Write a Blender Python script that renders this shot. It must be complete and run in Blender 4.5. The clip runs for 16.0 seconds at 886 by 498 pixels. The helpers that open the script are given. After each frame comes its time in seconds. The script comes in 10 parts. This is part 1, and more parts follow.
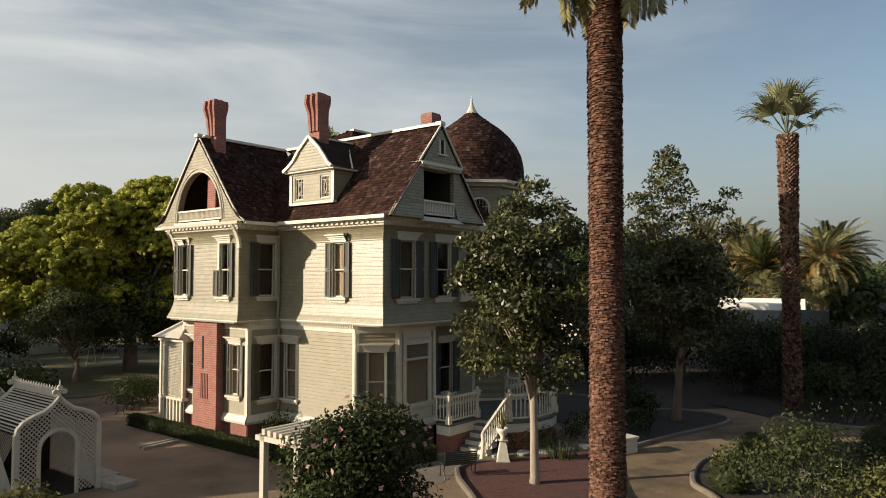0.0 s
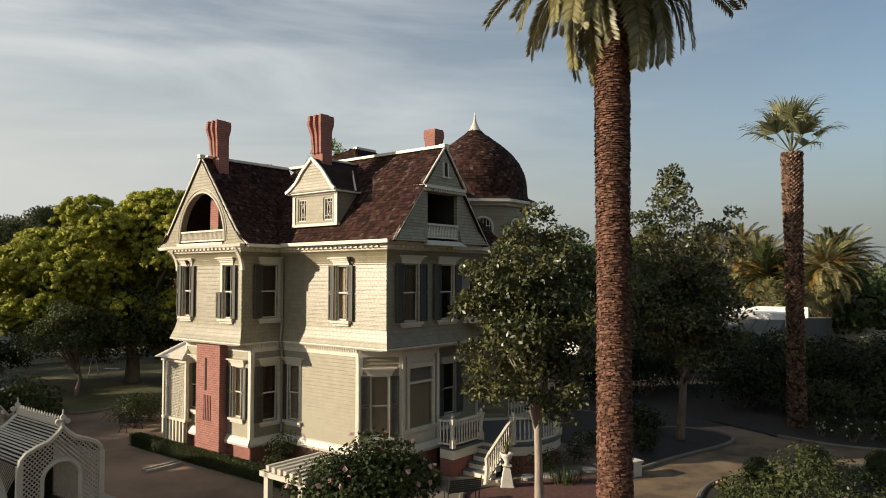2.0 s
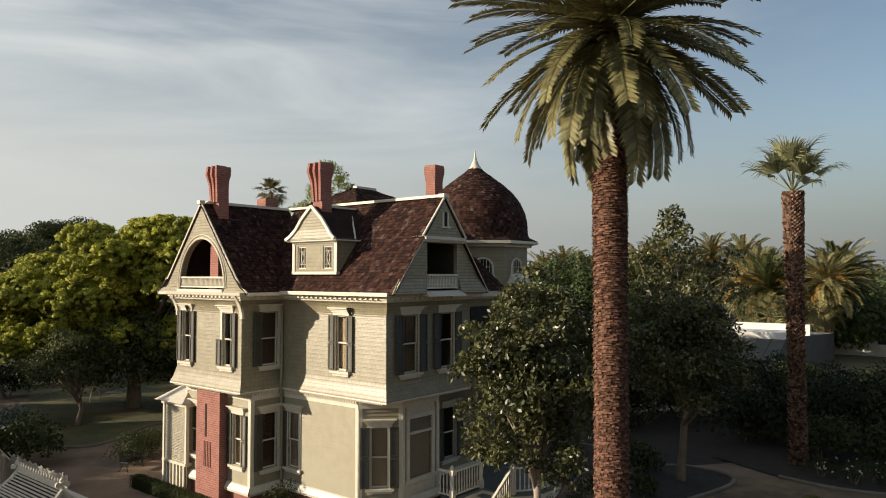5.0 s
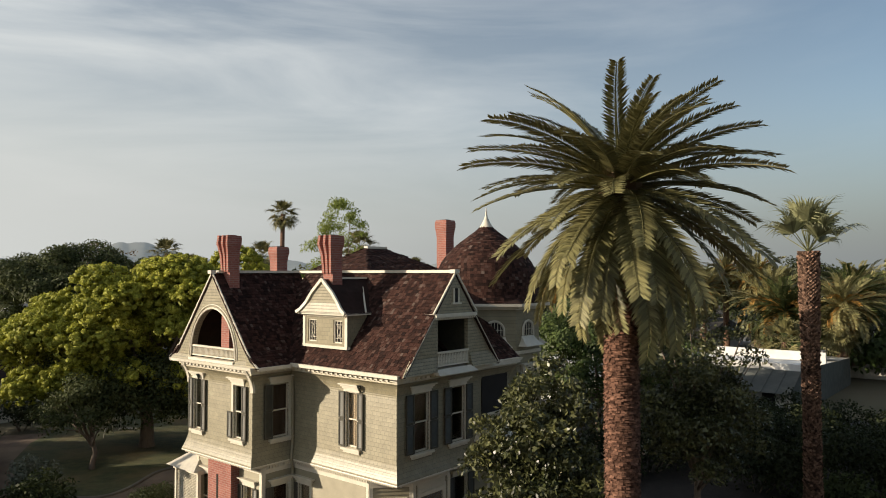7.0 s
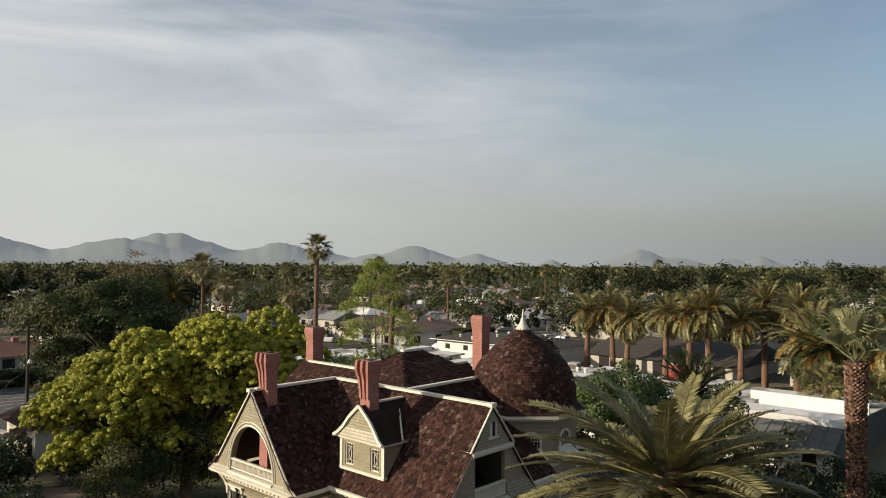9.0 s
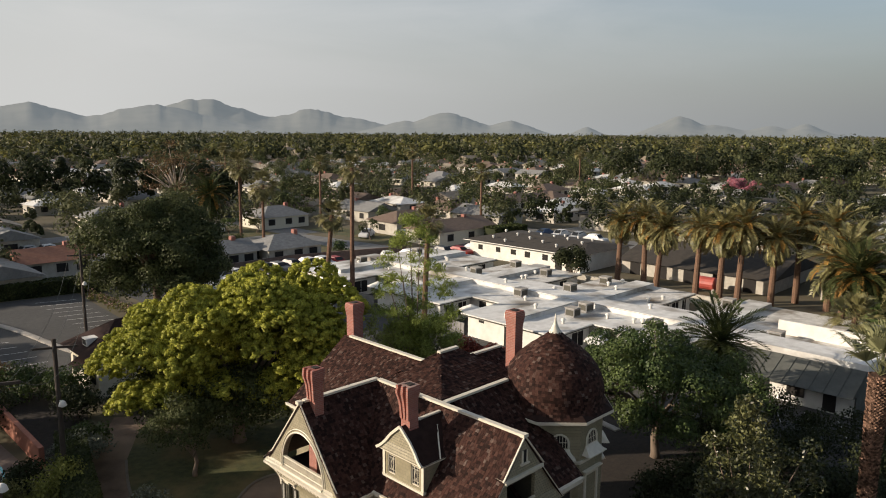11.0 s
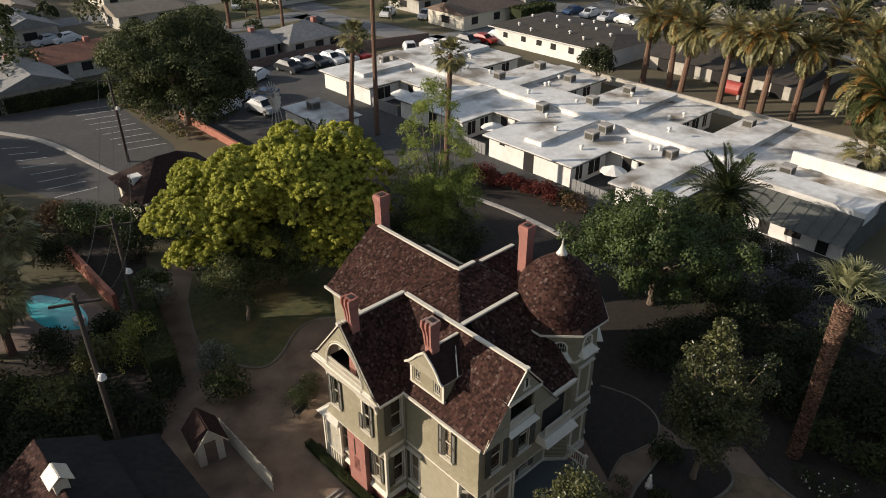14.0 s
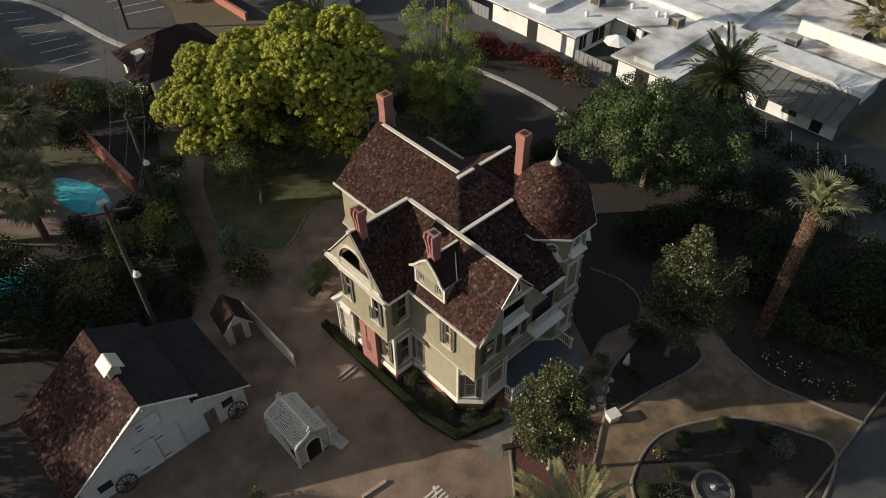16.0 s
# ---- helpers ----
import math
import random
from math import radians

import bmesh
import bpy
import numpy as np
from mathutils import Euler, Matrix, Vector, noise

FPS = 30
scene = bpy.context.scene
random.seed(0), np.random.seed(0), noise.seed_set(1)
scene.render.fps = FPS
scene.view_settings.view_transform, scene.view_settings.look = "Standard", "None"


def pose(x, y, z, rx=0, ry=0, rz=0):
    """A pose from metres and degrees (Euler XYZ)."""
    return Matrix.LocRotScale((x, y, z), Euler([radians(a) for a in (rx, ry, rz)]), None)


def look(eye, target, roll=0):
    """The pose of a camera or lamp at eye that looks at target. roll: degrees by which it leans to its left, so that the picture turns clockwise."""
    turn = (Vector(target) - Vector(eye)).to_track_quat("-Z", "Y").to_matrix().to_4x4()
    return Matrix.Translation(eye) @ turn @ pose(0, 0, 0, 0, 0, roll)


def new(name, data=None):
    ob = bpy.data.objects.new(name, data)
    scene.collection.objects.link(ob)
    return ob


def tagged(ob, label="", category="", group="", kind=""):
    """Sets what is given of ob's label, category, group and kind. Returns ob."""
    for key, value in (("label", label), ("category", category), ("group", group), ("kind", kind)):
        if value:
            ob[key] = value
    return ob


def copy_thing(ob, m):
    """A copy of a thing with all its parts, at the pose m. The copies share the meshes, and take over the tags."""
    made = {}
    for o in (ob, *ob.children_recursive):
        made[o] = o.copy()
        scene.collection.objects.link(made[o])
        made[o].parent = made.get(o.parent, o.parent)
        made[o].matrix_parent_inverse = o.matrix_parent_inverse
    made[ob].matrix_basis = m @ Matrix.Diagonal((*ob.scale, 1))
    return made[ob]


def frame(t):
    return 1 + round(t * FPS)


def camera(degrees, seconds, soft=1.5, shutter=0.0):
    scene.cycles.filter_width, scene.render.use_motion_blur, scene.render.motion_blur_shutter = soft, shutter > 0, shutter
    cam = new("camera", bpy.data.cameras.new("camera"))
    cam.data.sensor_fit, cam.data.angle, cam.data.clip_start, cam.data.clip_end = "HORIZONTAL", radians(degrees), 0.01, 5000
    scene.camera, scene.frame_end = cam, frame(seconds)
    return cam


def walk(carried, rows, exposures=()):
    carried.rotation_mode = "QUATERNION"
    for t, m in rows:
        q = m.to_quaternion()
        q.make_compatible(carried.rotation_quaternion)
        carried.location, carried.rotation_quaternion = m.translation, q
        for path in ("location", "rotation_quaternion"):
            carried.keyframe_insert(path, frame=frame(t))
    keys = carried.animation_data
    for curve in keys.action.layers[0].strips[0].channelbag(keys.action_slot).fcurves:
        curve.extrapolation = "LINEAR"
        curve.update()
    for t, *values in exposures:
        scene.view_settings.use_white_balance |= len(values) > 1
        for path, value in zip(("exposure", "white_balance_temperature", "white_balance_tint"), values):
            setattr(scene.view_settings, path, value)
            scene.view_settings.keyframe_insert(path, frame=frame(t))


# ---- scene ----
cam = camera(64.0, 16.0, 1.0)
METRES, EYE, TILT, LEAN, TURN = 28.0, 5.8, 2.4, 0.0, 0.0
ROWS = [
    (0.0, 0.0, 0.0, 0.0, 0.0, 0.0, -0.0),
    (0.5, -0.0006, 0.0, 0.0076, 0.04, -0.0, -0.02),
    (1.0, -0.0015, 0.0006, 0.0156, 0.05, 0.01, -0.04),
    (1.5, -0.0023, 0.0019, 0.0229, 0.08, -0.01, -0.01),
    (2.0, -0.0027, 0.0026, 0.0268, 0.1, -0.06, -0.0),
    (2.5, -0.0027, 0.0034, 0.0303, 0.13, -0.11, 0.02),
    (3.0, -0.0024, 0.0036, 0.0376, 0.14, -0.14, 0.04),
    (3.5, -0.0013, 0.0038, 0.0474, 0.16, -0.17, 0.02),
    (4.0, -0.0001, 0.0032, 0.0589, 0.18, -0.19, -0.01),
    (6.5, -0.0, 0.0061, 0.145, 0.84, -0.36, 0.11),
    (7.0, 0.0016, 0.0086, 0.1732, 1.25, -0.4, 0.09),
    (7.5, 0.0016, 0.0115, 0.2075, 1.83, -0.45, 0.06),
    (8.0, -0.0009, 0.0133, 0.2459, 2.45, -0.47, -0.01),
    (8.5, -0.0034, 0.0147, 0.2875, 3.1, -0.47, -0.08),
    (11.0, -0.012, 0.0153, 0.5347, 6.43, -11.85, -0.13),
    (11.5, -0.0122, 0.0154, 0.5902, 6.9, -15.29, -0.06),
    (12.0, -0.0113, 0.0166, 0.6452, 7.42, -18.71, -0.01),
    (12.5, -0.0103, 0.019, 0.6968, 7.87, -22.15, 0.08),
    (13.0, -0.009, 0.0223, 0.7455, 8.14, -25.61, 0.17),
    (13.5, -0.0083, 0.0249, 0.7937, 8.28, -29.1, 0.25),
    (14.0, -0.0075, 0.0272, 0.84, 8.3, -32.57, 0.32),
    (14.5, -0.0057, 0.0284, 0.8856, 8.36, -36.04, 0.39),
    (15.0, -0.0034, 0.03, 0.9243, 8.43, -39.49, 0.51),
    (15.5, -0.0027, 0.0318, 0.9637, 8.47, -42.99, 0.58),
    (16.0, -0.0009, 0.0351, 0.9979, 8.53, -45.97, 0.65),
]
walk(cam, [(t, pose(0, 0, EYE, TILT, LEAN, TURN) @ pose(METRES * x, METRES * y, METRES * z, 90 + pitch, roll, yaw)) for t, x, y, z, yaw, pitch, roll in ROWS],
     exposures=[(0.0, 0.42, 6870, 9), (4.0, 0.42, 6870, 9), (7.0, 0.42, 6770, 9), (8.5, 0.42, 6770, 10), (11.0, 0.36, 6750, 12), (12.5, 0.36, 6800, 15), (14.5, 0.32, 6380, 11), (16.0, 0.26, 6350, 10)])

# ---------------------------------------------------------------- sky and sun
SUN_EL, SUN_DIR = radians(18.0), Vector((-1.366, -0.30, 0.0)).normalized()
world = bpy.data.worlds.new("world")
scene.world = world
world.use_nodes = True
wn, wl = world.node_tree.nodes, world.node_tree.links
wn.clear()
w_out = wn.new("ShaderNodeOutputWorld")
w_bg = wn.new("ShaderNodeBackground")
w_sky = wn.new("ShaderNodeTexSky")
w_sky.sky_type = 'NISHITA'
w_sky.sun_disc = False
w_sky.sun_elevation = SUN_EL
w_sky.sun_rotation = math.atan2(SUN_DIR.x, SUN_DIR.y)
w_sky.air_density, w_sky.dust_density, w_sky.ozone_density = 1.0, 1.2, 1.2
# thin streaks of high cloud
w_tc = wn.new("ShaderNodeTexCoord")
w_map = wn.new("ShaderNodeMapping")
w_map.inputs["Scale"].default_value = (1.2, 1.2, 6.0)
w_map.inputs["Rotation"].default_value = (0.0, radians(24), 0.0)
w_noise = wn.new("ShaderNodeTexNoise")
w_noise.inputs["Scale"].default_value = 1.6
w_noise.inputs["Detail"].default_value = 7.0
w_noise.inputs["Roughness"].default_value = 0.55
w_noise.inputs["Distortion"].default_value = 0.5
w_ramp = wn.new("ShaderNodeValToRGB")
w_ramp.color_ramp.elements[0].position, w_ramp.color_ramp.elements[1].position = 0.38, 0.70
w_ramp.color_ramp.elements[1].color = (0.95, 0.95, 0.95, 1)
w_mix = wn.new("ShaderNodeMixRGB")
w_mix.inputs["Color2"].default_value = (7.2, 7.6, 7.9, 1)
wl.new(w_tc.outputs["Generated"], w_map.inputs["Vector"])
wl.new(w_map.outputs["Vector"], w_noise.inputs["Vector"])
wl.new(w_noise.outputs["Fac"], w_ramp.inputs["Fac"])
w_cir = wn.new("ShaderNodeMath")
w_cir.operation = 'MULTIPLY'
wl.new(w_ramp.outputs["Color"], w_cir.inputs[0])
wl.new(w_cir.outputs["Value"], w_mix.inputs["Fac"])
wl.new(w_sky.outputs["Color"], w_mix.inputs["Color1"])
# pale haze low over the horizon
w_sep = wn.new("ShaderNodeSeparateXYZ")
w_low = wn.new("ShaderNodeMapRange")
w_low.interpolation_type = 'SMOOTHSTEP'
w_low.inputs["From Min"].default_value, w_low.inputs["From Max"].default_value = 0.62, 0.0
w_low.inputs["To Max"].default_value = 0.9
w_haze = wn.new("ShaderNodeMixRGB")
w_haze.inputs["Color2"].default_value = (5.6, 5.8, 5.8, 1)
wl.new(w_tc.outputs["Generated"], w_sep.inputs["Vector"])
wl.new(w_sep.outputs["Z"], w_low.inputs["Value"])
# haze scatters most towards the sun
w_dot = wn.new("ShaderNodeVectorMath")
w_dot.operation = 'DOT_PRODUCT'
w_dot.inputs[1].default_value = (SUN_DIR.x, SUN_DIR.y, 0.0)
w_side = wn.new("ShaderNodeMapRange")
w_side.inputs["From Min"].default_value, w_side.inputs["From Max"].default_value = -0.7, 0.35
w_side.inputs["To Min"].default_value, w_side.inputs["To Max"].default_value = 0.05, 1.0
# grey band of smog on the horizon
w_smog = wn.new("ShaderNodeMapRange")
w_smog.interpolation_type = 'SMOOTHSTEP'
w_smog.inputs["From Min"].default_value, w_smog.inputs["From Max"].default_value = 0.24, 0.0
w_smog.inputs["To Max"].default_value = 0.93
w_smix = wn.new("ShaderNodeMixRGB")
w_smix.inputs["Color2"].default_value = (1.85, 2.1, 2.28, 1)
wl.new(w_sep.outputs["Z"], w_smog.inputs["Value"])
wl.new(w_smog.outputs["Result"], w_smix.inputs["Fac"])
wl.new(w_mix.outputs["Color"], w_smix.inputs["Color1"])
w_mul = wn.new("ShaderNodeMath")
w_mul.operation = 'MULTIPLY'
wl.new(w_tc.outputs["Generated"], w_dot.inputs[0])
wl.new(w_dot.outputs["Value"], w_side.inputs["Value"])
wl.new(w_side.outputs["Result"], w_cir.inputs[1])
wl.new(w_low.outputs["Result"], w_mul.inputs[0])
wl.new(w_side.outputs["Result"], w_mul.inputs[1])
wl.new(w_mul.outputs["Value"], w_haze.inputs["Fac"])
wl.new(w_smix.outputs["Color"], w_haze.inputs["Color1"])
wl.new(w_haze.outputs["Color"], w_bg.inputs["Color"])
w_bg.inputs["Strength"].default_value = 0.088
wl.new(w_bg.outputs["Background"], w_out.inputs["Surface"])

sun_data = bpy.data.lights.new("sun", 'SUN')
sun_data.energy, sun_data.angle, sun_data.color = 5.0, radians(0.6), (1.0, 0.88, 0.72)
sun_lamp = new("sun", sun_data)
sun_lamp.matrix_world = look(Vector((0, 0, 60)), Vector((0, 0, 60)) - (SUN_DIR * math.cos(SUN_EL) + Vector((0, 0, math.sin(SUN_EL)))))

# ---------------------------------------------------------------- materials
def material(name, dark, light, scale=6.0, rough=0.7, bump=0.15, grain=60.0, metal=0.0, island=0.0, per_object=0.0, detail=5.0,
             stretch=(1, 1, 1), spec=0.5, stain=None, stain_scale=0.4, stain_amount=0.4, palette=None):
    """Noise-mottled paint, wood, stone or foliage: two scales of colour, grain and fine relief."""
    m = bpy.data.materials.new(name)
    m.use_nodes = True
    n, l = m.node_tree.nodes, m.node_tree.links
    b = n["Principled BSDF"]
    tc = n.new("ShaderNodeTexCoord")
    mp = n.new("ShaderNodeMapping")
    mp.inputs["Scale"].default_value = stretch
    l.new(tc.outputs["Object"], mp.inputs["Vector"])
    n1 = n.new("ShaderNodeTexNoise")
    n1.inputs["Scale"].default_value, n1.inputs["Detail"].default_value, n1.inputs["Roughness"].default_value = scale, detail, 0.6
    l.new(mp.outputs["Vector"], n1.inputs["Vector"])
    ramp = n.new("ShaderNodeValToRGB")
    ramp.color_ramp.elements[0].position, ramp.color_ramp.elements[1].position = 0.3, 0.7
    ramp.color_ramp.elements[0].color, ramp.color_ramp.elements[1].color = (*dark, 1), (*light, 1)
    l.new(n1.outputs["Fac"], ramp.inputs["Fac"])
    col = ramp.outputs["Color"]
    if island or per_object:
        if island:
            src = n.new("ShaderNodeNewGeometry").outputs["Random Per Island"]
        else:
            src = n.new("ShaderNodeObjectInfo").outputs["Random"]
        if palette:                              # each piece takes one of several weathered tones
            pr = n.new("ShaderNodeValToRGB")
            while len(pr.color_ramp.elements) < len(palette):
                pr.color_ramp.elements.new(0.5)
            for e, (at, tone) in zip(pr.color_ramp.elements, palette):
                e.position, e.color = at, (*tone, 1)
            l.new(src, pr.inputs["Fac"])
            pm = n.new("ShaderNodeMixRGB")
            pm.blend_type = 'MULTIPLY'
            pm.inputs["Fac"].default_value = 1.0
            l.new(pr.outputs["Color"], pm.inputs["Color1"])
            l.new(col, pm.inputs["Color2"])
            col = pm.outputs["Color"]
        mr = n.new("ShaderNodeMapRange")
        amount = island or per_object
        mr.inputs["To Min"].default_value, mr.inputs["To Max"].default_value = 1 - amount, 1 + amount
        l.new(src, mr.inputs["Value"])
        mul = n.new("ShaderNodeVectorMath")
        mul.operation = 'SCALE'
        l.new(col, mul.inputs[0])
        l.new(mr.outputs["Result"], mul.inputs["Scale"])
        col = mul.outputs["Vector"]
    if stain:
        n2 = n.new("ShaderNodeTexNoise")
        n2.inputs["Scale"].default_value, n2.inputs["Detail"].default_value = stain_scale, 6.0
        l.new(tc.outputs["Object"], n2.inputs["Vector"])
        r2 = n.new("ShaderNodeValToRGB")
        r2.color_ramp.elements[0].position, r2.color_ramp.elements[1].position = 0.48, 0.68
        r2.color_ramp.elements[1].color = (stain_amount, stain_amount, stain_amount, 1)
        l.new(n2.outputs["Fac"], r2.inputs["Fac"])
        mx = n.new("ShaderNodeMixRGB")
        mx.inputs["Color2"].default_value = (*stain, 1)
        l.new(r2.outputs["Color"], mx.inputs["Fac"])
        l.new(col, mx.inputs["Color1"])
        col = mx.outputs["Color"]
    l.new(col, b.inputs["Base Color"])
    b.inputs["Roughness"].default_value, b.inputs["Metallic"].default_value = rough, metal
    b.inputs["Specular IOR Level"].default_value = spec
    if bump:
        n3 = n.new("ShaderNodeTexNoise")
        n3.inputs["Scale"].default_value, n3.inputs["Detail"].default_value = grain, 4.0
        l.new(mp.outputs["Vector"], n3.inputs["Vector"])
        bp = n.new("ShaderNodeBump")
        bp.inputs["Strength"].default_value, bp.inputs["Distance"].default_value = bump, 0.02
        l.new(n3.outputs["Fac"], bp.inputs["Height"])
        l.new(bp.outputs["Normal"], b.inputs["Normal"])
    return m


def brick_like(name, brick_a, brick_b, mortar, width, height, joint=0.012, rough=0.85, bump=0.5, offset=0.5):
    """Coursed pattern over upright walls (x + y runs along the wall, z up)."""
    m = material(name, brick_a, brick_b, 8.0, rough, 0.0)
    n, l = m.node_tree.nodes, m.node_tree.links
    b = n["Principled BSDF"]
    tc = n.new("ShaderNodeTexCoord")
    sep = n.new("ShaderNodeSeparateXYZ")
    l.new(tc.outputs["Object"], sep.inputs["Vector"])
    add = n.new("ShaderNodeMath")
    l.new(sep.outputs["X"], add.inputs[0])
    l.new(sep.outputs["Y"], add.inputs[1])
    com = n.new("ShaderNodeCombineXYZ")
    l.new(add.outputs["Value"], com.inputs["X"])
    l.new(sep.outputs["Z"], com.inputs["Y"])
    br = n.new("ShaderNodeTexBrick")
    br.offset = offset
    br.inputs["Scale"].default_value = 1.0
    br.inputs["Brick Width"].default_value, br.inputs["Row Height"].default_value = width, height
    br.inputs["Mortar Size"].default_value = joint
    br.inputs["Color1"].default_value, br.inputs["Color2"].default_value, br.inputs["Mortar"].default_value = (*brick_a, 1), (*brick_b, 1), (*mortar, 1)
    l.new(com.outputs["Vector"], br.inputs["Vector"])
    n2 = n.new("ShaderNodeTexNoise")
    n2.inputs["Scale"].default_value, n2.inputs["Detail"].default_value = 3.0, 6.0
    l.new(tc.outputs["Object"], n2.inputs["Vector"])
    mr = n.new("ShaderNodeMapRange")
    mr.inputs["To Min"].default_value, mr.inputs["To Max"].default_value = 0.72, 1.25
    l.new(n2.outputs["Fac"], mr.inputs["Value"])
    sc = n.new("ShaderNodeVectorMath")
    sc.operation = 'SCALE'
    l.new(br.outputs["Color"], sc.inputs[0])
    l.new(mr.outputs["Result"], sc.inputs["Scale"])
    l.new(sc.outputs["Vector"], b.inputs["Base Color"])
    bp = n.new("ShaderNodeBump")
    bp.invert = True
    bp.inputs["Strength"].default_value, bp.inputs["Distance"].default_value = bump, 0.012
    l.new(br.outputs["Fac"], bp.inputs["Height"])
    l.new(bp.outputs["Normal"], b.inputs["Normal"])
    return m


def math_node(n, l, op, a, b=None):
    """A Math node of two sockets or numbers."""
    q = n.new("ShaderNodeMath")
    q.operation = op
    for k, v in enumerate((a, b)):
        if v is None:
            continue
        if isinstance(v, (int, float)):
            q.inputs[k].default_value = v
        else:
            l.new(v, q.inputs[k])
    return q.outputs["Value"]


def fish_scale(name, dark, light, joint, width, row):
    """Round-ended shingles in staggered courses over upright walls."""
    m = material(name, dark, light, 5.0, 0.46, 0.0)
    n, l = m.node_tree.nodes, m.node_tree.links
    b = n["Principled BSDF"]
    tc = n.new("ShaderNodeTexCoord")
    sep = n.new("ShaderNodeSeparateXYZ")
    l.new(tc.outputs["Object"], sep.inputs["Vector"])
    u = math_node(n, l, 'DIVIDE', math_node(n, l, 'ADD', sep.outputs["X"], sep.outputs["Y"]), width)
    v = math_node(n, l, 'DIVIDE', sep.outputs["Z"], row)
    course = math_node(n, l, 'FLOOR', v)
    shift = math_node(n, l, 'MULTIPLY', math_node(n, l, 'FLOORED_MODULO', course, 2.0), 0.5)
    cell = math_node(n, l, 'ADD', u, shift)
    fu = math_node(n, l, 'SUBTRACT', math_node(n, l, 'FRACT', cell), 0.5)
    fv = math_node(n, l, 'FRACT', v)
    # round lower end: distance from the scale's centre line to its rim
    rim = math_node(n, l, 'SQRT', math_node(n, l, 'MAXIMUM', math_node(n, l, 'SUBTRACT', 0.25, math_node(n, l, 'MULTIPLY', fu, fu)), 0.0))
    edge = math_node(n, l, 'SUBTRACT', fv, math_node(n, l, 'SUBTRACT', 0.5, rim))
    face = n.new("ShaderNodeMapRange")
    face.inputs["From Min"].default_value, face.inputs["From Max"].default_value = 0.0, 0.16
    l.new(edge, face.inputs["Value"])
    com = n.new("ShaderNodeCombineXYZ")
    l.new(math_node(n, l, 'FLOOR', cell), com.inputs["X"])
    l.new(course, com.inputs["Y"])
    wn_ = n.new("ShaderNodeTexWhiteNoise")
    l.new(com.outputs["Vector"], wn_.inputs["Vector"])
    tone = n.new("ShaderNodeMapRange")
    tone.inputs["To Min"].default_value, tone.inputs["To Max"].default_value = 0.86, 1.1
    l.new(wn_.outputs["Value"], tone.inputs["Value"])
    sc = n.new("ShaderNodeVectorMath")
    sc.operation = 'SCALE'
    l.new(b.inputs["Base Color"].links[0].from_socket, sc.inputs[0])
    l.new(tone.outputs["Result"], sc.inputs["Scale"])
    mx = n.new("ShaderNodeMixRGB")
    mx.inputs["Color1"].default_value = (*joint, 1)
    l.new(face.outputs["Result"], mx.inputs["Fac"])
    l.new(sc.outputs["Vector"], mx.inputs["Color2"])
    l.new(mx.outputs["Color"], b.inputs["Base Color"])
    bp = n.new("ShaderNodeBump")
    bp.inputs["Strength"].default_value, bp.inputs["Distance"].default_value = 0.6, 0.012
    l.new(face.outputs["Result"], bp.inputs["Height"])
    l.new(bp.outputs["Normal"], b.inputs["Normal"])
    return m


def glass(name, tint=0.75):
    m = bpy.data.materials.new(name)
    m.use_nodes = True
    n, l = m.node_tree.nodes, m.node_tree.links
    n.remove(n["Principled BSDF"])
    fr, tr, gl, mx = n.new("ShaderNodeMath"), n.new("ShaderNodeBsdfTransparent"), n.new("ShaderNodeBsdfGlossy"), n.new("ShaderNodeMixShader")
    lw, po = n.new("ShaderNodeLayerWeight"), n.new("ShaderNodeMath")
    lw.inputs["Blend"].default_value = 0.5
    po.operation, po.inputs[1].default_value = 'POWER', 5.0
    fr.operation, fr.inputs[1].default_value, fr.inputs[2].default_value = 'MULTIPLY_ADD', 0.94, 0.05
    l.new(lw.outputs["Facing"], po.inputs[0])
    l.new(po.outputs["Value"], fr.inputs[0])
    tr.inputs["Color"].default_value = (tint, tint, tint * 0.97, 1)
    gl.inputs["Roughness"].default_value = 0.03
    l.new(fr.outputs["Value"], mx.inputs["Fac"])
    l.new(tr.outputs["BSDF"], mx.inputs[1])
    l.new(gl.outputs["BSDF"], mx.inputs[2])
    l.new(mx.outputs["Shader"], n["Material Output"].inputs["Surface"])
    return m


def foliage(name, dark, light, island=0.45, rough=0.6, scale=0.5, through_light=0.25, spec=0.14):
    m = material(name, dark, light, scale, rough, 0.0, island=island, detail=2.0, spec=spec)
    b = m.node_tree.nodes["Principled BSDF"]
    n, l = m.node_tree.nodes, m.node_tree.links
    tl, mx = n.new("ShaderNodeBsdfTranslucent"), n.new("ShaderNodeMixShader")
    src = b.inputs["Base Color"].links[0].from_socket
    l.new(src, tl.inputs["Color"])
    mx.inputs["Fac"].default_value = through_light
    l.new(b.outputs["BSDF"], mx.inputs[1])
    l.new(tl.outputs["BSDF"], mx.inputs[2])
    l.new(mx.outputs["Shader"], n["Material Output"].inputs["Surface"])
    return m


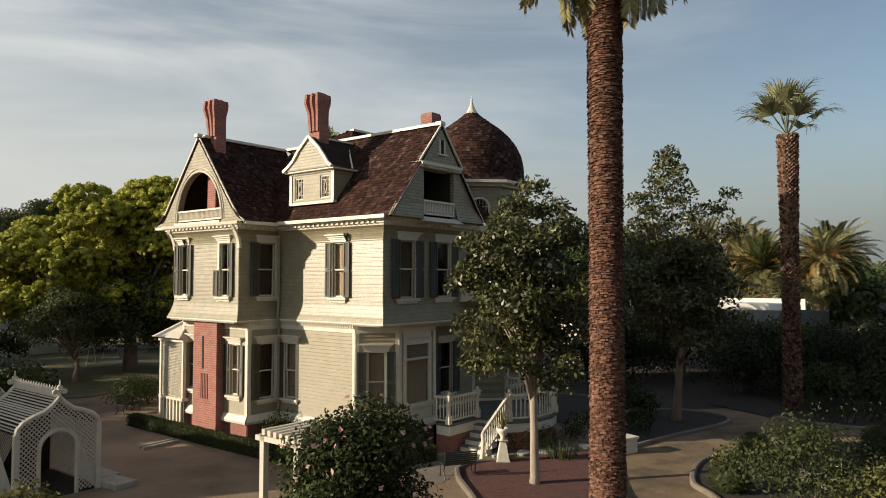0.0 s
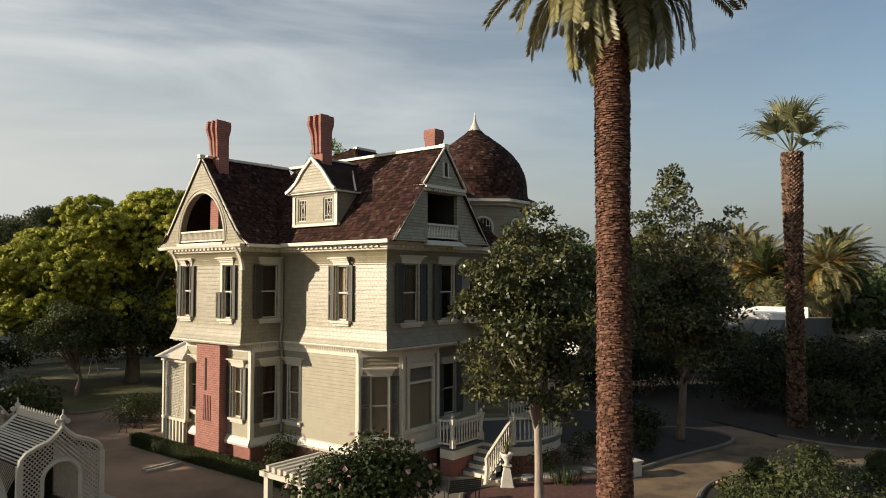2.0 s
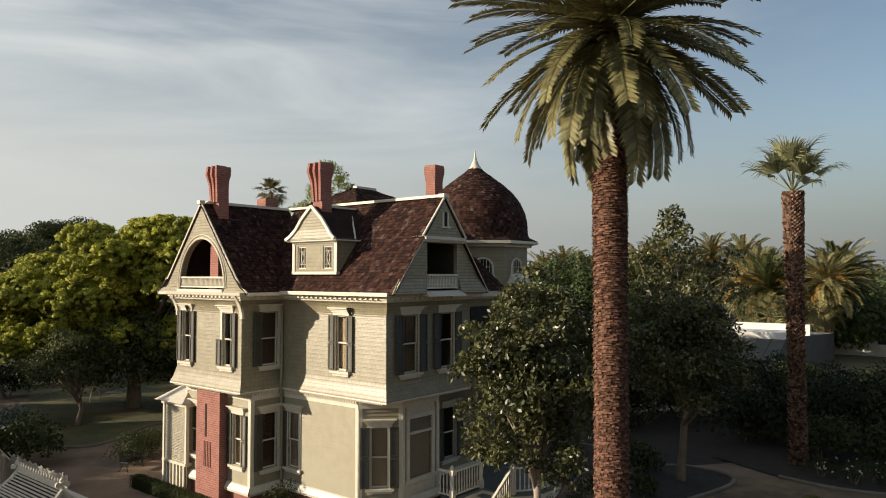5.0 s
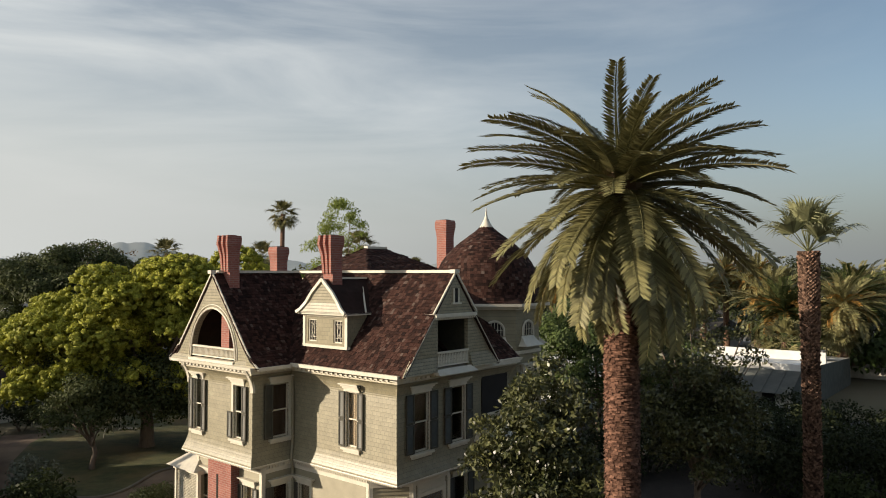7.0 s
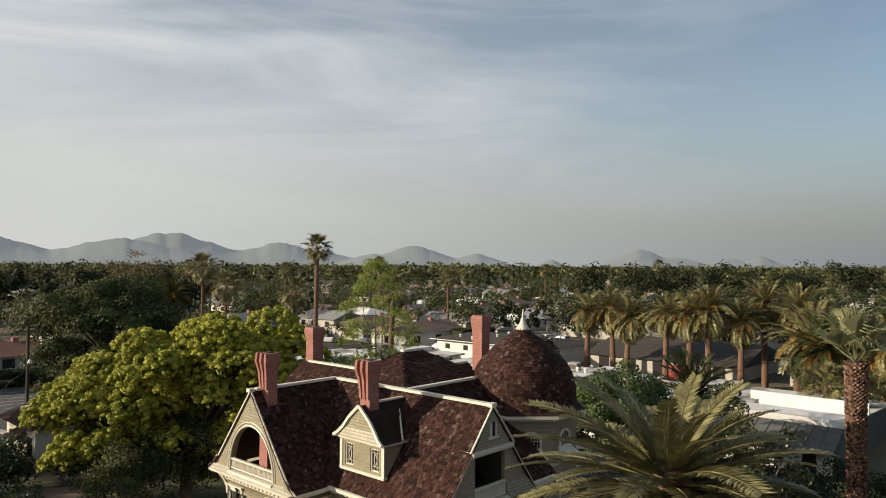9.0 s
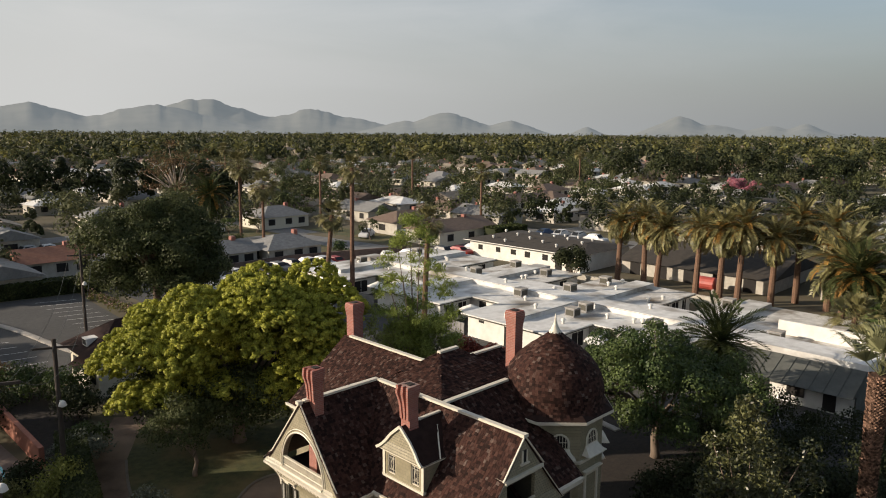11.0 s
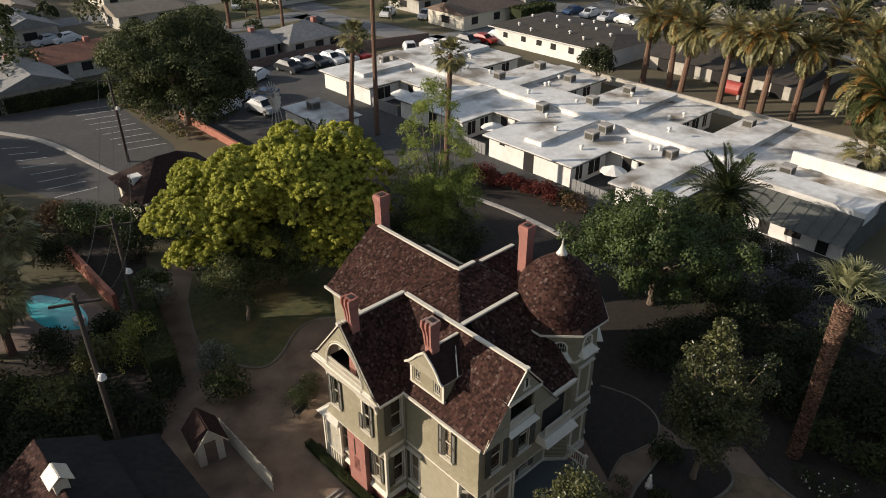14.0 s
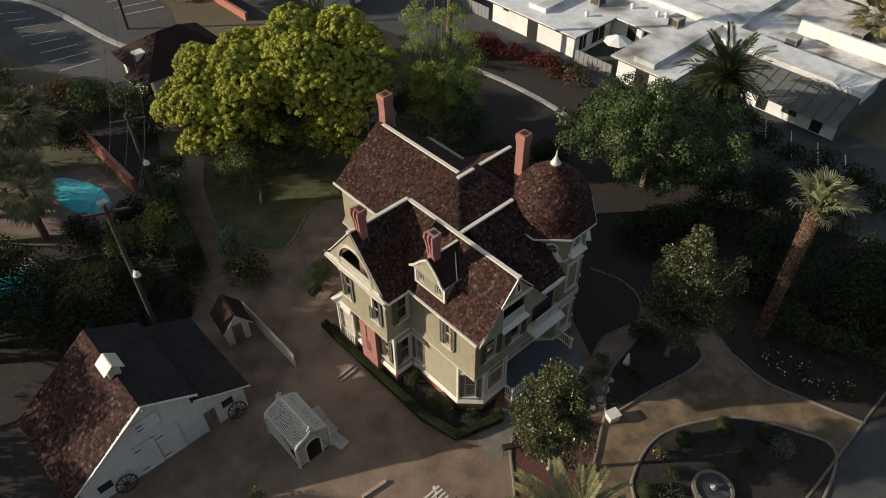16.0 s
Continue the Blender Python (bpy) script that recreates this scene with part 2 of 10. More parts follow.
SAGE = material("sage_siding", (0.245, 0.214, 0.142), (0.300, 0.262, 0.177), 3.0, 0.62, 0.12, 40, stain=(0.30, 0.28, 0.20), stain_amount=0.35)
SHINGLE_WALL = brick_like("sage_shingle", (0.285, 0.249, 0.163), (0.245, 0.213, 0.137), (0.175, 0.151, 0.097), 0.17, 0.135, 0.006, 0.42, 0.5)
SCALE_WALL = fish_scale("sage_fish_scale", (0.270, 0.238, 0.161), (0.345, 0.304, 0.207), (0.145, 0.127, 0.086), 0.12, 0.10)
TRIM = material("cream_trim_paint", (0.57, 0.52, 0.42), (0.67, 0.615, 0.50), 5.0, 0.45, 0.06, 80, stain=(0.55, 0.50, 0.40), stain_amount=0.3)
CREAM_PANEL = material("cream_panel_paint", (0.55, 0.50, 0.40), (0.62, 0.58, 0.47), 4.0, 0.5, 0.05, 60)
SHUTTER = material("dark_green_shutter", (0.046, 0.042, 0.030), (0.072, 0.066, 0.048), 8.0, 0.5, 0.08, 50)
ROOF_TONES = ((0.0, (0.022, 0.012, 0.010)), (0.3, (0.038, 0.019, 0.015)), (0.6, (0.056, 0.026, 0.020)), (0.85, (0.070, 0.035, 0.027)), (0.96, (0.084, 0.052, 0.042)), (1.0, (0.125, 0.092, 0.078)))
ROOF_WOOD = material("brown_roof_shingle", (0.55, 0.53, 0.52), (1.15, 1.12, 1.1), 9.0, 0.8, 0.35, 70, island=0.12, spec=0.1, palette=ROOF_TONES)
ROOF_PIECE = material("brown_roof_shingle_piece", (0.55, 0.53, 0.52), (1.15, 1.12, 1.1), 9.0, 0.8, 0.35, 70, per_object=0.12, spec=0.1, palette=ROOF_TONES)
ROOF_FELT = material("dark_felt_roof", (0.020, 0.019, 0.019), (0.034, 0.032, 0.031), 3.0, 0.9, 0.2, 40, spec=0.1, stain=(0.05, 0.047, 0.044), stain_scale=0.4)
ROOF_BASE = material("roof_underlay", (0.02, 0.010, 0.008), (0.035, 0.018, 0.014), 4.0, 0.9, 0.2, 50, spec=0.2)
BRICK = brick_like("red_brick", (0.255, 0.080, 0.058), (0.325, 0.112, 0.082), (0.30, 0.19, 0.155), 0.21, 0.075, 0.010)
BRICK_DARK = brick_like("basement_brick", (0.25, 0.075, 0.055), (0.30, 0.10, 0.075), (0.22, 0.14, 0.11), 0.21, 0.075, 0.010)
LEAD = material("grey_flashing", (0.20, 0.20, 0.20), (0.30, 0.29, 0.28), 6.0, 0.5, 0.1, 40, metal=0.3)
GLASS = glass("window_glass", 0.82)
CURTAIN = material("tan_blind", (0.48, 0.38, 0.28), (0.62, 0.50, 0.37), 3.0, 0.9, 0.1, 30, stretch=(8, 8, 0.5))
CURTAIN_BROWN = material("brown_curtain", (0.075, 0.040, 0.026), (0.12, 0.065, 0.042), 3.0, 0.9, 0.1, 30, stretch=(8, 8, 0.5))
# near-black for unlit rooms and recesses: their shade is put into the colour
UNLIT_BLACK = material("unlit_interior_black", (0.012, 0.010, 0.009), (0.02, 0.017, 0.015), 2.0, 0.9, 0.0)
PORCH_DECK = material("blue_grey_deck_paint", (0.07, 0.082, 0.088), (0.11, 0.125, 0.13), 4.0, 0.45, 0.08, 30, stretch=(1, 10, 1))
WHITE_WOOD = material("white_garden_paint", (0.47, 0.42, 0.34), (0.58, 0.53, 0.43), 6.0, 0.5, 0.08, 60, stain=(0.45, 0.42, 0.36), stain_amount=0.35)
GREY_SIDING = material("pale_barn_boards", (0.50, 0.49, 0.45), (0.62, 0.61, 0.56), 5.0, 0.7, 0.15, 50, stain=(0.34, 0.32, 0.28), stain_amount=0.4)
DIRT = material("packed_brown_dirt", (0.096, 0.065, 0.044), (0.225, 0.153, 0.103), 0.7, 0.95, 1.0, 9, detail=14, stain=(0.26, 0.185, 0.122), stain_scale=0.16, stain_amount=0.75)
SAND = material("golden_gravel_path", (0.082, 0.055, 0.031), (0.180, 0.124, 0.070), 1.2, 0.95, 0.9, 14, detail=12, stain=(0.26, 0.18, 0.10), stain_scale=0.6, stain_amount=0.5)
MULCH = material("red_bark_mulch", (0.050, 0.020, 0.016), (0.135, 0.052, 0.040), 9.0, 0.95, 0.9, 22, detail=8, stain=(0.05, 0.03, 0.022), stain_scale=0.5)
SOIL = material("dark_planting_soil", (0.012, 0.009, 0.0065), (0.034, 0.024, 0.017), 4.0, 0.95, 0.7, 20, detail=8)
GRASS_BED = material("lawn_turf", (0.036, 0.042, 0.013), (0.090, 0.090, 0.028), 2.2, 0.9, 0.7, 30, detail=9, stain=(0.17, 0.115, 0.045), stain_scale=0.35, stain_amount=0.65)
PAVING = material("worn_tan_paving", (0.125, 0.105, 0.080), (0.205, 0.175, 0.138), 1.4, 0.9, 0.5, 16, detail=10, stain=(0.09, 0.075, 0.058), stain_scale=0.5)
PINK_PAVING = material("pinkish_pool_paving", (0.13, 0.092, 0.072), (0.21, 0.155, 0.125), 2.0, 0.9, 0.4, 20, stain=(0.09, 0.07, 0.055), stain_scale=0.5)
CONCRETE = material("grey_kerb_concrete", (0.27, 0.25, 0.22), (0.40, 0.37, 0.33), 3.0, 0.9, 0.3, 30, stain=(0.18, 0.165, 0.145), stain_scale=0.8)
ASPHALT = material("asphalt", (0.040, 0.039, 0.038), (0.062, 0.060, 0.057), 2.0, 0.9, 0.4, 40, detail=9, stain=(0.085, 0.08, 0.074), stain_scale=0.15, stain_amount=0.6)
STREET = material("grey_street", (0.13, 0.13, 0.128), (0.19, 0.188, 0.18), 1.0, 0.9, 0.3, 30, stain=(0.10, 0.10, 0.098), stain_scale=0.3)
LINE_PAINT = material("white_line_paint", (0.50, 0.50, 0.48), (0.70, 0.69, 0.66), 6.0, 0.8, 0.1, 40)
WHITE_ROOF_WORN = material("worn_white_roof_coating", (0.46, 0.44, 0.40), (0.68, 0.66, 0.62), 1.4, 0.8, 0.2, 12, detail=9, stain=(0.15, 0.115, 0.075), stain_scale=0.33, stain_amount=1.0)
WHITE_ROOF = material("white_roof_coating", (0.52, 0.51, 0.48), (0.74, 0.73, 0.70), 0.9, 0.75, 0.15, 12, detail=9, stain=(0.17, 0.145, 0.11), stain_scale=0.22, stain_amount=0.95)
STUCCO = material("white_stucco", (0.62, 0.60, 0.55), (0.74, 0.72, 0.67), 1.5, 0.85, 0.3, 60, stain=(0.48, 0.45, 0.40), stain_scale=0.4, stain_amount=0.3)
PALE_ROOF = material("grey_composition_roof", (0.15, 0.15, 0.145), (0.25, 0.245, 0.235), 2.0, 0.85, 0.4, 25, stain=(0.11, 0.11, 0.105), stain_scale=0.25)
BROWN_ROOF = material("brown_composition_roof", (0.11, 0.075, 0.055), (0.18, 0.125, 0.092), 2.0, 0.85, 0.4, 25, stain=(0.08, 0.055, 0.04), stain_scale=0.25)
TAN_ROOF = material("tan_flat_roof", (0.20, 0.165, 0.125), (0.28, 0.235, 0.18), 0.8, 0.85, 0.3, 20, stain=(0.15, 0.12, 0.09), stain_scale=0.1)
METAL_ROOF = material("grey_standing_seam", (0.085, 0.088, 0.080), (0.125, 0.128, 0.115), 2.0, 0.95, 0.1, 20, spec=0.1, stain=(0.07, 0.07, 0.065), stain_scale=0.5)
PALM_TRUNK = material("palm_bark", (0.050, 0.028, 0.020), (0.23, 0.140, 0.098), 12.0, 0.95, 0.6, 40, island=0.8, spec=0.15)
BARK = material("grey_brown_bark", (0.10, 0.072, 0.052), (0.21, 0.155, 0.115), 5.0, 0.9, 0.7, 30, stretch=(1, 1, 0.25))
BARK_PALE = material("pale_trunk_bark", (0.24, 0.19, 0.15), (0.40, 0.33, 0.27), 5.0, 0.9, 0.5, 30, stretch=(1, 1, 0.3))
STEEL_DARK = material("dark_iron", (0.025, 0.03, 0.027), (0.05, 0.055, 0.05), 8.0, 0.5, 0.1, 60, metal=0.5)
STONE_PALE = material("pale_cast_stone", (0.55, 0.50, 0.42), (0.70, 0.65, 0.56), 5.0, 0.8, 0.2, 50, stain=(0.35, 0.32, 0.27))
POOL = material("turquoise_pool_water", (0.05, 0.38, 0.41), (0.08, 0.48, 0.50), 1.0, 0.08, 0.05, 6)
BLOCK_BROWN = brick_like("brown_concrete_block", (0.20, 0.135, 0.11), (0.16, 0.105, 0.085), (0.11, 0.08, 0.065), 0.4, 0.2, 0.012, 0.8, 0.5)
REDWALL = material("red_painted_block", (0.30, 0.11, 0.07), (0.38, 0.15, 0.10), 2.0, 0.85, 0.2, 30)
TERRACOTTA = material("orange_roof", (0.24, 0.10, 0.06), (0.33, 0.15, 0.09), 2.0, 0.85, 0.4, 25)
WOOD_POLE = material("weathered_pole", (0.030, 0.023, 0.018), (0.060, 0.046, 0.036), 6.0, 0.9, 0.4, 40, stretch=(1, 1, 0.15))
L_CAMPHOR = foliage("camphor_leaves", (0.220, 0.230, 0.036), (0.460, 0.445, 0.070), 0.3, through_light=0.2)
# camphor leaf colour darkened to imitate shade inside the crown
L_CAMPHOR_DIM = foliage("camphor_leaves_dim", (0.150, 0.162, 0.026), (0.380, 0.372, 0.058), 0.30, scale=9.0, through_light=0.12)
# palm bark with the warm low sun put into its colour
PALM_TRUNK_ROW = material("sunlit_palm_bark", (0.075, 0.046, 0.032), (0.24, 0.145, 0.098), 9.0, 0.95, 0.5, 30, spec=0.15)
GRAVEL_ROOF = material("dark_gravel_roof", (0.028, 0.023, 0.018), (0.055, 0.045, 0.035), 1.2, 0.95, 0.3, 25, stain=(0.03, 0.026, 0.022), stain_scale=0.15)
PALM_SCALY = material("date_palm_scales", (0.060, 0.030, 0.021), (0.190, 0.100, 0.068), 14.0, 0.95, 0.6, 40, island=0.6, spec=0.12)
L_MAGNOLIA = foliage("magnolia_leaves", (0.026, 0.033, 0.012), (0.110, 0.110, 0.041), 0.6, 0.36, through_light=0.08, spec=0.36)
L_GREEN = foliage("broad_green_leaves", (0.032, 0.054, 0.016), (0.092, 0.122, 0.036), 0.45, 0.5, spec=0.25)
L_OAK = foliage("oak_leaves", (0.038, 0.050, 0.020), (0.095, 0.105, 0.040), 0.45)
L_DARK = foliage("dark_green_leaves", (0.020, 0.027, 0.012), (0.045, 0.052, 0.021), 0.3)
L_OLIVE = foliage("olive_leaves", (0.085, 0.090, 0.030), (0.175, 0.165, 0.058), 0.45)
# olive leaves brightened in the colour so the bush looks sunlit
L_OLIVE_LIT = foliage("olive_leaves_lit", (0.125, 0.140, 0.032), (0.270, 0.265, 0.070), 0.4, through_light=0.3)
L_WISPY = foliage("light_feathery_leaves", (0.15, 0.19, 0.04), (0.27, 0.31, 0.085), 0.4, through_light=0.4)
L_PALM = foliage("date_palm_leaflets", (0.095, 0.094, 0.038), (0.285, 0.252, 0.112), 0.45, 0.42, through_light=0.16, spec=0.3)
L_PALM_OLD = foliage("yellowed_palm_leaflets", (0.24, 0.125, 0.030), (0.36, 0.20, 0.055), 0.35, 0.5)
L_FAN = foliage("fan_palm_leaves", (0.165, 0.175, 0.085), (0.34, 0.335, 0.185), 0.4, 0.5, through_light=0.3)
L_GREY = foliage("silvery_leaves", (0.10, 0.115, 0.085), (0.19, 0.20, 0.15), 0.4)
L_HEDGE = foliage("clipped_hedge_leaves", (0.028, 0.040, 0.014), (0.070, 0.080, 0.028), 0.4)
L_RED = foliage("reddish_shrub_leaves", (0.075, 0.018, 0.014), (0.14, 0.036, 0.026), 0.4)
L_PINK = foliage("pink_blossom", (0.45, 0.25, 0.24), (0.62, 0.40, 0.36), 0.3)
L_WHITE = foliage("white_blossom", (0.60, 0.57, 0.50), (0.75, 0.72, 0.66), 0.2)
L_BROWN = foliage("dry_brown_leaves", (0.105, 0.066, 0.032), (0.17, 0.11, 0.058), 0.4)
L_GRASS = foliage("grass_blades", (0.085, 0.095, 0.026), (0.175, 0.165, 0.05), 0.5)
L_FAR = foliage("far_tree_leaves", (0.050, 0.058, 0.028), (0.110, 0.112, 0.052), 0.28, 0.7, 0.02)

# ---------------------------------------------------------------- building helpers
GZ = 0.35                                       # level of the ground
HOUSE = Matrix.Translation((-1.734, 20.691, 0)) @ Matrix.Rotation(radians(51.4), 4, 'Z')   # x along the entrance front, y along the sunny side


class Mesh:
    """Collects faces for one mesh."""

    def __init__(self):
        self.v, self.f = [], []

    def add(self, verts, faces):
        k = len(self.v)
        self.v += [tuple(p) for p in verts]
        self.f += [tuple(i + k for i in face) for face in faces]
        return self

    def box(self, x0, y0, z0, x1, y1, z1, m=None):
        p = [Vector((x, y, z)) for z in (z0, z1) for x, y in ((x0, y0), (x1, y0), (x1, y1), (x0, y1))]
        if m is not None:
            p = [m @ q for q in p]
        return self.add(p, [(3, 2, 1, 0), (4, 5, 6, 7), (0, 1, 5, 4), (1, 2, 6, 5), (2, 3, 7, 6), (3, 0, 4, 7)])

    def beam(self, a, b, w, h, up=(0, 0, 1)):
        """A bar of section w x h from a to b, its h along up."""
        a, b, up = Vector(a), Vector(b), Vector(up)
        d = (b - a).normalized()
        s = d.cross(up).normalized() * (w / 2)
        u = s.cross(d).normalized() * (h / 2)
        p = [q + i * s + j * u for q in (a, b) for i, j in ((-1, -1), (1, -1), (1, 1), (-1, 1))]
        return self.add(p, [(3, 2, 1, 0), (4, 5, 6, 7), (0, 1, 5, 4), (1, 2, 6, 5), (2, 3, 7, 6), (3, 0, 4, 7)])

    def prism(self, pts, z0, z1):
        n = len(pts)
        p = [(x, y, z0) for x, y in pts] + [(x, y, z1) for x, y in pts]
        return self.add(p, [tuple(range(n))[::-1], tuple(range(n, 2 * n))] + [(i, (i + 1) % n, n + (i + 1) % n, n + i) for i in range(n)])

    def plate(self, pts, thick):
        """A flat polygon in space, thickened against its normal."""
        pts = [Vector(p) for p in pts]
        n = len(pts)
        nor = (pts[1] - pts[0]).cross(pts[2] - pts[0]).normalized() * thick
        return self.add(pts + [q - nor for q in pts], [tuple(range(n)), tuple(range(n, 2 * n))[::-1]] + [((i + 1) % n, i, n + i, n + (i + 1) % n) for i in range(n)])

    def lathe(self, profile, n=12, c=(0, 0), turn=0.0, m=None):
        rings = []
        for r, z in profile:
            rings.append([Vector((c[0] + r * math.cos(turn + 2 * math.pi * i / n), c[1] + r * math.sin(turn + 2 * math.pi * i / n), z)) for i in range(n)])
        p = [q for ring in rings for q in ring]
        if m is not None:
            p = [m @ q for q in p]
        f = [(k * n + i, k * n + (i + 1) % n, (k + 1) * n + (i + 1) % n, (k + 1) * n + i) for k in range(len(rings) - 1) for i in range(n)]
        f += [tuple(range(n))[::-1], tuple(range((len(rings) - 1) * n, len(rings) * n))]
        return self.add(p, f)

    def tube(self, path, radii, n=8):
        path = [Vector(p) for p in path]
        k0 = len(self.v)
        side = None
        for i, p in enumerate(path):
            d = (path[min(i + 1, len(path) - 1)] - path[max(i - 1, 0)]).normalized()
            ref = side if side is not None else (Vector((1, 0, 0)) if abs(d.x) < 0.9 else Vector((0, 1, 0)))
            side = (ref - d * ref.dot(d)).normalized()
            o = d.cross(side)
            self.v += [tuple(p + radii[i] * (math.cos(2 * math.pi * j / n) * side + math.sin(2 * math.pi * j / n) * o)) for j in range(n)]
        self.f += [(k0 + i * n + j, k0 + i * n + (j + 1) % n, k0 + (i + 1) * n + (j + 1) % n, k0 + (i + 1) * n + j) for i in range(len(path) - 1) for j in range(n)]
        self.f += [tuple(range(k0, k0 + n))[::-1], tuple(range(k0 + (len(path) - 1) * n, k0 + len(path) * n))]
        return self

    def data(self, name):
        me = bpy.data.meshes.new(name)
        me.from_pydata(self.v, [], self.f)
        me.update()
        return me


def thing(name, m=None, label="", category="", group="", kind=""):
    """The Empty at a thing's base."""
    ob = new(name)
    ob.empty_display_size = 0.3
    ob.matrix_basis = m if m is not None else Matrix.Identity(4)
    return tagged(ob, label, category, group, kind)


def part(name, mesh, mat, parent, label="", smooth=False, kind=""):
    """One mesh object under a thing or a part, in the thing's own coordinates."""
    me = mesh.data(name) if isinstance(mesh, Mesh) else mesh
    if not me.materials:
        me.materials.append(mat)
    if smooth:
        me.shade_smooth()
    ob = new(name, me)
    ob.parent = parent
    return tagged(ob, label, kind=kind)


def single(name, mesh, mat, m=None, label="", category="", group="", kind="", smooth=False):
    """A thing that is one mesh."""
    me = mesh.data(name) if isinstance(mesh, Mesh) else mesh
    me.materials.append(mat)
    if smooth:
        me.shade_smooth()
    ob = new(name, me)
    ob.matrix_basis = m if m is not None else Matrix.Identity(4)
    return tagged(ob, label, category, group, kind)


def quads(name, p):
    """A mesh of loose quads from an array of shape (n, 4, 3)."""
    n = len(p)
    me = bpy.data.meshes.new(name)
    me.vertices.add(4 * n)
    me.vertices.foreach_set("co", np.ascontiguousarray(p, dtype=np.float32).ravel())
    me.loops.add(4 * n)
    me.loops.foreach_set("vertex_index", np.arange(4 * n, dtype=np.int32))
    me.polygons.add(n)
    me.polygons.foreach_set("loop_start", np.arange(0, 4 * n, 4, dtype=np.int32))
    me.update(calc_edges=True)
    return me


def unit(a):
    return a / np.maximum(np.linalg.norm(a, axis=-1, keepdims=True), 1e-9)


def leaf_quads(rng, centres, normals, length, width, droop=0.0, flat=0.6):
    """Leaf blades (kite-shaped quads) at the centres, roughly facing along the normals."""
    n = len(centres)
    nor = unit(normals * flat + rng.normal(size=(n, 3)) * (1 - flat))
    d = unit(np.cross(nor, rng.normal(size=(n, 3))))
    d[:, 2] -= droop
    d = unit(d)
    s = unit(np.cross(nor, d))
    ln = length * rng.uniform(0.7, 1.3, (n, 1))
    wd = width * rng.uniform(0.7, 1.3, (n, 1))
    return np.stack([centres - d * ln / 2, centres + s * wd / 2 + d * ln * 0.05, centres + d * ln / 2, centres - s * wd / 2 + d * ln * 0.05], 1)


def clump_leaves(rng, clumps, per, length, width, shell=0.55, squash=0.8, droop=0.2, flat=0.55, under=-0.4):
    """Leaves over the outer shells of many clumps (x, y, z, r)."""
    out = []
    for x, y, z, r in clumps:
        k = max(8, int(per * r * r))
        d = unit(rng.normal(size=(k, 3)))
        d[:, 2] = np.where(d[:, 2] < under, -d[:, 2], d[:, 2])
        rad = r * (1 - (1 - shell) * rng.random((k, 1)) ** 2) * rng.uniform(0.9, 1.1, (k, 1))
        c = np.array([[x, y, z]]) + d * rad * np.array([[1, 1, squash]])
        out.append(leaf_quads(rng, c, d, length, width, droop, flat))
    return np.concatenate(out)


def crown_clumps(rng, c, rx, ry, rz, n, r0, r1, floor=-0.55, shell=0.75):
    """Clump centres over an uneven crown."""
    out = []
    for _ in range(n):
        d = rng.normal(size=3)
        d /= np.linalg.norm(d)
        if d[2] < floor:
            d[2] *= -0.6
        k = rng.uniform(shell, 1.02) * (1 + 0.12 * noise.noise(Vector((d[0] * 2.1 + c[0], d[1] * 2.1 + c[1], d[2] * 2.1))))
        out.append((c[0] + d[0] * rx * k, c[1] + d[1] * ry * k, c[2] + d[2] * rz * k, rng.uniform(r0, r1)))
    return out


def limbs(mesh, rng, base, top_z, r, clumps, count, sway=0.3):
    """A trunk with limbs that reach out to some of the clumps."""
    base = Vector(base)
    fork = base + Vector((rng.uniform(-sway, sway), rng.uniform(-sway, sway), (top_z - base.z)))
    mid = base.lerp(fork, 0.5) + Vector((rng.uniform(-sway, sway), rng.uniform(-sway, sway), 0)) * 0.5
    mesh.tube([base - Vector((0, 0, 0.15)), base + Vector((0, 0, 0.25)), mid, fork], [r * 1.35, r * 1.05, r * 0.85, r * 0.7], 9)
    picks = rng.choice(len(clumps), size=min(count, len(clumps)), replace=False)
    for i in picks:
        e = Vector(clumps[i][:3])
        s = base.lerp(fork, rng.uniform(0.7, 1.0))
        m = s.lerp(e, 0.45) + Vector((0, 0, 0.12 * (e - s).length))
        mesh.tube([s, m, e], [r * 0.42, r * 0.26, r * 0.08], 6)


def in_rect(a, b, o):
    return o[0] < b and o[2] > a

# ---------------------------------------------------------------- ground
R = 4600.0
gm = Mesh().add([(-R, -R, GZ), (R, -R, GZ), (R, R, GZ), (-R, R, GZ)], [(0, 1, 2, 3)])
EARTH = material("dry_earth_and_grass", (0.060, 0.055, 0.028), (0.135, 0.105, 0.062), 0.05, 0.95, 0.3, 6, detail=10, stain=(0.10, 0.10, 0.045), stain_scale=0.02, stain_amount=0.6)
single("ground", gm, EARTH, None, "bare brown earth and dry lawns", "ground", kind="structure")
single("dirt_yard", Mesh().add([(x, y, GZ + 0.004) for x, y in ((-24, 4), (20, 2), (22, 24), (12, 33), (-6, 41), (-14, 40), (-23, 47), (-29, 45), (-25, 33), (-20, 27))], [tuple(range(10))]), DIRT, None, "packed brown dirt yard and drive", "ground", kind="structure")

# ---------------------------------------------------------------- the house
house = thing("house", HOUSE @ Matrix.Translation((0, 0, 0)), "large sage-green Victorian house with brown shingle roof and red chimneys", "house")
Z_BASE, Z_F1, Z_BAND, Z_F2, Z_CORN, Z_EAVE = GZ, 1.30, 4.12, 4.42, 7.38, 7.65


def wall_frame(x, y, turn):
    """x to the right along the wall as seen from outside, y into the wall, z up."""
    return Matrix.Translation((x, y, 0)) @ Matrix.Rotation(radians(turn), 4, 'Z')


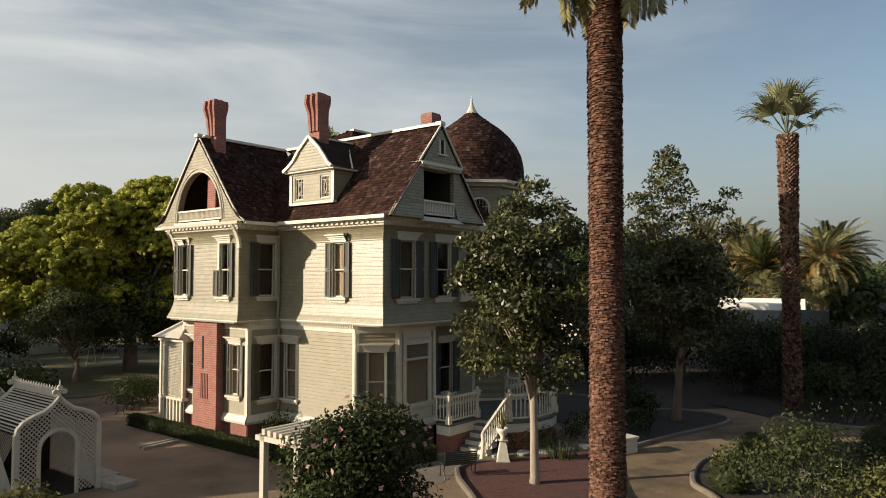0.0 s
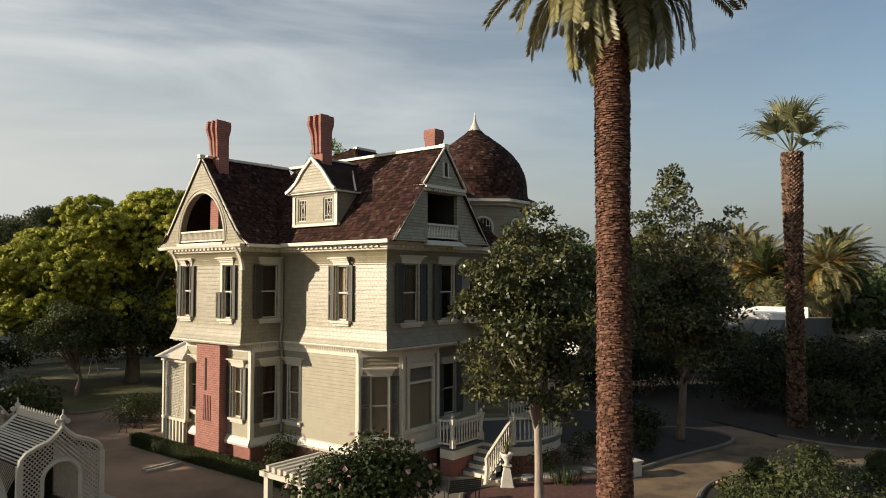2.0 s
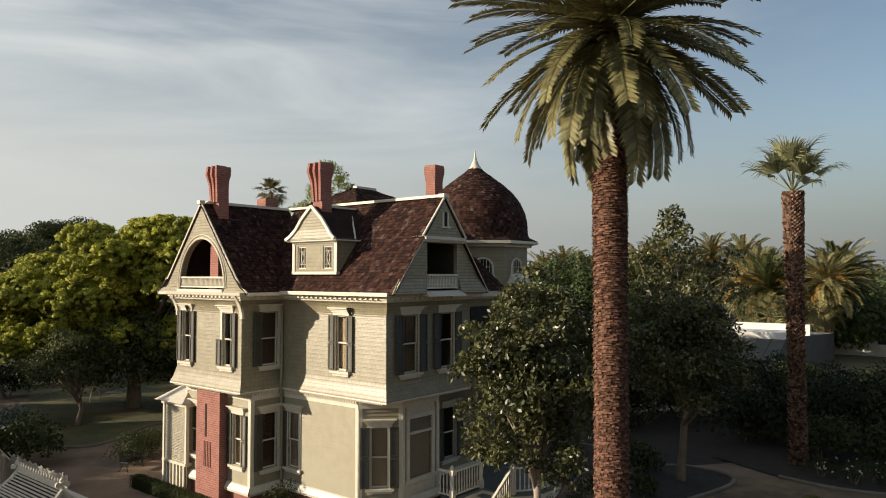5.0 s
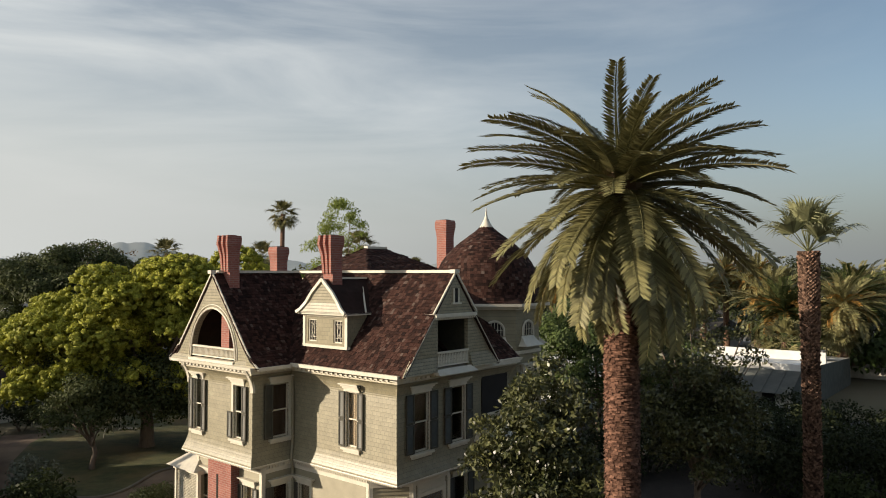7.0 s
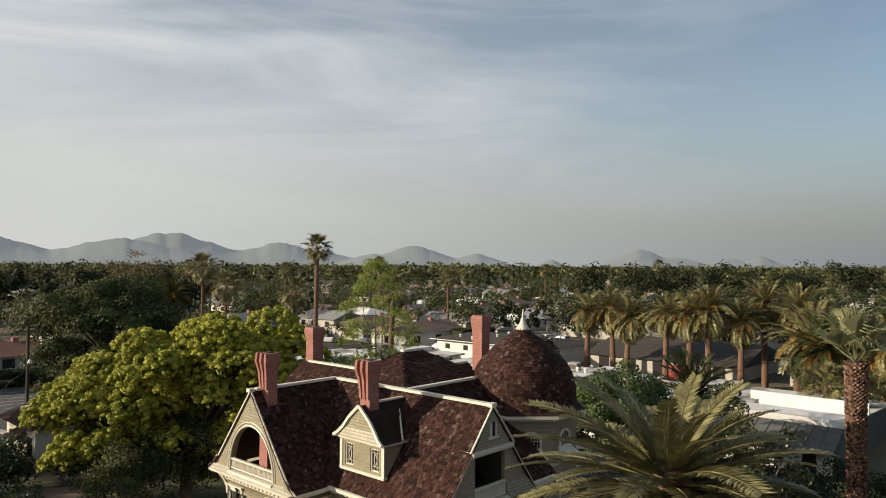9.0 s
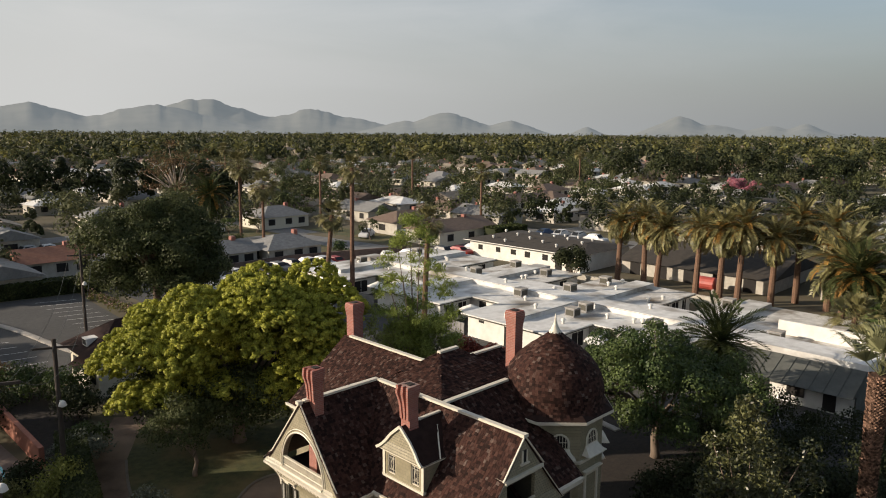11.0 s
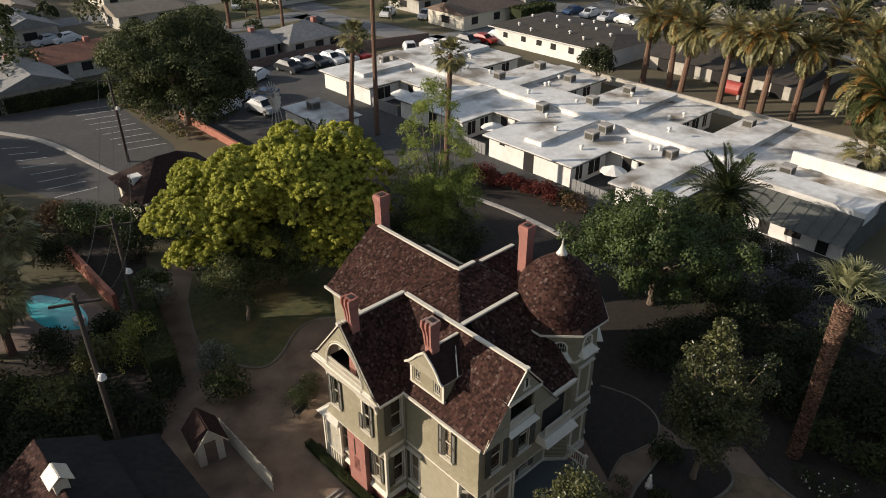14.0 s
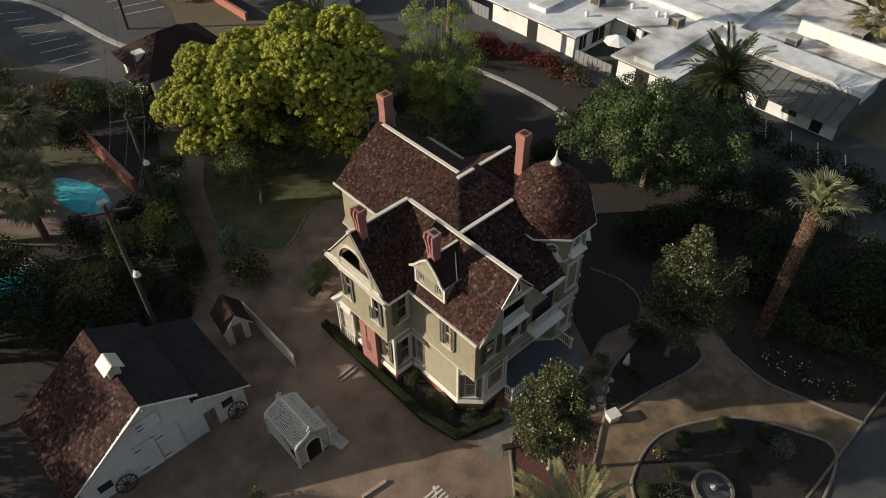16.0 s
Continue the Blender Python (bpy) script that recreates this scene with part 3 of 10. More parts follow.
def wall_core(mesh, m, length, z0, z1, openings, thick=0.18):
    us = sorted({0.0, length, *[o[0] for o in openings], *[o[2] for o in openings]})
    for a, b in zip(us, us[1:]):
        cuts = sorted((o[1], o[3]) for o in openings if in_rect(a + 1e-4, b - 1e-4, o))
        z = z0
        for lo, hi in cuts:
            if lo > z:
                mesh.box(a, 0, z, b, thick, lo, m)
            z = hi
        if z < z1:
            mesh.box(a, 0, z, b, thick, z1, m)


def siding(mesh, m, length, z0, z1, openings, pitch=0.115, proud=0.026, gap=0.010):
    """Overlapping boards, thick edge down, cut at the openings."""
    z = z0
    while z < z1 - 0.01:
        t = min(z + pitch, z1)
        spans, a = [], 0.0
        for o in sorted(o for o in openings if o[1] < t and o[3] > z):
            if o[0] > a:
                spans.append((a, o[0]))
            a = max(a, o[2])
        if a < length:
            spans.append((a, length))
        for a, b in spans:
            p = [(a, 0, z + gap), (b, 0, z + gap), (b, -proud, z + gap), (a, -proud, z + gap), (a, 0, t), (b, 0, t), (b, -0.003, t), (a, -0.003, t)]
            mesh.add([m @ Vector(q) for q in p], [(0, 1, 2, 3), (3, 2, 6, 7), (0, 3, 7, 4), (1, 5, 6, 2), (4, 7, 6, 5)])
        z = t


def moulding(mesh, m, length, profile, left=0.0, right=0.0):
    """A profile (outward offset, z) run along a wall; left and right: +1 mitred round an outer corner, -1 in an inner one."""
    n = len(profile)
    p = [m @ Vector((-left * o, -o, z)) for o, z in profile] + [m @ Vector((length + right * o, -o, z)) for o, z in profile]
    f = [(i, n + i, n + i + 1, i + 1) for i in range(n - 1)]
    mesh.add(p, f)
    mesh.add([m @ Vector((0, 0.02, z)) for o, z in (profile[0], profile[-1])] + [p[0], p[n - 1]] +
             [m @ Vector((length, 0.02, z)) for o, z in (profile[0], profile[-1])] + [p[n], p[2 * n - 1]], [(0, 4, 6, 2), (1, 3, 7, 5), (0, 2, 3, 1), (4, 5, 7, 6)])


def dentils(mesh, m, length, z, out, step=0.13, w=0.06, h=0.07, d=0.06):
    k = int(length / step)
    for i in range(k):
        u = (i + 0.5) * length / k
        mesh.box(u - w / 2, -out - d, z, u + w / 2, -out + 0.01, z + h, m)


def window(parent, m, u, z, w, h, shutters="", curtain=None, hood=True, lattice=False, deep=0.1):
    """A sash window with hood, sill and shutters; u, z: its lower left corner in the wall's frame."""
    mm = m @ Matrix.Translation((u, 0, z))
    f = Mesh()
    c = 0.10
    f.box(-c, -0.05, -0.02, 0, deep, h + 0.02, mm).box(w, -0.05, -0.02, w + c, deep, h + 0.02, mm)
    f.box(-c, -0.052, h, w + c, deep, h + c * 0.9, mm)
    win = part("window", f, TRIM, parent)
    s = Mesh()
    s.box(-c - 0.06, -0.13, -0.09, w + c + 0.06, deep, -0.015, mm).box(-c, -0.07, -0.17, w + c, 0.0, -0.09, mm)
    part("sill", s, TRIM, win)
    if hood:
        hd = Mesh()
        for k, (o, z0, z1) in enumerate(((0.06, 0.09, 0.15), (0.10, 0.15, 0.21), (0.16, 0.21, 0.25))):
            hd.box(-c - o + 0.02, -o - 0.02, h + z0, w + c + o - 0.02, 0.0, h + z1, mm)
        part("hood", hd, TRIM, win)
    sash = Mesh()
    t = 0.045
    for k, (z0, z1, y) in enumerate(((0, h * 0.5 + t / 2, 0.055), (h * 0.5 - t / 2, h, 0.03))):
        sash.box(0, y, z0, t, y + 0.03, z1, mm).box(w - t, y, z0, w, y + 0.03, z1, mm)
        sash.box(t, y, z0, w - t, y + 0.03, z0 + t, mm).box(t, y, z1 - t, w - t, y + 0.03, z1, mm)
    if lattice:
        for k in range(1, 5):
            sash.box(w * k / 5 - 0.01, 0.032, h * 0.52, w * k / 5 + 0.01, 0.05, h - t, mm)
        for k in range(1, 4):
            sash.box(t, 0.033, h * 0.52 + k * h * 0.11, w - t, 0.049, h * 0.52 + k * h * 0.11 + 0.02, mm)
    part("sash", sash, TRIM, win)
    g = Mesh()
    g.box(t, 0.066, t, w - t, 0.072, h * 0.5, mm).box(t, 0.041, h * 0.5, w - t, 0.047, h - t, mm)
    pane = part("pane", g, GLASS, win)
    pane.visible_shadow = False
    cu = Mesh()
    if curtain is not None:
        n = 10
        for k in range(n):
            a, b = w * k / n, w * (k + 1) / n
            cu.box(a, 0.13 + 0.012 * (k % 2), 0, b, 0.14 + 0.012 * (k % 2), h, mm)
        part("blind", cu, curtain, win)
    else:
        # no blind here: a near-black panel stands in for the unlit room
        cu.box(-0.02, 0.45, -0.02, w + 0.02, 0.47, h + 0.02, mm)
        part("blind", cu, UNLIT_BLACK, win, "near-black panel for the unlit room behind the glass")
    for side in shutters:
        sh = Mesh()
        sw = w * 0.5
        x0 = -0.03 - sw if side in "ld" else w + 0.03
        hinge = 0.0
        for z0, z1 in ((0.0, h * 0.49), (h * 0.51, h))[:1 if side == "d" else 2]:
            fr = 0.05
            sh.box(x0, -0.095, z0, x0 + fr, -0.055, z1, mm).box(x0 + sw - fr, -0.095, z0, x0 + sw, -0.055, z1, mm)
            sh.box(x0 + fr, -0.095, z0, x0 + sw - fr, -0.055, z0 + fr, mm).box(x0 + fr, -0.095, z1 - fr, x0 + sw - fr, -0.055, z1, mm)
            k = int((z1 - z0 - 2 * fr) / 0.06)
            for i in range(k):
                zz = z0 + fr + (i + 0.15) * (z1 - z0 - 2 * fr) / k
                sh.add([mm @ Vector(q) for q in ((x0 + fr, -0.088, zz), (x0 + sw - fr, -0.088, zz), (x0 + sw - fr, -0.062, zz + 0.05), (x0 + fr, -0.062, zz + 0.05))], [(0, 1, 2, 3)])
        sh.box(x0 + 0.02, -0.062, 0.02, x0 + sw - 0.02, -0.056, h * (0.47 if side == "d" else 1) - 0.02, mm)
        part("shutter", sh, SHUTTER, win, "dark green louvred shutter")
    return win


def rail(parent, a, b, z, h=0.8, step=0.13, name="balustrade", post=True):
    """A turned balustrade between two plan points."""
    a, b = Vector((*a, z)), Vector((*b, z))
    up = Vector((0, 0, 1))
    whole = part(name, Mesh().beam(a + up * h, b + up * h, 0.09, 0.06), TRIM, parent)
    part("bottom_rail", Mesh().beam(a + up * 0.1, b + up * 0.1, 0.06, 0.05), TRIM, whole)
    n = max(2, int((b - a).length / step))
    for i in range(n):
        p = a.lerp(b, (i + 0.5) / n)
        ms = Mesh()
        ms.lathe([(0.018, z + 0.1), (0.03, z + 0.2), (0.017, z + 0.3), (0.026, z + h * 0.55), (0.017, z + h)], 6, (p.x, p.y))
        part("baluster", ms, TRIM, whole)
    return whole


def newel(parent, x, y, z, h, r=0.075):
    ms = Mesh().box(x - r, y - r, z, x + r, y + r, z + h * 0.3)
    ms.lathe([(r * 0.75, z + h * 0.3), (r, z + h * 0.36), (r * 0.6, z + h * 0.45), (r * 0.95, z + h * 0.7), (r * 0.7, z + h * 0.85)], 10, (x, y))
    ms.box(x - r, y - r, z + h * 0.85, x + r, y + r, z + h).box(x - r * 1.3, y - r * 1.3, z + h, x + r * 1.3, y + r * 1.3, z + h + 0.04)
    ms.lathe([(r * 0.5, z + h + 0.04), (r * 0.9, z + h + 0.1), (r * 0.3, z + h + 0.17)], 10, (x, y))
    return part("newel_post", ms, TRIM, parent)


# -- ground-floor walls
F1 = [  # corner, turn, length, openings (u0, z0, u1, z1)
    ("west", -0.90, 9.0, -90, 3.8, [(0.25, 1.95, 0.75, 3.62), (2.86, 1.95, 3.36, 3.62)]),
    ("notch", -0.90, 5.2, 0, 1.25, [(0.44, 1.83, 1.05, 3.66)]),
    ("side", 0.35, 5.2, -90, 3.70, [(0.36, 1.83, 0.93, 3.66)]),
    ("chamfer", 0.35, 1.50, -44.4, 1.330, [(0.36, 1.70, 0.92, 3.55)]),
    ("bay", 1.30, 0.57, 0, 1.75, [(0.30, 1.85, 1.40, 3.72)]),
    ("bay_return", 3.05, 0.57, 47.5, 1.30, [(0.35, 1.55, 0.95, 3.45)]),
    ("porch", 3.93, 1.53, 0, 2.6, [(0.55, 1.75, 1.25, 3.55)]),
]
for i, (nm, x, y, turn, length, op) in enumerate(F1):
    m = wall_frame(x, y, turn)
    core, boards, water, base, band, dent = Mesh(), Mesh(), Mesh(), Mesh(), Mesh(), Mesh()
    wall_core(core, m, length, Z_F1 - 0.05, Z_F2, op)
    siding(boards, m, length, Z_F1 + 0.05, Z_BAND, op)
    base.box(0, 0.03, GZ - 0.3, length, 0.25, Z_F1 - 0.1, m)
    lft = -1 if nm in ("side",) else (0.45 if nm in ("chamfer", "bay", "bay_return", "porch") else 1)
    rgt = -1 if nm in ("notch",) else 0.45
    moulding(water, m, length, [(0.0, 1.05), (0.12, 1.07), (0.14, 1.15), (0.05, 1.32), (0.0, 1.36)], lft, rgt)
    band.box(0, -0.03, Z_BAND, length, 0.0, Z_F2, m)
    dentils(dent, m, length, Z_BAND + 0.14, 0.03, 0.11, 0.055, 0.09, 0.05)
    w = 0.11
    wall1 = part("wall", core, SAGE, house)
    part("siding", boards, SAGE, wall1)
    if nm != "side":
        part("corner_board", Mesh().box(-0.03 if nm != "notch" else 0.0, -0.035, Z_F1, w, 0.0, Z_BAND, m), TRIM, wall1)
    if nm != "notch":
        part("corner_board", Mesh().box(length - w, -0.035, Z_F1, length + 0.03, 0.0, Z_BAND, m), TRIM, wall1)
    part("water_table", water, TRIM, house)
    part("brick_base", base, BRICK_DARK, house)
    bnd = part("belt_course", band, TRIM, house)
    part("dentil_course", dent, TRIM, bnd, kind="stuff")

# -- first-floor walls with flared foot and coved head
F2 = [
    ("west", -1.25, 9.05, -90, 3.80, [(0.37, 5.22, 0.87, 6.98), (2.77, 5.22, 3.27, 6.98)]),
    ("notch", -1.25, 5.25, 0, 1.60, [(0.77, 5.22, 1.42, 7.0)]),
    ("side", 0.35, 5.25, -90, 4.90, [(2.72, 5.22, 3.24, 6.95)]),
    ("front", 0.35, 0.35, 0, 5.85, [(0.72, 5.20, 1.42, 7.0), (2.52, 5.20, 3.22, 7.0)]),
    ("back", 2.80, 14.2, -90, 4.7, []),
]
for nm, x, y, turn, length, op in F2:
    m = wall_frame(x, y, turn)
    core, rows, flare, cove, cornice, dent = Mesh(), Mesh(), Mesh(), Mesh(), Mesh(), Mesh()
    wall_core(core, m, length, Z_F2, Z_EAVE, op)
    siding(rows, m, length, 4.95, 7.1, op, 0.135, 0.022, 0.006)
    lft = -1 if nm == "side" else 1
    rgt = -1 if nm == "notch" else 1
    prof = [(0.17, 4.42), (0.16, 4.50), (0.10, 4.64), (0.05, 4.80), (0.012, 4.98)]
    moulding(flare, m, length, prof, lft, rgt)
    moulding(cove, m, length, [(0.012, 6.95), (0.03, 7.08), (0.08, 7.22), (0.15, 7.33), (0.24, 7.40)], lft, rgt)
    moulding(cornice, m, length, [(0.20, 7.40), (0.22, 7.47), (0.26, 7.47), (0.26, 7.54), (0.34, 7.56), (0.36, 7.65), (0.0, 7.66)], lft, rgt)
    dentils(dent, m, length, 7.47, 0.26, 0.22, 0.07, 0.06, 0.05)
    dentils(dent, m, length, 4.36, 0.10, 0.09, 0.045, 0.06, 0.05)
    drip = Mesh()
    moulding(drip, m, length, [(0.0, 4.40), (0.17, 4.40), (0.18, 4.43), (0.172, 4.45)], lft, rgt)
    part("drip_moulding", drip, TRIM, house)
    wall2 = part("wall", core, SHINGLE_WALL, house)
    part("shingle_coat", rows, SHINGLE_WALL, wall2, kind="stuff")
    part("flared_skirt", flare, SHINGLE_WALL, wall2)
    part("coved_head", cove, SHINGLE_WALL, wall2)
    cor = part("cornice", cornice, TRIM, house)
    part("dentil_course", dent, TRIM, cor, kind="stuff")
floors = Mesh().prism([(-0.85, 8.9), (-0.85, 5.3), (0.4, 5.3), (0.4, 1.6), (1.35, 0.65), (3.0, 0.65), (4, 1.6), (6, 1.6), (8, 4), (8, 8.9)], 1.1, 1.2)
floors.prism([(-1.2, 9.0), (-1.2, 5.3), (0.4, 5.3), (0.4, 0.4), (6, 0.4), (8, 4), (8, 13), (3, 13), (3, 9.5)], 4.39, 4.42)
floors.prism([(-1.2, 9.0), (-1.2, 5.35), (0.45, 5.35), (0.45, 0.45), (6, 0.45), (8, 4), (8, 13), (3, 13), (3, 9.5)], 7.45, 7.6)
# floors painted near-black as the unlit inside of the house
part("floors", floors, UNLIT_BLACK, house)
back = Mesh().box(9.6, 3, GZ - 0.2, 9.8, 14.2, Z_EAVE).box(2.8, 14.0, GZ - 0.2, 9.8, 14.2, Z_EAVE).box(2.8, 9.5, GZ - 0.2, 2.98, 14.2, Z_F2).box(-0.85, 8.95, GZ - 0.2, 2.9, 9.1, Z_F2).box(-1.2, 9.0, Z_F2, 2.9, 9.1, Z_EAVE)
part("rear_wall", back, SAGE, house)

# -- windows
W = {nm: (wall_frame(x, y, turn), op) for nm, x, y, turn, length, op in F1}
for nm, sh, cur in (("west", ("lr", "lr"), (None, CURTAIN)), ("notch", ("l",), (CURTAIN_BROWN,)), ("side", ("l",), (CURTAIN,)), ("chamfer", ("lr",), (CURTAIN,)), ("porch", ("lr",), (None,))):
    m, op = W[nm]
    for (u0, z0, u1, z1), s, c in zip(op, sh, cur):
        window(house, m, u0, z0, u1 - u0, z1 - z0, s, c)
W = {nm: (wall_frame(x, y, turn), op) for nm, x, y, turn, length, op in F2}
for nm, sh, cur in (("west", ("lr", "dr"), (None, None)), ("notch", ("l",), (CURTAIN_BROWN,)), ("side", ("lr",), (CURTAIN,)), ("front", ("lr", "lr"), (CURTAIN_BROWN, None))):
    m, op = W[nm]
    for (u0, z0, u1, z1), s, c in zip(op, sh, cur):
        window(house, m, u0, z0, u1 - u0, z1 - z0, s, c)

# picture window of the bay, with leaded upper light
m = wall_frame(1.30, 0.57, 0)
pf = Mesh()
pf.box(0.18, -0.06, 1.75, 0.30, 0.05, 3.95, m).box(1.40, -0.06, 1.75, 1.52, 0.05, 3.95, m).box(0.30, -0.06, 3.72, 1.40, 0.05, 3.84, m).box(0.30, -0.05, 3.23, 1.40, 0.05, 3.30, m)
pf.box(0.10, -0.10, 1.75, 1.60, 0.05, 1.86, m)
pic = part("window", pf, TRIM, house, "wide fixed window with a leaded upper light")
pane = part("pane", Mesh().box(0.30, 0.03, 1.86, 1.40, 0.036, 3.72, m), GLASS, pic)
pane.visible_shadow = False
part("blind", Mesh().box(0.30, 0.08, 1.86, 1.40, 0.09, 3.72, m), CURTAIN, pic, "drawn tan blind")
lead = Mesh()
for k in range(10):
    lead.box(0.36 + k * 0.11, 0.015, 3.30, 0.375 + k * 0.11, 0.028, 3.72, m)
for k in range(3):
    lead.box(0.30, 0.014, 3.40 + k * 0.11, 1.40, 0.027, 3.412 + k * 0.11, m)
part("leaded_light", lead, LEAD, pic)
pan = Mesh().box(0.18, -0.032, 3.84, 1.52, -0.0, 4.12, m).box(0.12, -0.034, 1.36, 1.58, 0.0, 1.75, m).box(0.2, -0.05, 1.44, 1.50, -0.03, 1.68, m)
for k in range(12):
    pan.box(0.25 + k * 0.1, -0.05, 3.90, 0.31 + k * 0.1, -0.03, 3.93, m)
part("cream_panel", pan, CREAM_PANEL, house, "cream painted panel round the bay window")
# entrance door in the bay's return
m = wall_frame(3.05, 0.57, 47.5)
door = part("entrance_door", Mesh().box(0.35, 0.05, 1.30, 0.95, 0.10, 3.45, m).box(0.25, -0.05, 1.30, 0.35, 0.06, 3.55, m).box(0.95, -0.05, 1.30, 1.05, 0.06, 3.55, m).box(0.25, -0.052, 3.45, 1.05, 0.06, 3.56, m), CREAM_PANEL, house, "cream door with a tall glass light")
part("pane", Mesh().box(0.43, 0.03, 1.95, 0.87, 0.048, 3.38, m), UNLIT_BLACK, door)


# -- roof slopes
def shingles(mesh, o, u, v, ulen, vlen, rng, row=0.122, wide=(0.08, 0.17), lift=0.022, inside=None, keep=None):
    """Courses of split shingles over a slope; o: eave corner, u along the eave, v up the slope. Those that keep() picks are returned instead."""
    u, v = Vector(u).normalized(), Vector(v).normalized()
    nor = u.cross(v).normalized()
    o = Vector(o)
    taken = []
    k = 0
    z = -0.04
    while z < vlen:
        a = -0.02 - rng.uniform(0, 0.15)
        while a < ulen:
            w = rng.uniform(*wide)
            a0, a1 = max(a, 0), min(a + w - 0.012, ulen)
            if a1 - a0 > 0.04:
                c = o + u * ((a0 + a1) / 2) + v * (z + row / 2)
                if inside is None or inside(c):
                    b = z + rng.uniform(-0.014, 0.014)
                    t = min(b + row * 1.25, vlen + 0.02)
                    q = lift * rng.uniform(0.8, 1.5)
                    bot = [o + u * s + v * r for s, r in ((a0, b), (a1, b), (a1, t), (a0, t))]
                    top = [bot[0] + nor * q, bot[1] + nor * q, bot[2] + nor * 0.004, bot[3] + nor * 0.004]
                    if keep is not None and keep(c) and len(taken) < 300:
                        taken.append((bot, top))
                    else:
                        mesh.add(bot[:2] + top, [(2, 3, 4, 5), (0, 1, 3, 2), (1, 4, 3), (0, 2, 5)])
            a += w
        z += row
        k += 1
    return taken


rng = random.Random(5)
XR, ZR = 2.36, 10.68
roof = part("roof", Mesh().box(2.6, 3.9, 10.3, 6.8, 7.0, 10.6), ROOF_BASE, house, "steep brown wood-shingle roof")
shing = Mesh()
pieces = []


def slope(o, u, v, ulen, vlen, thick=0.05, inside=None, keep=None):
    o, u, v = Vector(o), Vector(u).normalized(), Vector(v).normalized()
    part("roof_slope", Mesh().plate([o, o + u * ulen, o + u * ulen + v * vlen, o + v * vlen], thick), ROOF_BASE, roof)
    pieces.extend(shingles(shing, o, u, v, ulen, vlen, rng, inside=inside, keep=keep))


def rise(run, height):
    return math.hypot(run, height)


H1 = ZR - Z_EAVE
# front wing: ridge along y
slope((0, 7.0, Z_EAVE), (0, -1, 0), (XR, 0, H1), 7.28, rise(XR, H1), inside=lambda c: c.y < 5.15 + c.x * 1.0, keep=lambda c: -0.3 < c.y < 2.3)
slope((2 * XR, -0.28, Z_EAVE), (0, 1, 0), (-XR, 0, H1), 7.28, rise(XR, H1))
# arched wing: ridge along x at y = 7.45
YR = 7.45
slope((-1.42, 5.05, Z_EAVE), (1, 0, 0), (0, YR - 5.05, ZR - Z_EAVE), 3.8, rise(YR - 5.05, H1))
slope((-1.44, YR - 2.66, 7.63), (1, 0, 0), (0, 0.56, 0.46), 1.5, 0.72, 0.06)
slope((2.4, YR + 2.66, 7.63), (-1, 0, 0), (0, -0.56, 0.46), 3.84, 0.72, 0.06)
slope((2.4, 9.85, Z_EAVE), (-1, 0, 0), (0, YR - 9.85, H1), 3.8, rise(YR - 9.85, H1))
# slope over the entrance, between the front wing and the tower
slope((3.0, 0.10, 7.58), (1, 0, 0), (0, 3.6, 3.05), 3.6, rise(3.6, 3.05), inside=lambda c: c.x > 2.4 + (c.z - 7.6) * 0.0)
# main ridge behind, and the rear wing
slope((2.4, 3.2, 7.9), (1, 0, 0), (0, 3.7, 2.75), 7.2, rise(3.7, 2.75))
slope((9.6, 10.6, 7.9), (-1, 0, 0), (0, -3.7, 2.75), 7.2, rise(3.7, 2.75))
W3X, W3Z = 6.0, 10.36
slope((2.50, 14.40, 7.66), (0, -1, 0), (W3X - 2.5, 0, W3Z - 7.66), 7.3, rise(W3X - 2.5, W3Z - 7.66))
slope((9.50, 7.1, 7.66), (0, 1, 0), (W3X - 9.5, 0, W3Z - 7.66), 7.3, rise(W3X - 9.5, W3Z - 7.66))
# low hipped lantern on the middle
hip = Mesh()
B0, B1, B2, B3 = (XR, 7.25, 10.66), (XR, 3.72, 10.66), (7.0, 3.72, 10.66), (7.0, 7.25, 10.66)
T0, T1 = (4.5, 6.0, 11.66), (5.6, 6.0, 11.66)
hip.add([B0, B1, B2, B3, T0, T1], [(1, 0, 4), (2, 1, 4, 5), (3, 2, 5), (0, 3, 5, 4), (0, 1, 2, 3)])
hip_ob = part("hip_roof", hip, ROOF_BASE, roof)


def tri_patch(a, b, c, d=None):
    """Shingles over a face whose eave is a-b and whose top is c (or c-d)."""
    a, b, c = Vector(a), Vector(b), Vector(c)
    top = [c, Vector(d)] if d else [c]
    u = (b - a).normalized()
    v = (c - a) - u * (c - a).dot(u)
    vl = v.length
    v.normalize()
    ul = (b - a).length
    cl = (c - a).dot(u)
    dl = ((Vector(d) - a).dot(u)) if d else cl

    def ok(p):
        s, r = (p - a).dot(u), (p - a).dot(v) / vl
        return cl * r - 0.05 <= s <= ul + (dl - ul) * r + 0.05
    shingles(shing, a, u, v, ul, vl, rng, inside=ok)


tri_patch(B0, B1, T0)
tri_patch(B1, B2, T0, T1)
tri_patch(B3, B0, T1, T0)
part("shingles", shing, ROOF_WOOD, roof, kind="stuff")

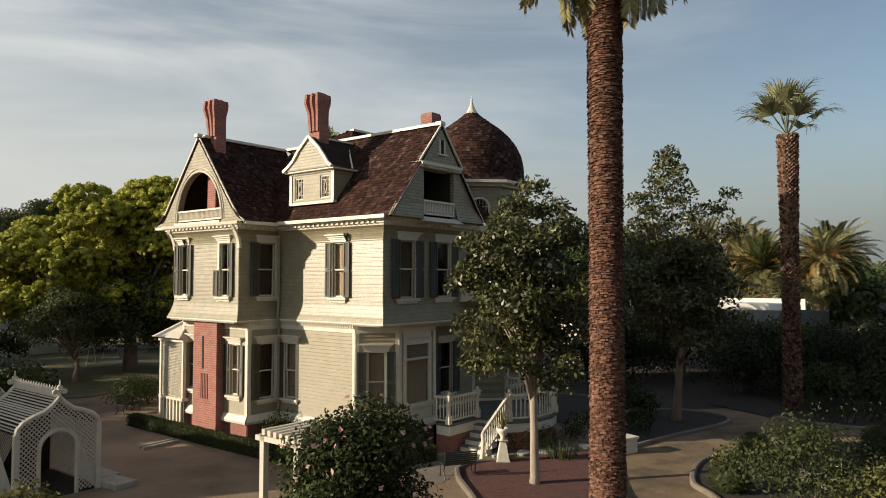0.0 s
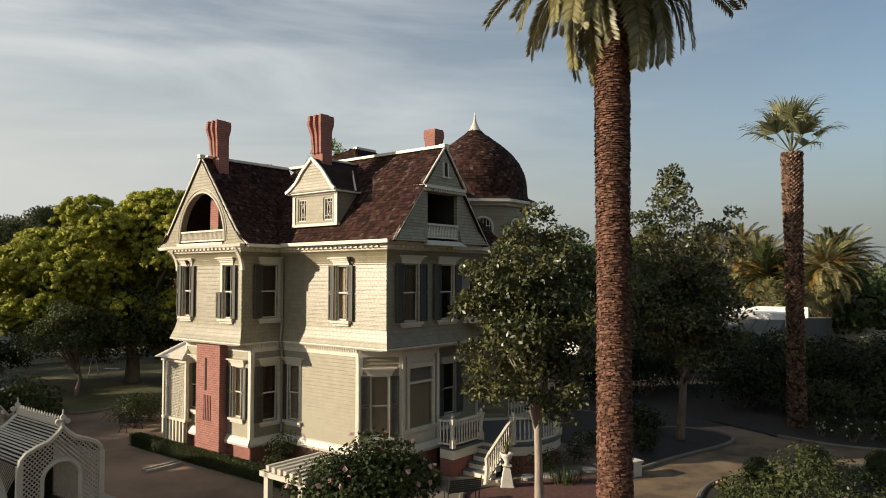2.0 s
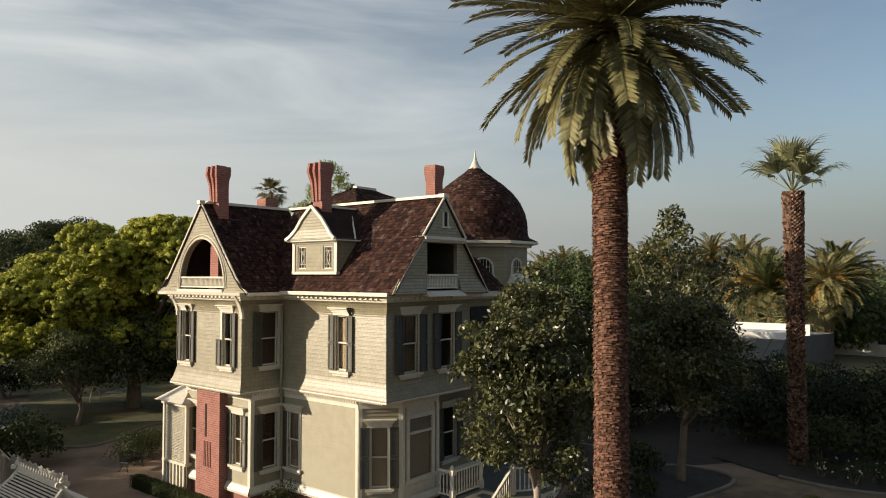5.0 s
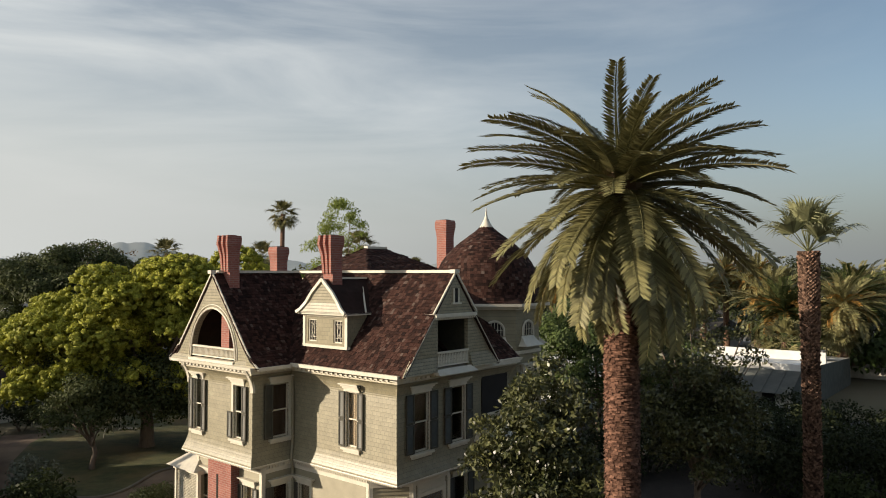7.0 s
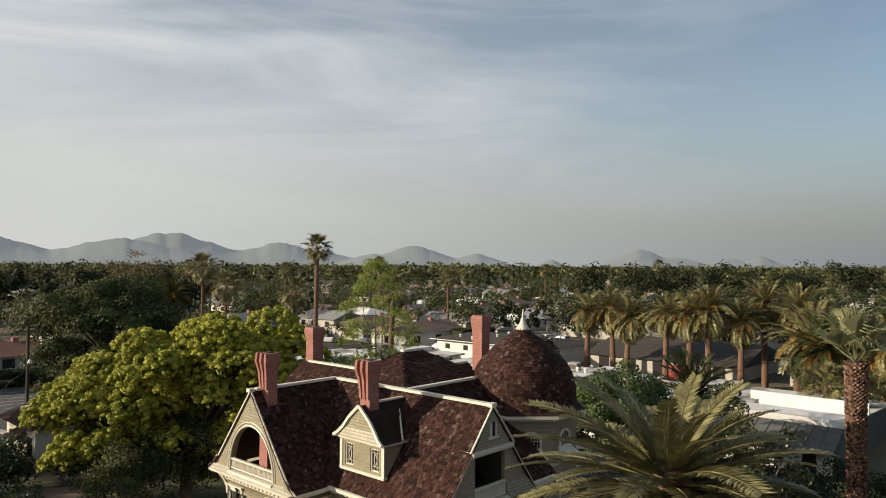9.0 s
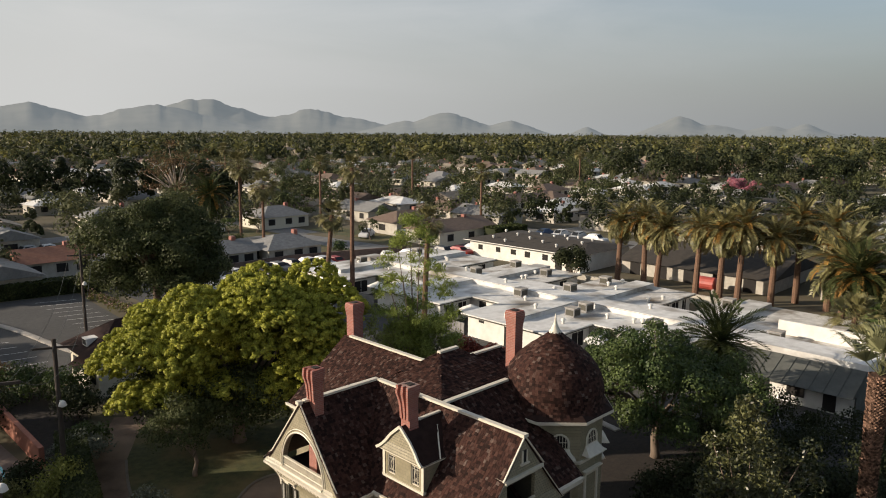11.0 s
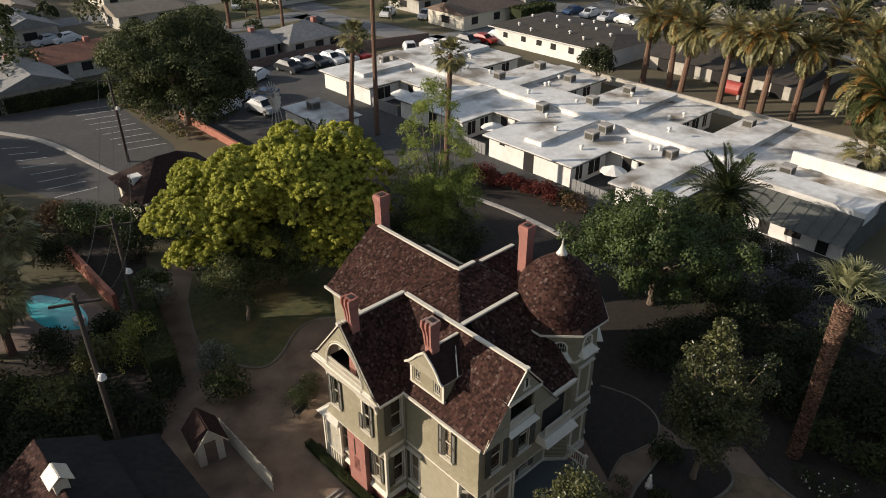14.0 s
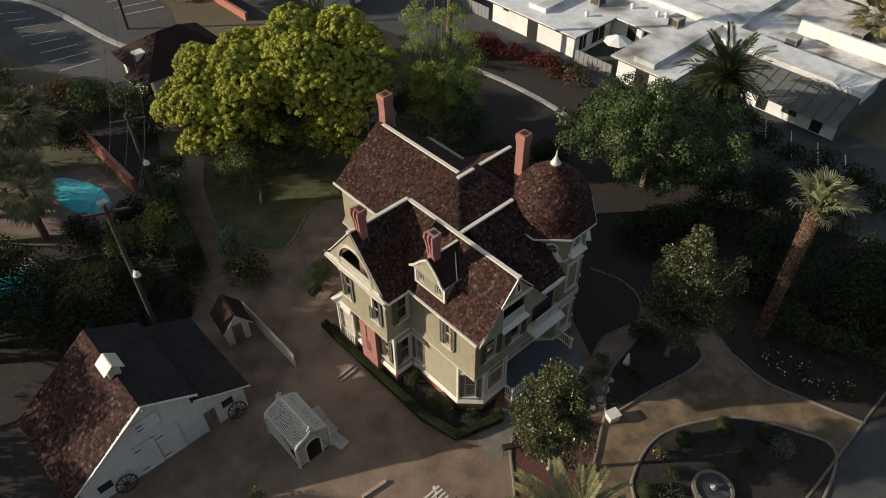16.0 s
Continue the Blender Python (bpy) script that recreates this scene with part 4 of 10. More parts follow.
# ridge caps and roof trim
for a, b in (((XR, -0.30, ZR + 0.05), (XR, 7.3, ZR + 0.05)), ((-1.2, YR, ZR + 0.05), (XR, YR, ZR + 0.05)), ((XR, 3.72, 10.70), (6.2, 3.72, 10.70)),
             ((W3X, 13.9, W3Z + 0.05), (W3X, 7.4, W3Z + 0.05)), ((7.0, 6.95, 10.70), (9.5, 6.95, 10.70)), ((T0[0], T0[1], T0[2] + 0.04), (T1[0], T1[1], T1[2] + 0.04))):
    part("ridge_cap", Mesh().beam(a, b, 0.2, 0.09), TRIM, roof, "cream metal ridge capping")
part("ridge_end", Mesh().box(XR - 0.12, -0.34, ZR - 0.01, XR + 0.12, -0.14, ZR + 0.11), TRIM, roof)
part("ridge_end", Mesh().box(-1.5, YR - 0.1, ZR - 0.02, -1.3, YR + 0.1, ZR + 0.1), TRIM, roof)
for a, b in (((2.44, 14.45, 7.62), (2.44, 9.7, 7.62)), ((3.1, 0.04, 7.54), (6.4, 0.04, 7.54)), ((-0.06, -0.1, 7.64), (-0.06, 4.8, 7.64)), ((-1.4, 4.77, 7.60), (0.0, 4.77, 7.60))):
    part("gutter", Mesh().beam(a, b, 0.1, 0.11), TRIM, roof, "cream painted gutter")

# -- front gable: recessed balcony below a jutting pediment
gab = Mesh()
OX0, OX1, OZ0, OZ1 = 1.62, 3.12, 7.72, 9.22


def gable_x(z):
    return (z - Z_EAVE) / H1 * XR


GY = -0.17
for poly in ([(0.03, 7.66), (OX0, 7.66), (OX0, 9.40), (gable_x(9.4), 9.40)], [(OX1, 7.66), (2 * XR - 0.03, 7.66), (2 * XR - gable_x(9.4), 9.40), (OX1, 9.40)],
             [(OX0, 9.22), (OX1, 9.22), (OX1, 9.40), (OX0, 9.40)]):
    part("gable_wall", Mesh().plate([(x, GY, z) for x, z in poly], 0.14), SCALE_WALL, house, "fish-scale shingled gable")
PZ = 9.42
gab.plate([(gable_x(PZ), -0.26, PZ), (2 * XR - gable_x(PZ), -0.26, PZ), (XR, -0.26, ZR - 0.05)], 0.14)
gable = part("gable_pediment", gab, SCALE_WALL, house, "fish-scale shingled pediment")
# back and ceiling near-black: the recess shade is painted in
part("balcony_back", Mesh().box(OX0 - 0.06, 1.3, 7.7, OX1 + 0.06, 1.36, 9.25), UNLIT_BLACK, gable, "balcony back painted near-black for the recess shade")
part("balcony_ceiling", Mesh().box(OX0 - 0.06, GY + 0.145, 9.25, OX1 + 0.06, 1.36, 9.30), UNLIT_BLACK, gable)
# floor and cheeks borrow the dark shutter colour as recess shade
part("balcony_floor", Mesh().box(OX0 - 0.06, GY - 0.02, 7.62, OX1 + 0.06, 1.36, 7.7), SHUTTER, gable)
for x in (OX0 - 0.11, OX1 + 0.06):
    part("balcony_cheek", Mesh().box(x, GY + 0.145, 7.66, x + 0.05, 1.36, 9.3), SHUTTER, gable)
gt = Mesh()
gt.box(gable_x(PZ) - 0.03, -0.36, PZ - 0.10, 2 * XR - gable_x(PZ) + 0.03, 0.2, PZ + 0.0).box(gable_x(PZ) - 0.04, -0.28, PZ - 0.18, 2 * XR - gable_x(PZ) + 0.04, 0.2, PZ - 0.1)
for s in (0, 1):
    fx = (lambda x: x) if s == 0 else (lambda x: 2 * XR - x)
    gt.beam((fx(gable_x(PZ) - 0.1), -0.29, PZ), (fx(XR), -0.29, ZR + 0.04), 0.05, 0.05, (0, -1, 0))
    gt.beam((fx(0.02), -0.27, 7.68), (fx(gable_x(PZ)), -0.27, PZ - 0.05), 0.03, 0.03, (0, -1, 0))
    part("flared_skirt", Mesh().plate([(fx(-0.06), -0.29, 7.66), (fx(OX0 - 0.14), -0.29, 7.66), (fx(OX0 - 0.10), GY - 0.02, 8.10), (fx(gable_x(8.1) - 0.02), GY - 0.02, 8.10)][::1 if s == 0 else -1], 0.04), SCALE_WALL, gable)
gt.box(XR - 0.12, -0.30, 9.75, XR - 0.06, -0.25, 10.2).box(XR + 0.12, -0.30, 9.75, XR + 0.17, -0.25, 10.2).box(XR - 0.2, -0.34, 9.70, XR + 0.24, -0.25, 9.75)
dent = Mesh()
dentils(dent, wall_frame(gable_x(PZ), -0.28, 0), 2 * (XR - gable_x(PZ)), PZ - 0.17, 0.0, 0.11, 0.05, 0.06, 0.04)
part("dentil_course", dent, TRIM, gable, kind="stuff")
part("gable_trim", gt, TRIM, gable)
part("slot_window", Mesh().box(XR - 0.06, -0.275, 9.76, XR + 0.12, -0.262, 10.2), UNLIT_BLACK, gable)
rail(house, (OX0 - 0.02, -0.16), (OX1 + 0.02, -0.16), 7.72, 0.5, 0.075, "balcony_rail")
apron = Mesh()
apron.add([(OX0 - 0.1, 0.0, 7.74), (OX1 + 0.1, 0.0, 7.74), (OX1 + 0.12, -0.22, 7.72), (OX0 - 0.12, -0.22, 7.72), (OX0 - 0.1, 0.0, 7.66), (OX1 + 0.1, 0.0, 7.66)], [(0, 3, 2, 1), (3, 5, 2), (3, 4, 5), (0, 4, 3), (1, 2, 5)])
apron.add([(OX0 - 0.12, -0.22, 7.72), (OX1 + 0.12, -0.22, 7.72), (OX1 + 0.2, -0.44, 7.56), (OX0 - 0.2, -0.44, 7.56), (OX0 - 0.12, -0.05, 7.58), (OX1 + 0.12, -0.05, 7.58)], [(0, 3, 2, 1), (3, 4, 5, 2), (0, 4, 3), (1, 2, 5)])
part("balcony_apron", apron, TRIM, house, "flared apron below the small balcony")

# -- arched gable of the west wing
AX, AYC, AW, AZ0, AH = -1.36, 7.42, 1.36, 7.78, 1.70
arch = Mesh()
pts_in, pts_out = [], []
for k in range(33):
    a = math.pi * k / 32
    y, z = AYC + AW * math.cos(a), AZ0 + AH * math.sin(a)
    pts_in.append((y, z))
    dy, dz = math.cos(a), max(math.sin(a), 0) * 1.25 + 0.02
    best = 9.0
    hw = YR - 5.05
    for s in (1, -1):
        # rake: z = ZR - |y - YR| * H1 / hw
        den = dz + s * dy * H1 / hw
        if den > 1e-6:
            best = min(best, (ZR - 0.04 - AZ0 - s * (AYC - YR) * H1 / hw) / den)
    yy, zz = AYC + dy * best, AZ0 + dz * best
    pts_out.append((yy, zz))
n = len(pts_in)
fr = [(AX, y, z) for y, z in pts_in] + [(AX, y, z) for y, z in pts_out]
bk = [(AX + 0.22, y, z) for y, z in pts_in] + [(AX + 0.22, y, z) for y, z in pts_out]
arch.add(fr + bk, [(i, i + 1, n + i + 1, n + i) for i in range(n - 1)] + [(2 * n + i, i, i + 1, 2 * n + i + 1) [::-1] for i in range(n - 1)] + [(2 * n + i, 3 * n + i, 3 * n + i + 1, 2 * n + i + 1) for i in range(n - 1)])
# flared foot of the gable face
y0, y1 = 5.02, 9.88
arch.add([(AX, y0 + 0.02, AZ0 + 0.06), (AX, AYC - AW, AZ0), (AX - 0.12, AYC - AW, 7.62), (AX - 0.16, y0 - 0.05, 7.62), (AX + 0.1, y0 + 0.02, 7.62)], [(0, 3, 2, 1), (0, 4, 3)])
arch.add([(AX, y1 - 0.02, AZ0 + 0.06), (AX, AYC + AW, AZ0), (AX - 0.12, AYC + AW, 7.62), (AX - 0.16, y1 + 0.05, 7.62), (AX + 0.1, y1 - 0.02, 7.62)], [(0, 1, 2, 3), (0, 3, 4)])
arch_ob = part("arched_gable", arch, SCALE_WALL, house, "fish-scale gable with a round-arched balcony opening")
at = Mesh()
for s in (1, -1):
    at.beam((AX - 0.03, YR - s * 2.08, 8.10), (AX - 0.03, YR, ZR + 0.03), 0.05, 0.045, (-1, 0, 0))
ring = [Vector((AX - 0.02, y, z)) for y, z in pts_in]
at.tube(ring, [0.035] * len(ring), 6)
ring2 = [Vector((AX - 0.015, AYC + (y - AYC) * 1.08, AZ0 + (z - AZ0) * 1.07)) for y, z in pts_in]
at.tube(ring2, [0.02] * len(ring2), 6)
at.box(AX - 0.12, AYC - AW, 7.62, AX + 0.15, AYC + AW, 7.74)
at.box(AX - 0.2, 4.98, 7.54, -1.0, 9.92, 7.63)
part("gable_trim", at, TRIM, arch_ob)
# balcony back and floor carry the arch's shade as near-black colour
part("balcony_back", Mesh().plate([(0.3, YR - 1.9, 7.7), (0.3, YR + 1.9, 7.7), (0.3, YR, 10.25)], 0.05), UNLIT_BLACK, arch_ob, "balcony back behind the arch, its shade painted near-black")
part("balcony_floor", Mesh().box(AX + 0.1, 5.7, 7.6, 0.3, 9.2, 7.7), UNLIT_BLACK, arch_ob)
# bell-cast foot of the roof at both eaves
for s in (-1, 1):
    ye, yi = YR + s * 2.66, YR + s * 2.10
    part("flared_corner", Mesh().plate([(AX - 0.02, ye, 7.64), (AX - 0.02, YR + s * 2.36, 7.80), (AX - 0.01, yi, 8.06), (AX - 0.0, yi, 7.64)], 0.1), SCALE_WALL, arch_ob)
    part("flare_trim", Mesh().beam((AX - 0.05, ye + s * 0.03, 7.64), (AX - 0.05, YR + s * 2.36, 7.84), 0.05, 0.05, (-1, 0, 0)).beam((AX - 0.05, YR + s * 2.36, 7.84), (AX - 0.05, yi, 8.12), 0.05, 0.05, (-1, 0, 0)), TRIM, arch_ob)
rail(house, (AX + 0.04, AYC + AW), (AX + 0.04, AYC - AW), 7.72, 0.42, 0.075, "balcony_rail")
# carved brackets under the arched gable
for yy in (5.25, 9.05):
    br = Mesh()
    n = 9
    pr = [(-1.27 - 0.30 * (k / (n - 1)) ** 2.0 - 0.02, 6.80 + 0.75 * k / (n - 1)) for k in range(n)]
    vs = [(x + dx, yy + dy, z) for x, z in pr for dx, dy in ((0, -0.07), (0, 0.07), (0.09, 0.07), (0.09, -0.07))]
    fs = [(4 * k + j, 4 * k + 4 + j, 4 * k + 4 + (j + 1) % 4, 4 * k + (j + 1) % 4) for k in range(n - 1) for j in range(4)]
    br.add(vs, fs + [(0, 1, 2, 3), (4 * n - 1, 4 * n - 2, 4 * n - 3, 4 * n - 4)])
    part("eave_bracket", br, TRIM, house)

# -- dormer on the sunny slope
DX, DY0, DY1, DZ0, DZ1, DZA = 0.36, 2.55, 4.65, 8.30, 9.36, 10.48
DYC = (DY0 + DY1) / 2
m = wall_frame(DX, DY1, -90)
dw = Mesh()
dop = [(0.20, 8.42, 0.62, 9.16), (1.46, 8.42, 1.88, 9.16)]
wall_core(dw, m, DY1 - DY0, DZ0, DZ1, dop, 0.12)
dw.box(DX + 0.1, DY0, DZ0, 1.6, DY0 + 0.1, DZ1).box(DX + 0.1, DY1 - 0.1, DZ0, 1.6, DY1, DZ1)
dormer = part("dormer", dw, SHINGLE_WALL, house, "small gabled dormer with two leaded windows")
for u0, z0, u1, z1 in dop:
    df = Mesh()
    df.box(u0, 0.03, z0, u0 + 0.04, 0.07, z1, m).box(u1 - 0.04, 0.03, z0, u1, 0.07, z1, m).box(u0, 0.03, z0, u1, 0.07, z0 + 0.04, m).box(u0, 0.03, z1 - 0.04, u1, 0.07, z1, m)
    for a in (0.33, 0.67):
        df.box(u0 + (u1 - u0) * a - 0.006, 0.045, z0, u0 + (u1 - u0) * a + 0.006, 0.06, z1, m)
    for k in (1, 4):
        df.box(u0, 0.045, z0 + k * 0.148, u1, 0.06, z0 + k * 0.148 + 0.012, m)
    cu0, cz0 = (u0 + u1) / 2, (z0 + z1) / 2
    for sx in (-1, 1):
        for sz in (-1, 1):
            df.beam(m @ Vector((cu0 + sx * 0.07, 0.05, cz0)), m @ Vector((cu0, 0.05, cz0 + sz * 0.22)), 0.012, 0.012, (1, 0, 0))
    dwin = part("window", df, TRIM, dormer)
    part("pane", Mesh().box(u0, 0.07, z0, u1, 0.08, z1, m), UNLIT_BLACK, dwin)
dt = Mesh()
L = DY1 - DY0
dt.box(-0.05, -0.05, DZ0 - 0.06, L + 0.05, 0.1, DZ0 + 0.03, m).box(-0.04, -0.03, DZ0, 0.08, 0.0, DZ1, m).box(L - 0.08, -0.03, DZ0, L + 0.04, 0.0, DZ1, m)
dt.box(-0.14, -0.16, DZ1 - 0.04, L + 0.14, 0.12, DZ1 + 0.03, m).box(L + 0.0, 0.1, DZ1 - 0.04, L + 0.14, 1.2, DZ1 + 0.03, m)
dentils(dt, m, L, DZ1 - 0.11, 0.0, 0.1, 0.05, 0.06, 0.06)
# bell-cast pediment
prof = [(1.20, 9.38), (1.0, 9.50), (0.78, 9.72), (0.5, 10.05), (0.0, DZA)]
face = [Vector((DX - 0.12 - 0.1 * max(0, 9.72 - z), DYC - w, z)) for w, z in prof] + [Vector((DX - 0.12 - 0.1 * max(0, 9.72 - z), DYC + w, z)) for w, z in prof[::-1][1:]]
ped = Mesh()
nn = len(prof)
for k in range(nn - 1):
    (wa, za), (wb, zb) = prof[k], prof[k + 1]
    xa, xb = DX - 0.12 - 0.25 * max(0, 9.72 - za), DX - 0.12 - 0.25 * max(0, 9.72 - zb)
    ped.add([(xa, DYC - wa, za), (xa, DYC + wa, za), (xb, DYC + wb, zb), (xb, DYC - wb, zb)], [(0, 1, 2, 3)[::-1]])
part("pediment", ped, SCALE_WALL, dormer)
for s in (1, -1):
    for k in range(nn - 1):
        (wa, za), (wb, zb) = prof[k], prof[k + 1]
        dt.beam((DX - 0.15 - 0.25 * max(0, 9.72 - za), DYC + s * wa, za), (DX - 0.15 - 0.25 * max(0, 9.72 - zb), DYC + s * wb, zb), 0.1, 0.07, (-1, 0, 0))
part("dormer_trim", dt, TRIM, dormer)
for s in (1, -1):
    for k in range(nn - 1):
        (wa, za), (wb, zb) = prof[k], prof[k + 1]
        q = [(DX - 0.12, DYC + s * wa, za), (2.3, DYC + s * wa, za), (2.3, DYC + s * wb, zb), (DX - 0.12, DYC + s * wb, zb)]
        part("roof_panel", Mesh().plate(q if s < 0 else q[::-1], 0.06), ROOF_BASE, dormer)
part("ridge_cap", Mesh().beam((0.9, DYC, DZA + 0.03), (2.2, DYC, DZA + 0.03), 0.12, 0.06).beam((1.75, DYC - 0.3, 10.2), (1.05, DYC - 1.2, 9.4), 0.05, 0.04), TRIM, dormer)


# -- chimneys
def chimney(cx, cy, z0, z1, sx, sy, ribs, label):
    ms = Mesh()
    zt = z1 - 0.75
    prof = [(1.05, z0), (0.96, zt), (1.0, z1 - 0.5), (1.18, z1 - 0.3), (1.22, z1 - 0.12), (1.15, z1)] if ribs else [(1.0, z0), (1.0, zt), (1.10, z1 - 0.5), (1.22, z1 - 0.3), (1.22, z1 - 0.12), (1.10, z1)]
    for (ka, za), (kb, zb) in zip(prof, prof[1:]):
        p = [(cx + i * sx * k / 2, cy + j * sy * k / 2, z) for k, z in ((ka, za), (kb, zb)) for i, j in ((-1, -1), (1, -1), (1, 1), (-1, 1))]
        ms.add(p, [(0, 1, 5, 4), (1, 2, 6, 5), (2, 3, 7, 6), (3, 0, 4, 7), (4, 5, 6, 7)])
    ob = part("chimney", ms, BRICK, house, label)
    if ribs:
        for j in (-1, 0, 1):
            ms = Mesh()
            y = cy + j * sy * 0.41
            w = sy * 0.23
            for (ka, za), (kb, zb) in (((0.90, zt - 0.5), (0.96, zt - 0.25)), ((0.96, zt - 0.25), (1.10, zt + 0.12)), ((1.10, zt + 0.12), (1.50, z1 - 0.28)), ((1.50, z1 - 0.28), (1.36, z1 + 0.01))):
                xa, xb = cx - sx * ka / 2 - 0.08, cx - sx * kb / 2 - 0.08
                ya, yb = cy + (y - cy) * ka, cy + (y - cy) * kb
                p = [(xa, ya - w / 2, za), (cx, ya - w / 2, za), (cx, ya + w / 2, za), (xa, ya + w / 2, za), (xb, yb - w / 2, zb), (cx, yb - w / 2, zb), (cx, yb + w / 2, zb), (xb, yb + w / 2, zb)]
                ms.add(p, [(3, 2, 1, 0), (4, 5, 6, 7), (0, 1, 5, 4), (1, 2, 6, 5), (2, 3, 7, 6), (3, 0, 4, 7)])
            part("rib", ms, BRICK, ob)
    part("flue", Mesh().box(cx - sx * 0.3, cy - sy * 0.3, z1 - 0.03, cx + sx * 0.3, cy + sy * 0.3, z1 + 0.03), SOIL, ob)
    part("flashing", Mesh().box(cx - sx / 2 - 0.05, cy - sy / 2 - 0.05, z0, cx + sx / 2 + 0.05, cy + sy / 2 + 0.05, z0 + 0.06), LEAD, ob)


chimney(-0.78, 7.25, 7.7, 11.98, 0.40, 0.46, True, "ribbed red brick chimney with a flared head")
chimney(0.70, 3.62, 9.7, 11.92, 0.42, 0.46, True, "ribbed red brick chimney with a flared head")
chimney(8.45, 5.2, 9.0, 12.95, 0.52, 0.52, False, "tall plain red brick chimney")
chimney(6.62, 14.35, 7.0, 11.98, 0.62, 0.56, False, "broad red brick chimney at the rear gable")
# outside chimney breast on the west wall
cb = Mesh().box(-1.24, 6.45, GZ - 0.2, -0.85, 7.81, 4.40)
cb_ob = part("chimney_breast", cb, BRICK, house, "red brick chimney breast with a recessed panel")
# slot is not cut in: a dark strip imitates its shade
part("brick_slot", Mesh().box(-1.252, 7.19, 2.75, -1.236, 7.29, 3.85), SOIL, cb_ob, "narrow slot in the brickwork, its shade painted as a dark strip")
for k in range(5):
    part("brick_flute", Mesh().box(-1.262, 6.93 + 0.095 * k, 1.75, -1.238, 6.98 + 0.095 * k, 2.6), BRICK_DARK, cb_ob)

# downpipe in the inner corner
pipe = Mesh().tube([(0.22, 5.08, 7.5), (0.26, 5.12, 7.2), (0.26, 5.12, 4.9), (0.12, 5.0, 4.45), (0.25, 5.08, 4.05), (0.25, 5.08, GZ)], [0.045] * 6, 8)
part("downpipe", pipe, SAGE, house)
for yy, zz in ((1.83, 7.15), (8.28, 7.1)):
    part("wall_lamp", Mesh().lathe([(0.02, zz - 0.12), (0.09, zz + 0.06), (0.07, zz + 0.06)], 8, (0.22 if yy < 4 else -1.36, yy)).beam((0.22 if yy < 4 else -1.36, yy, zz - 0.1), (0.36 if yy < 4 else -1.24, yy, zz - 0.2), 0.03, 0.03), STEEL_DARK, house)

# -- octagonal tower with a bell-shaped dome
TX, TY = 8.13, 2.77
oct_t = radians(22.5)


def octagon(r):
    return [(TX + r * math.cos(oct_t + k * math.pi / 4), TY + r * math.sin(oct_t + k * math.pi / 4)) for k in range(8)]


tower = part("tower", Mesh().prism(octagon(2.1), Z_F1, Z_BAND), SHINGLE_WALL, house, "eight-sided sage-green corner tower")
for za, zb, r in ((Z_F2, 7.9, 2.15), (7.9, 9.4, 2.12)):
    part("tower_wall", Mesh().prism(octagon(r), za, zb), SHINGLE_WALL, tower)
tt = Mesh()
tt.prism(octagon(2.30), 9.30, 9.42).prism(octagon(2.56), 9.42, 9.53)
part("tower_cornice", tt, TRIM, tower)
for r, za, zb in ((2.22, Z_BAND, Z_F2 + 0.05), (2.22, 7.62, 7.74), (2.2, 1.1, 1.32)):
    part("tower_band", Mesh().prism(octagon(r), za, zb), TRIM, tower)
part("tower_base", Mesh().prism(octagon(2.08), GZ - 0.2, 1.1), BRICK_DARK, tower)
for k, (zz, hh, wd, lat) in enumerate(((1.75, 1.9, 0.75, True), (5.15, 1.85, 0.75, True))):
    for turn in (0, -45, 45):
        c = Matrix.Translation((TX, TY, 0)) @ Matrix.Rotation(radians(turn), 4, 'Z') @ Matrix.Translation((-wd / 2, -(2.15 if k else 2.1) * math.cos(math.pi / 8) - 0.02, 0))
        if turn == -45 and k == 0:
            continue
        window(tower, c, 0, zz, wd, hh, "", None, True, lat, 0.02)
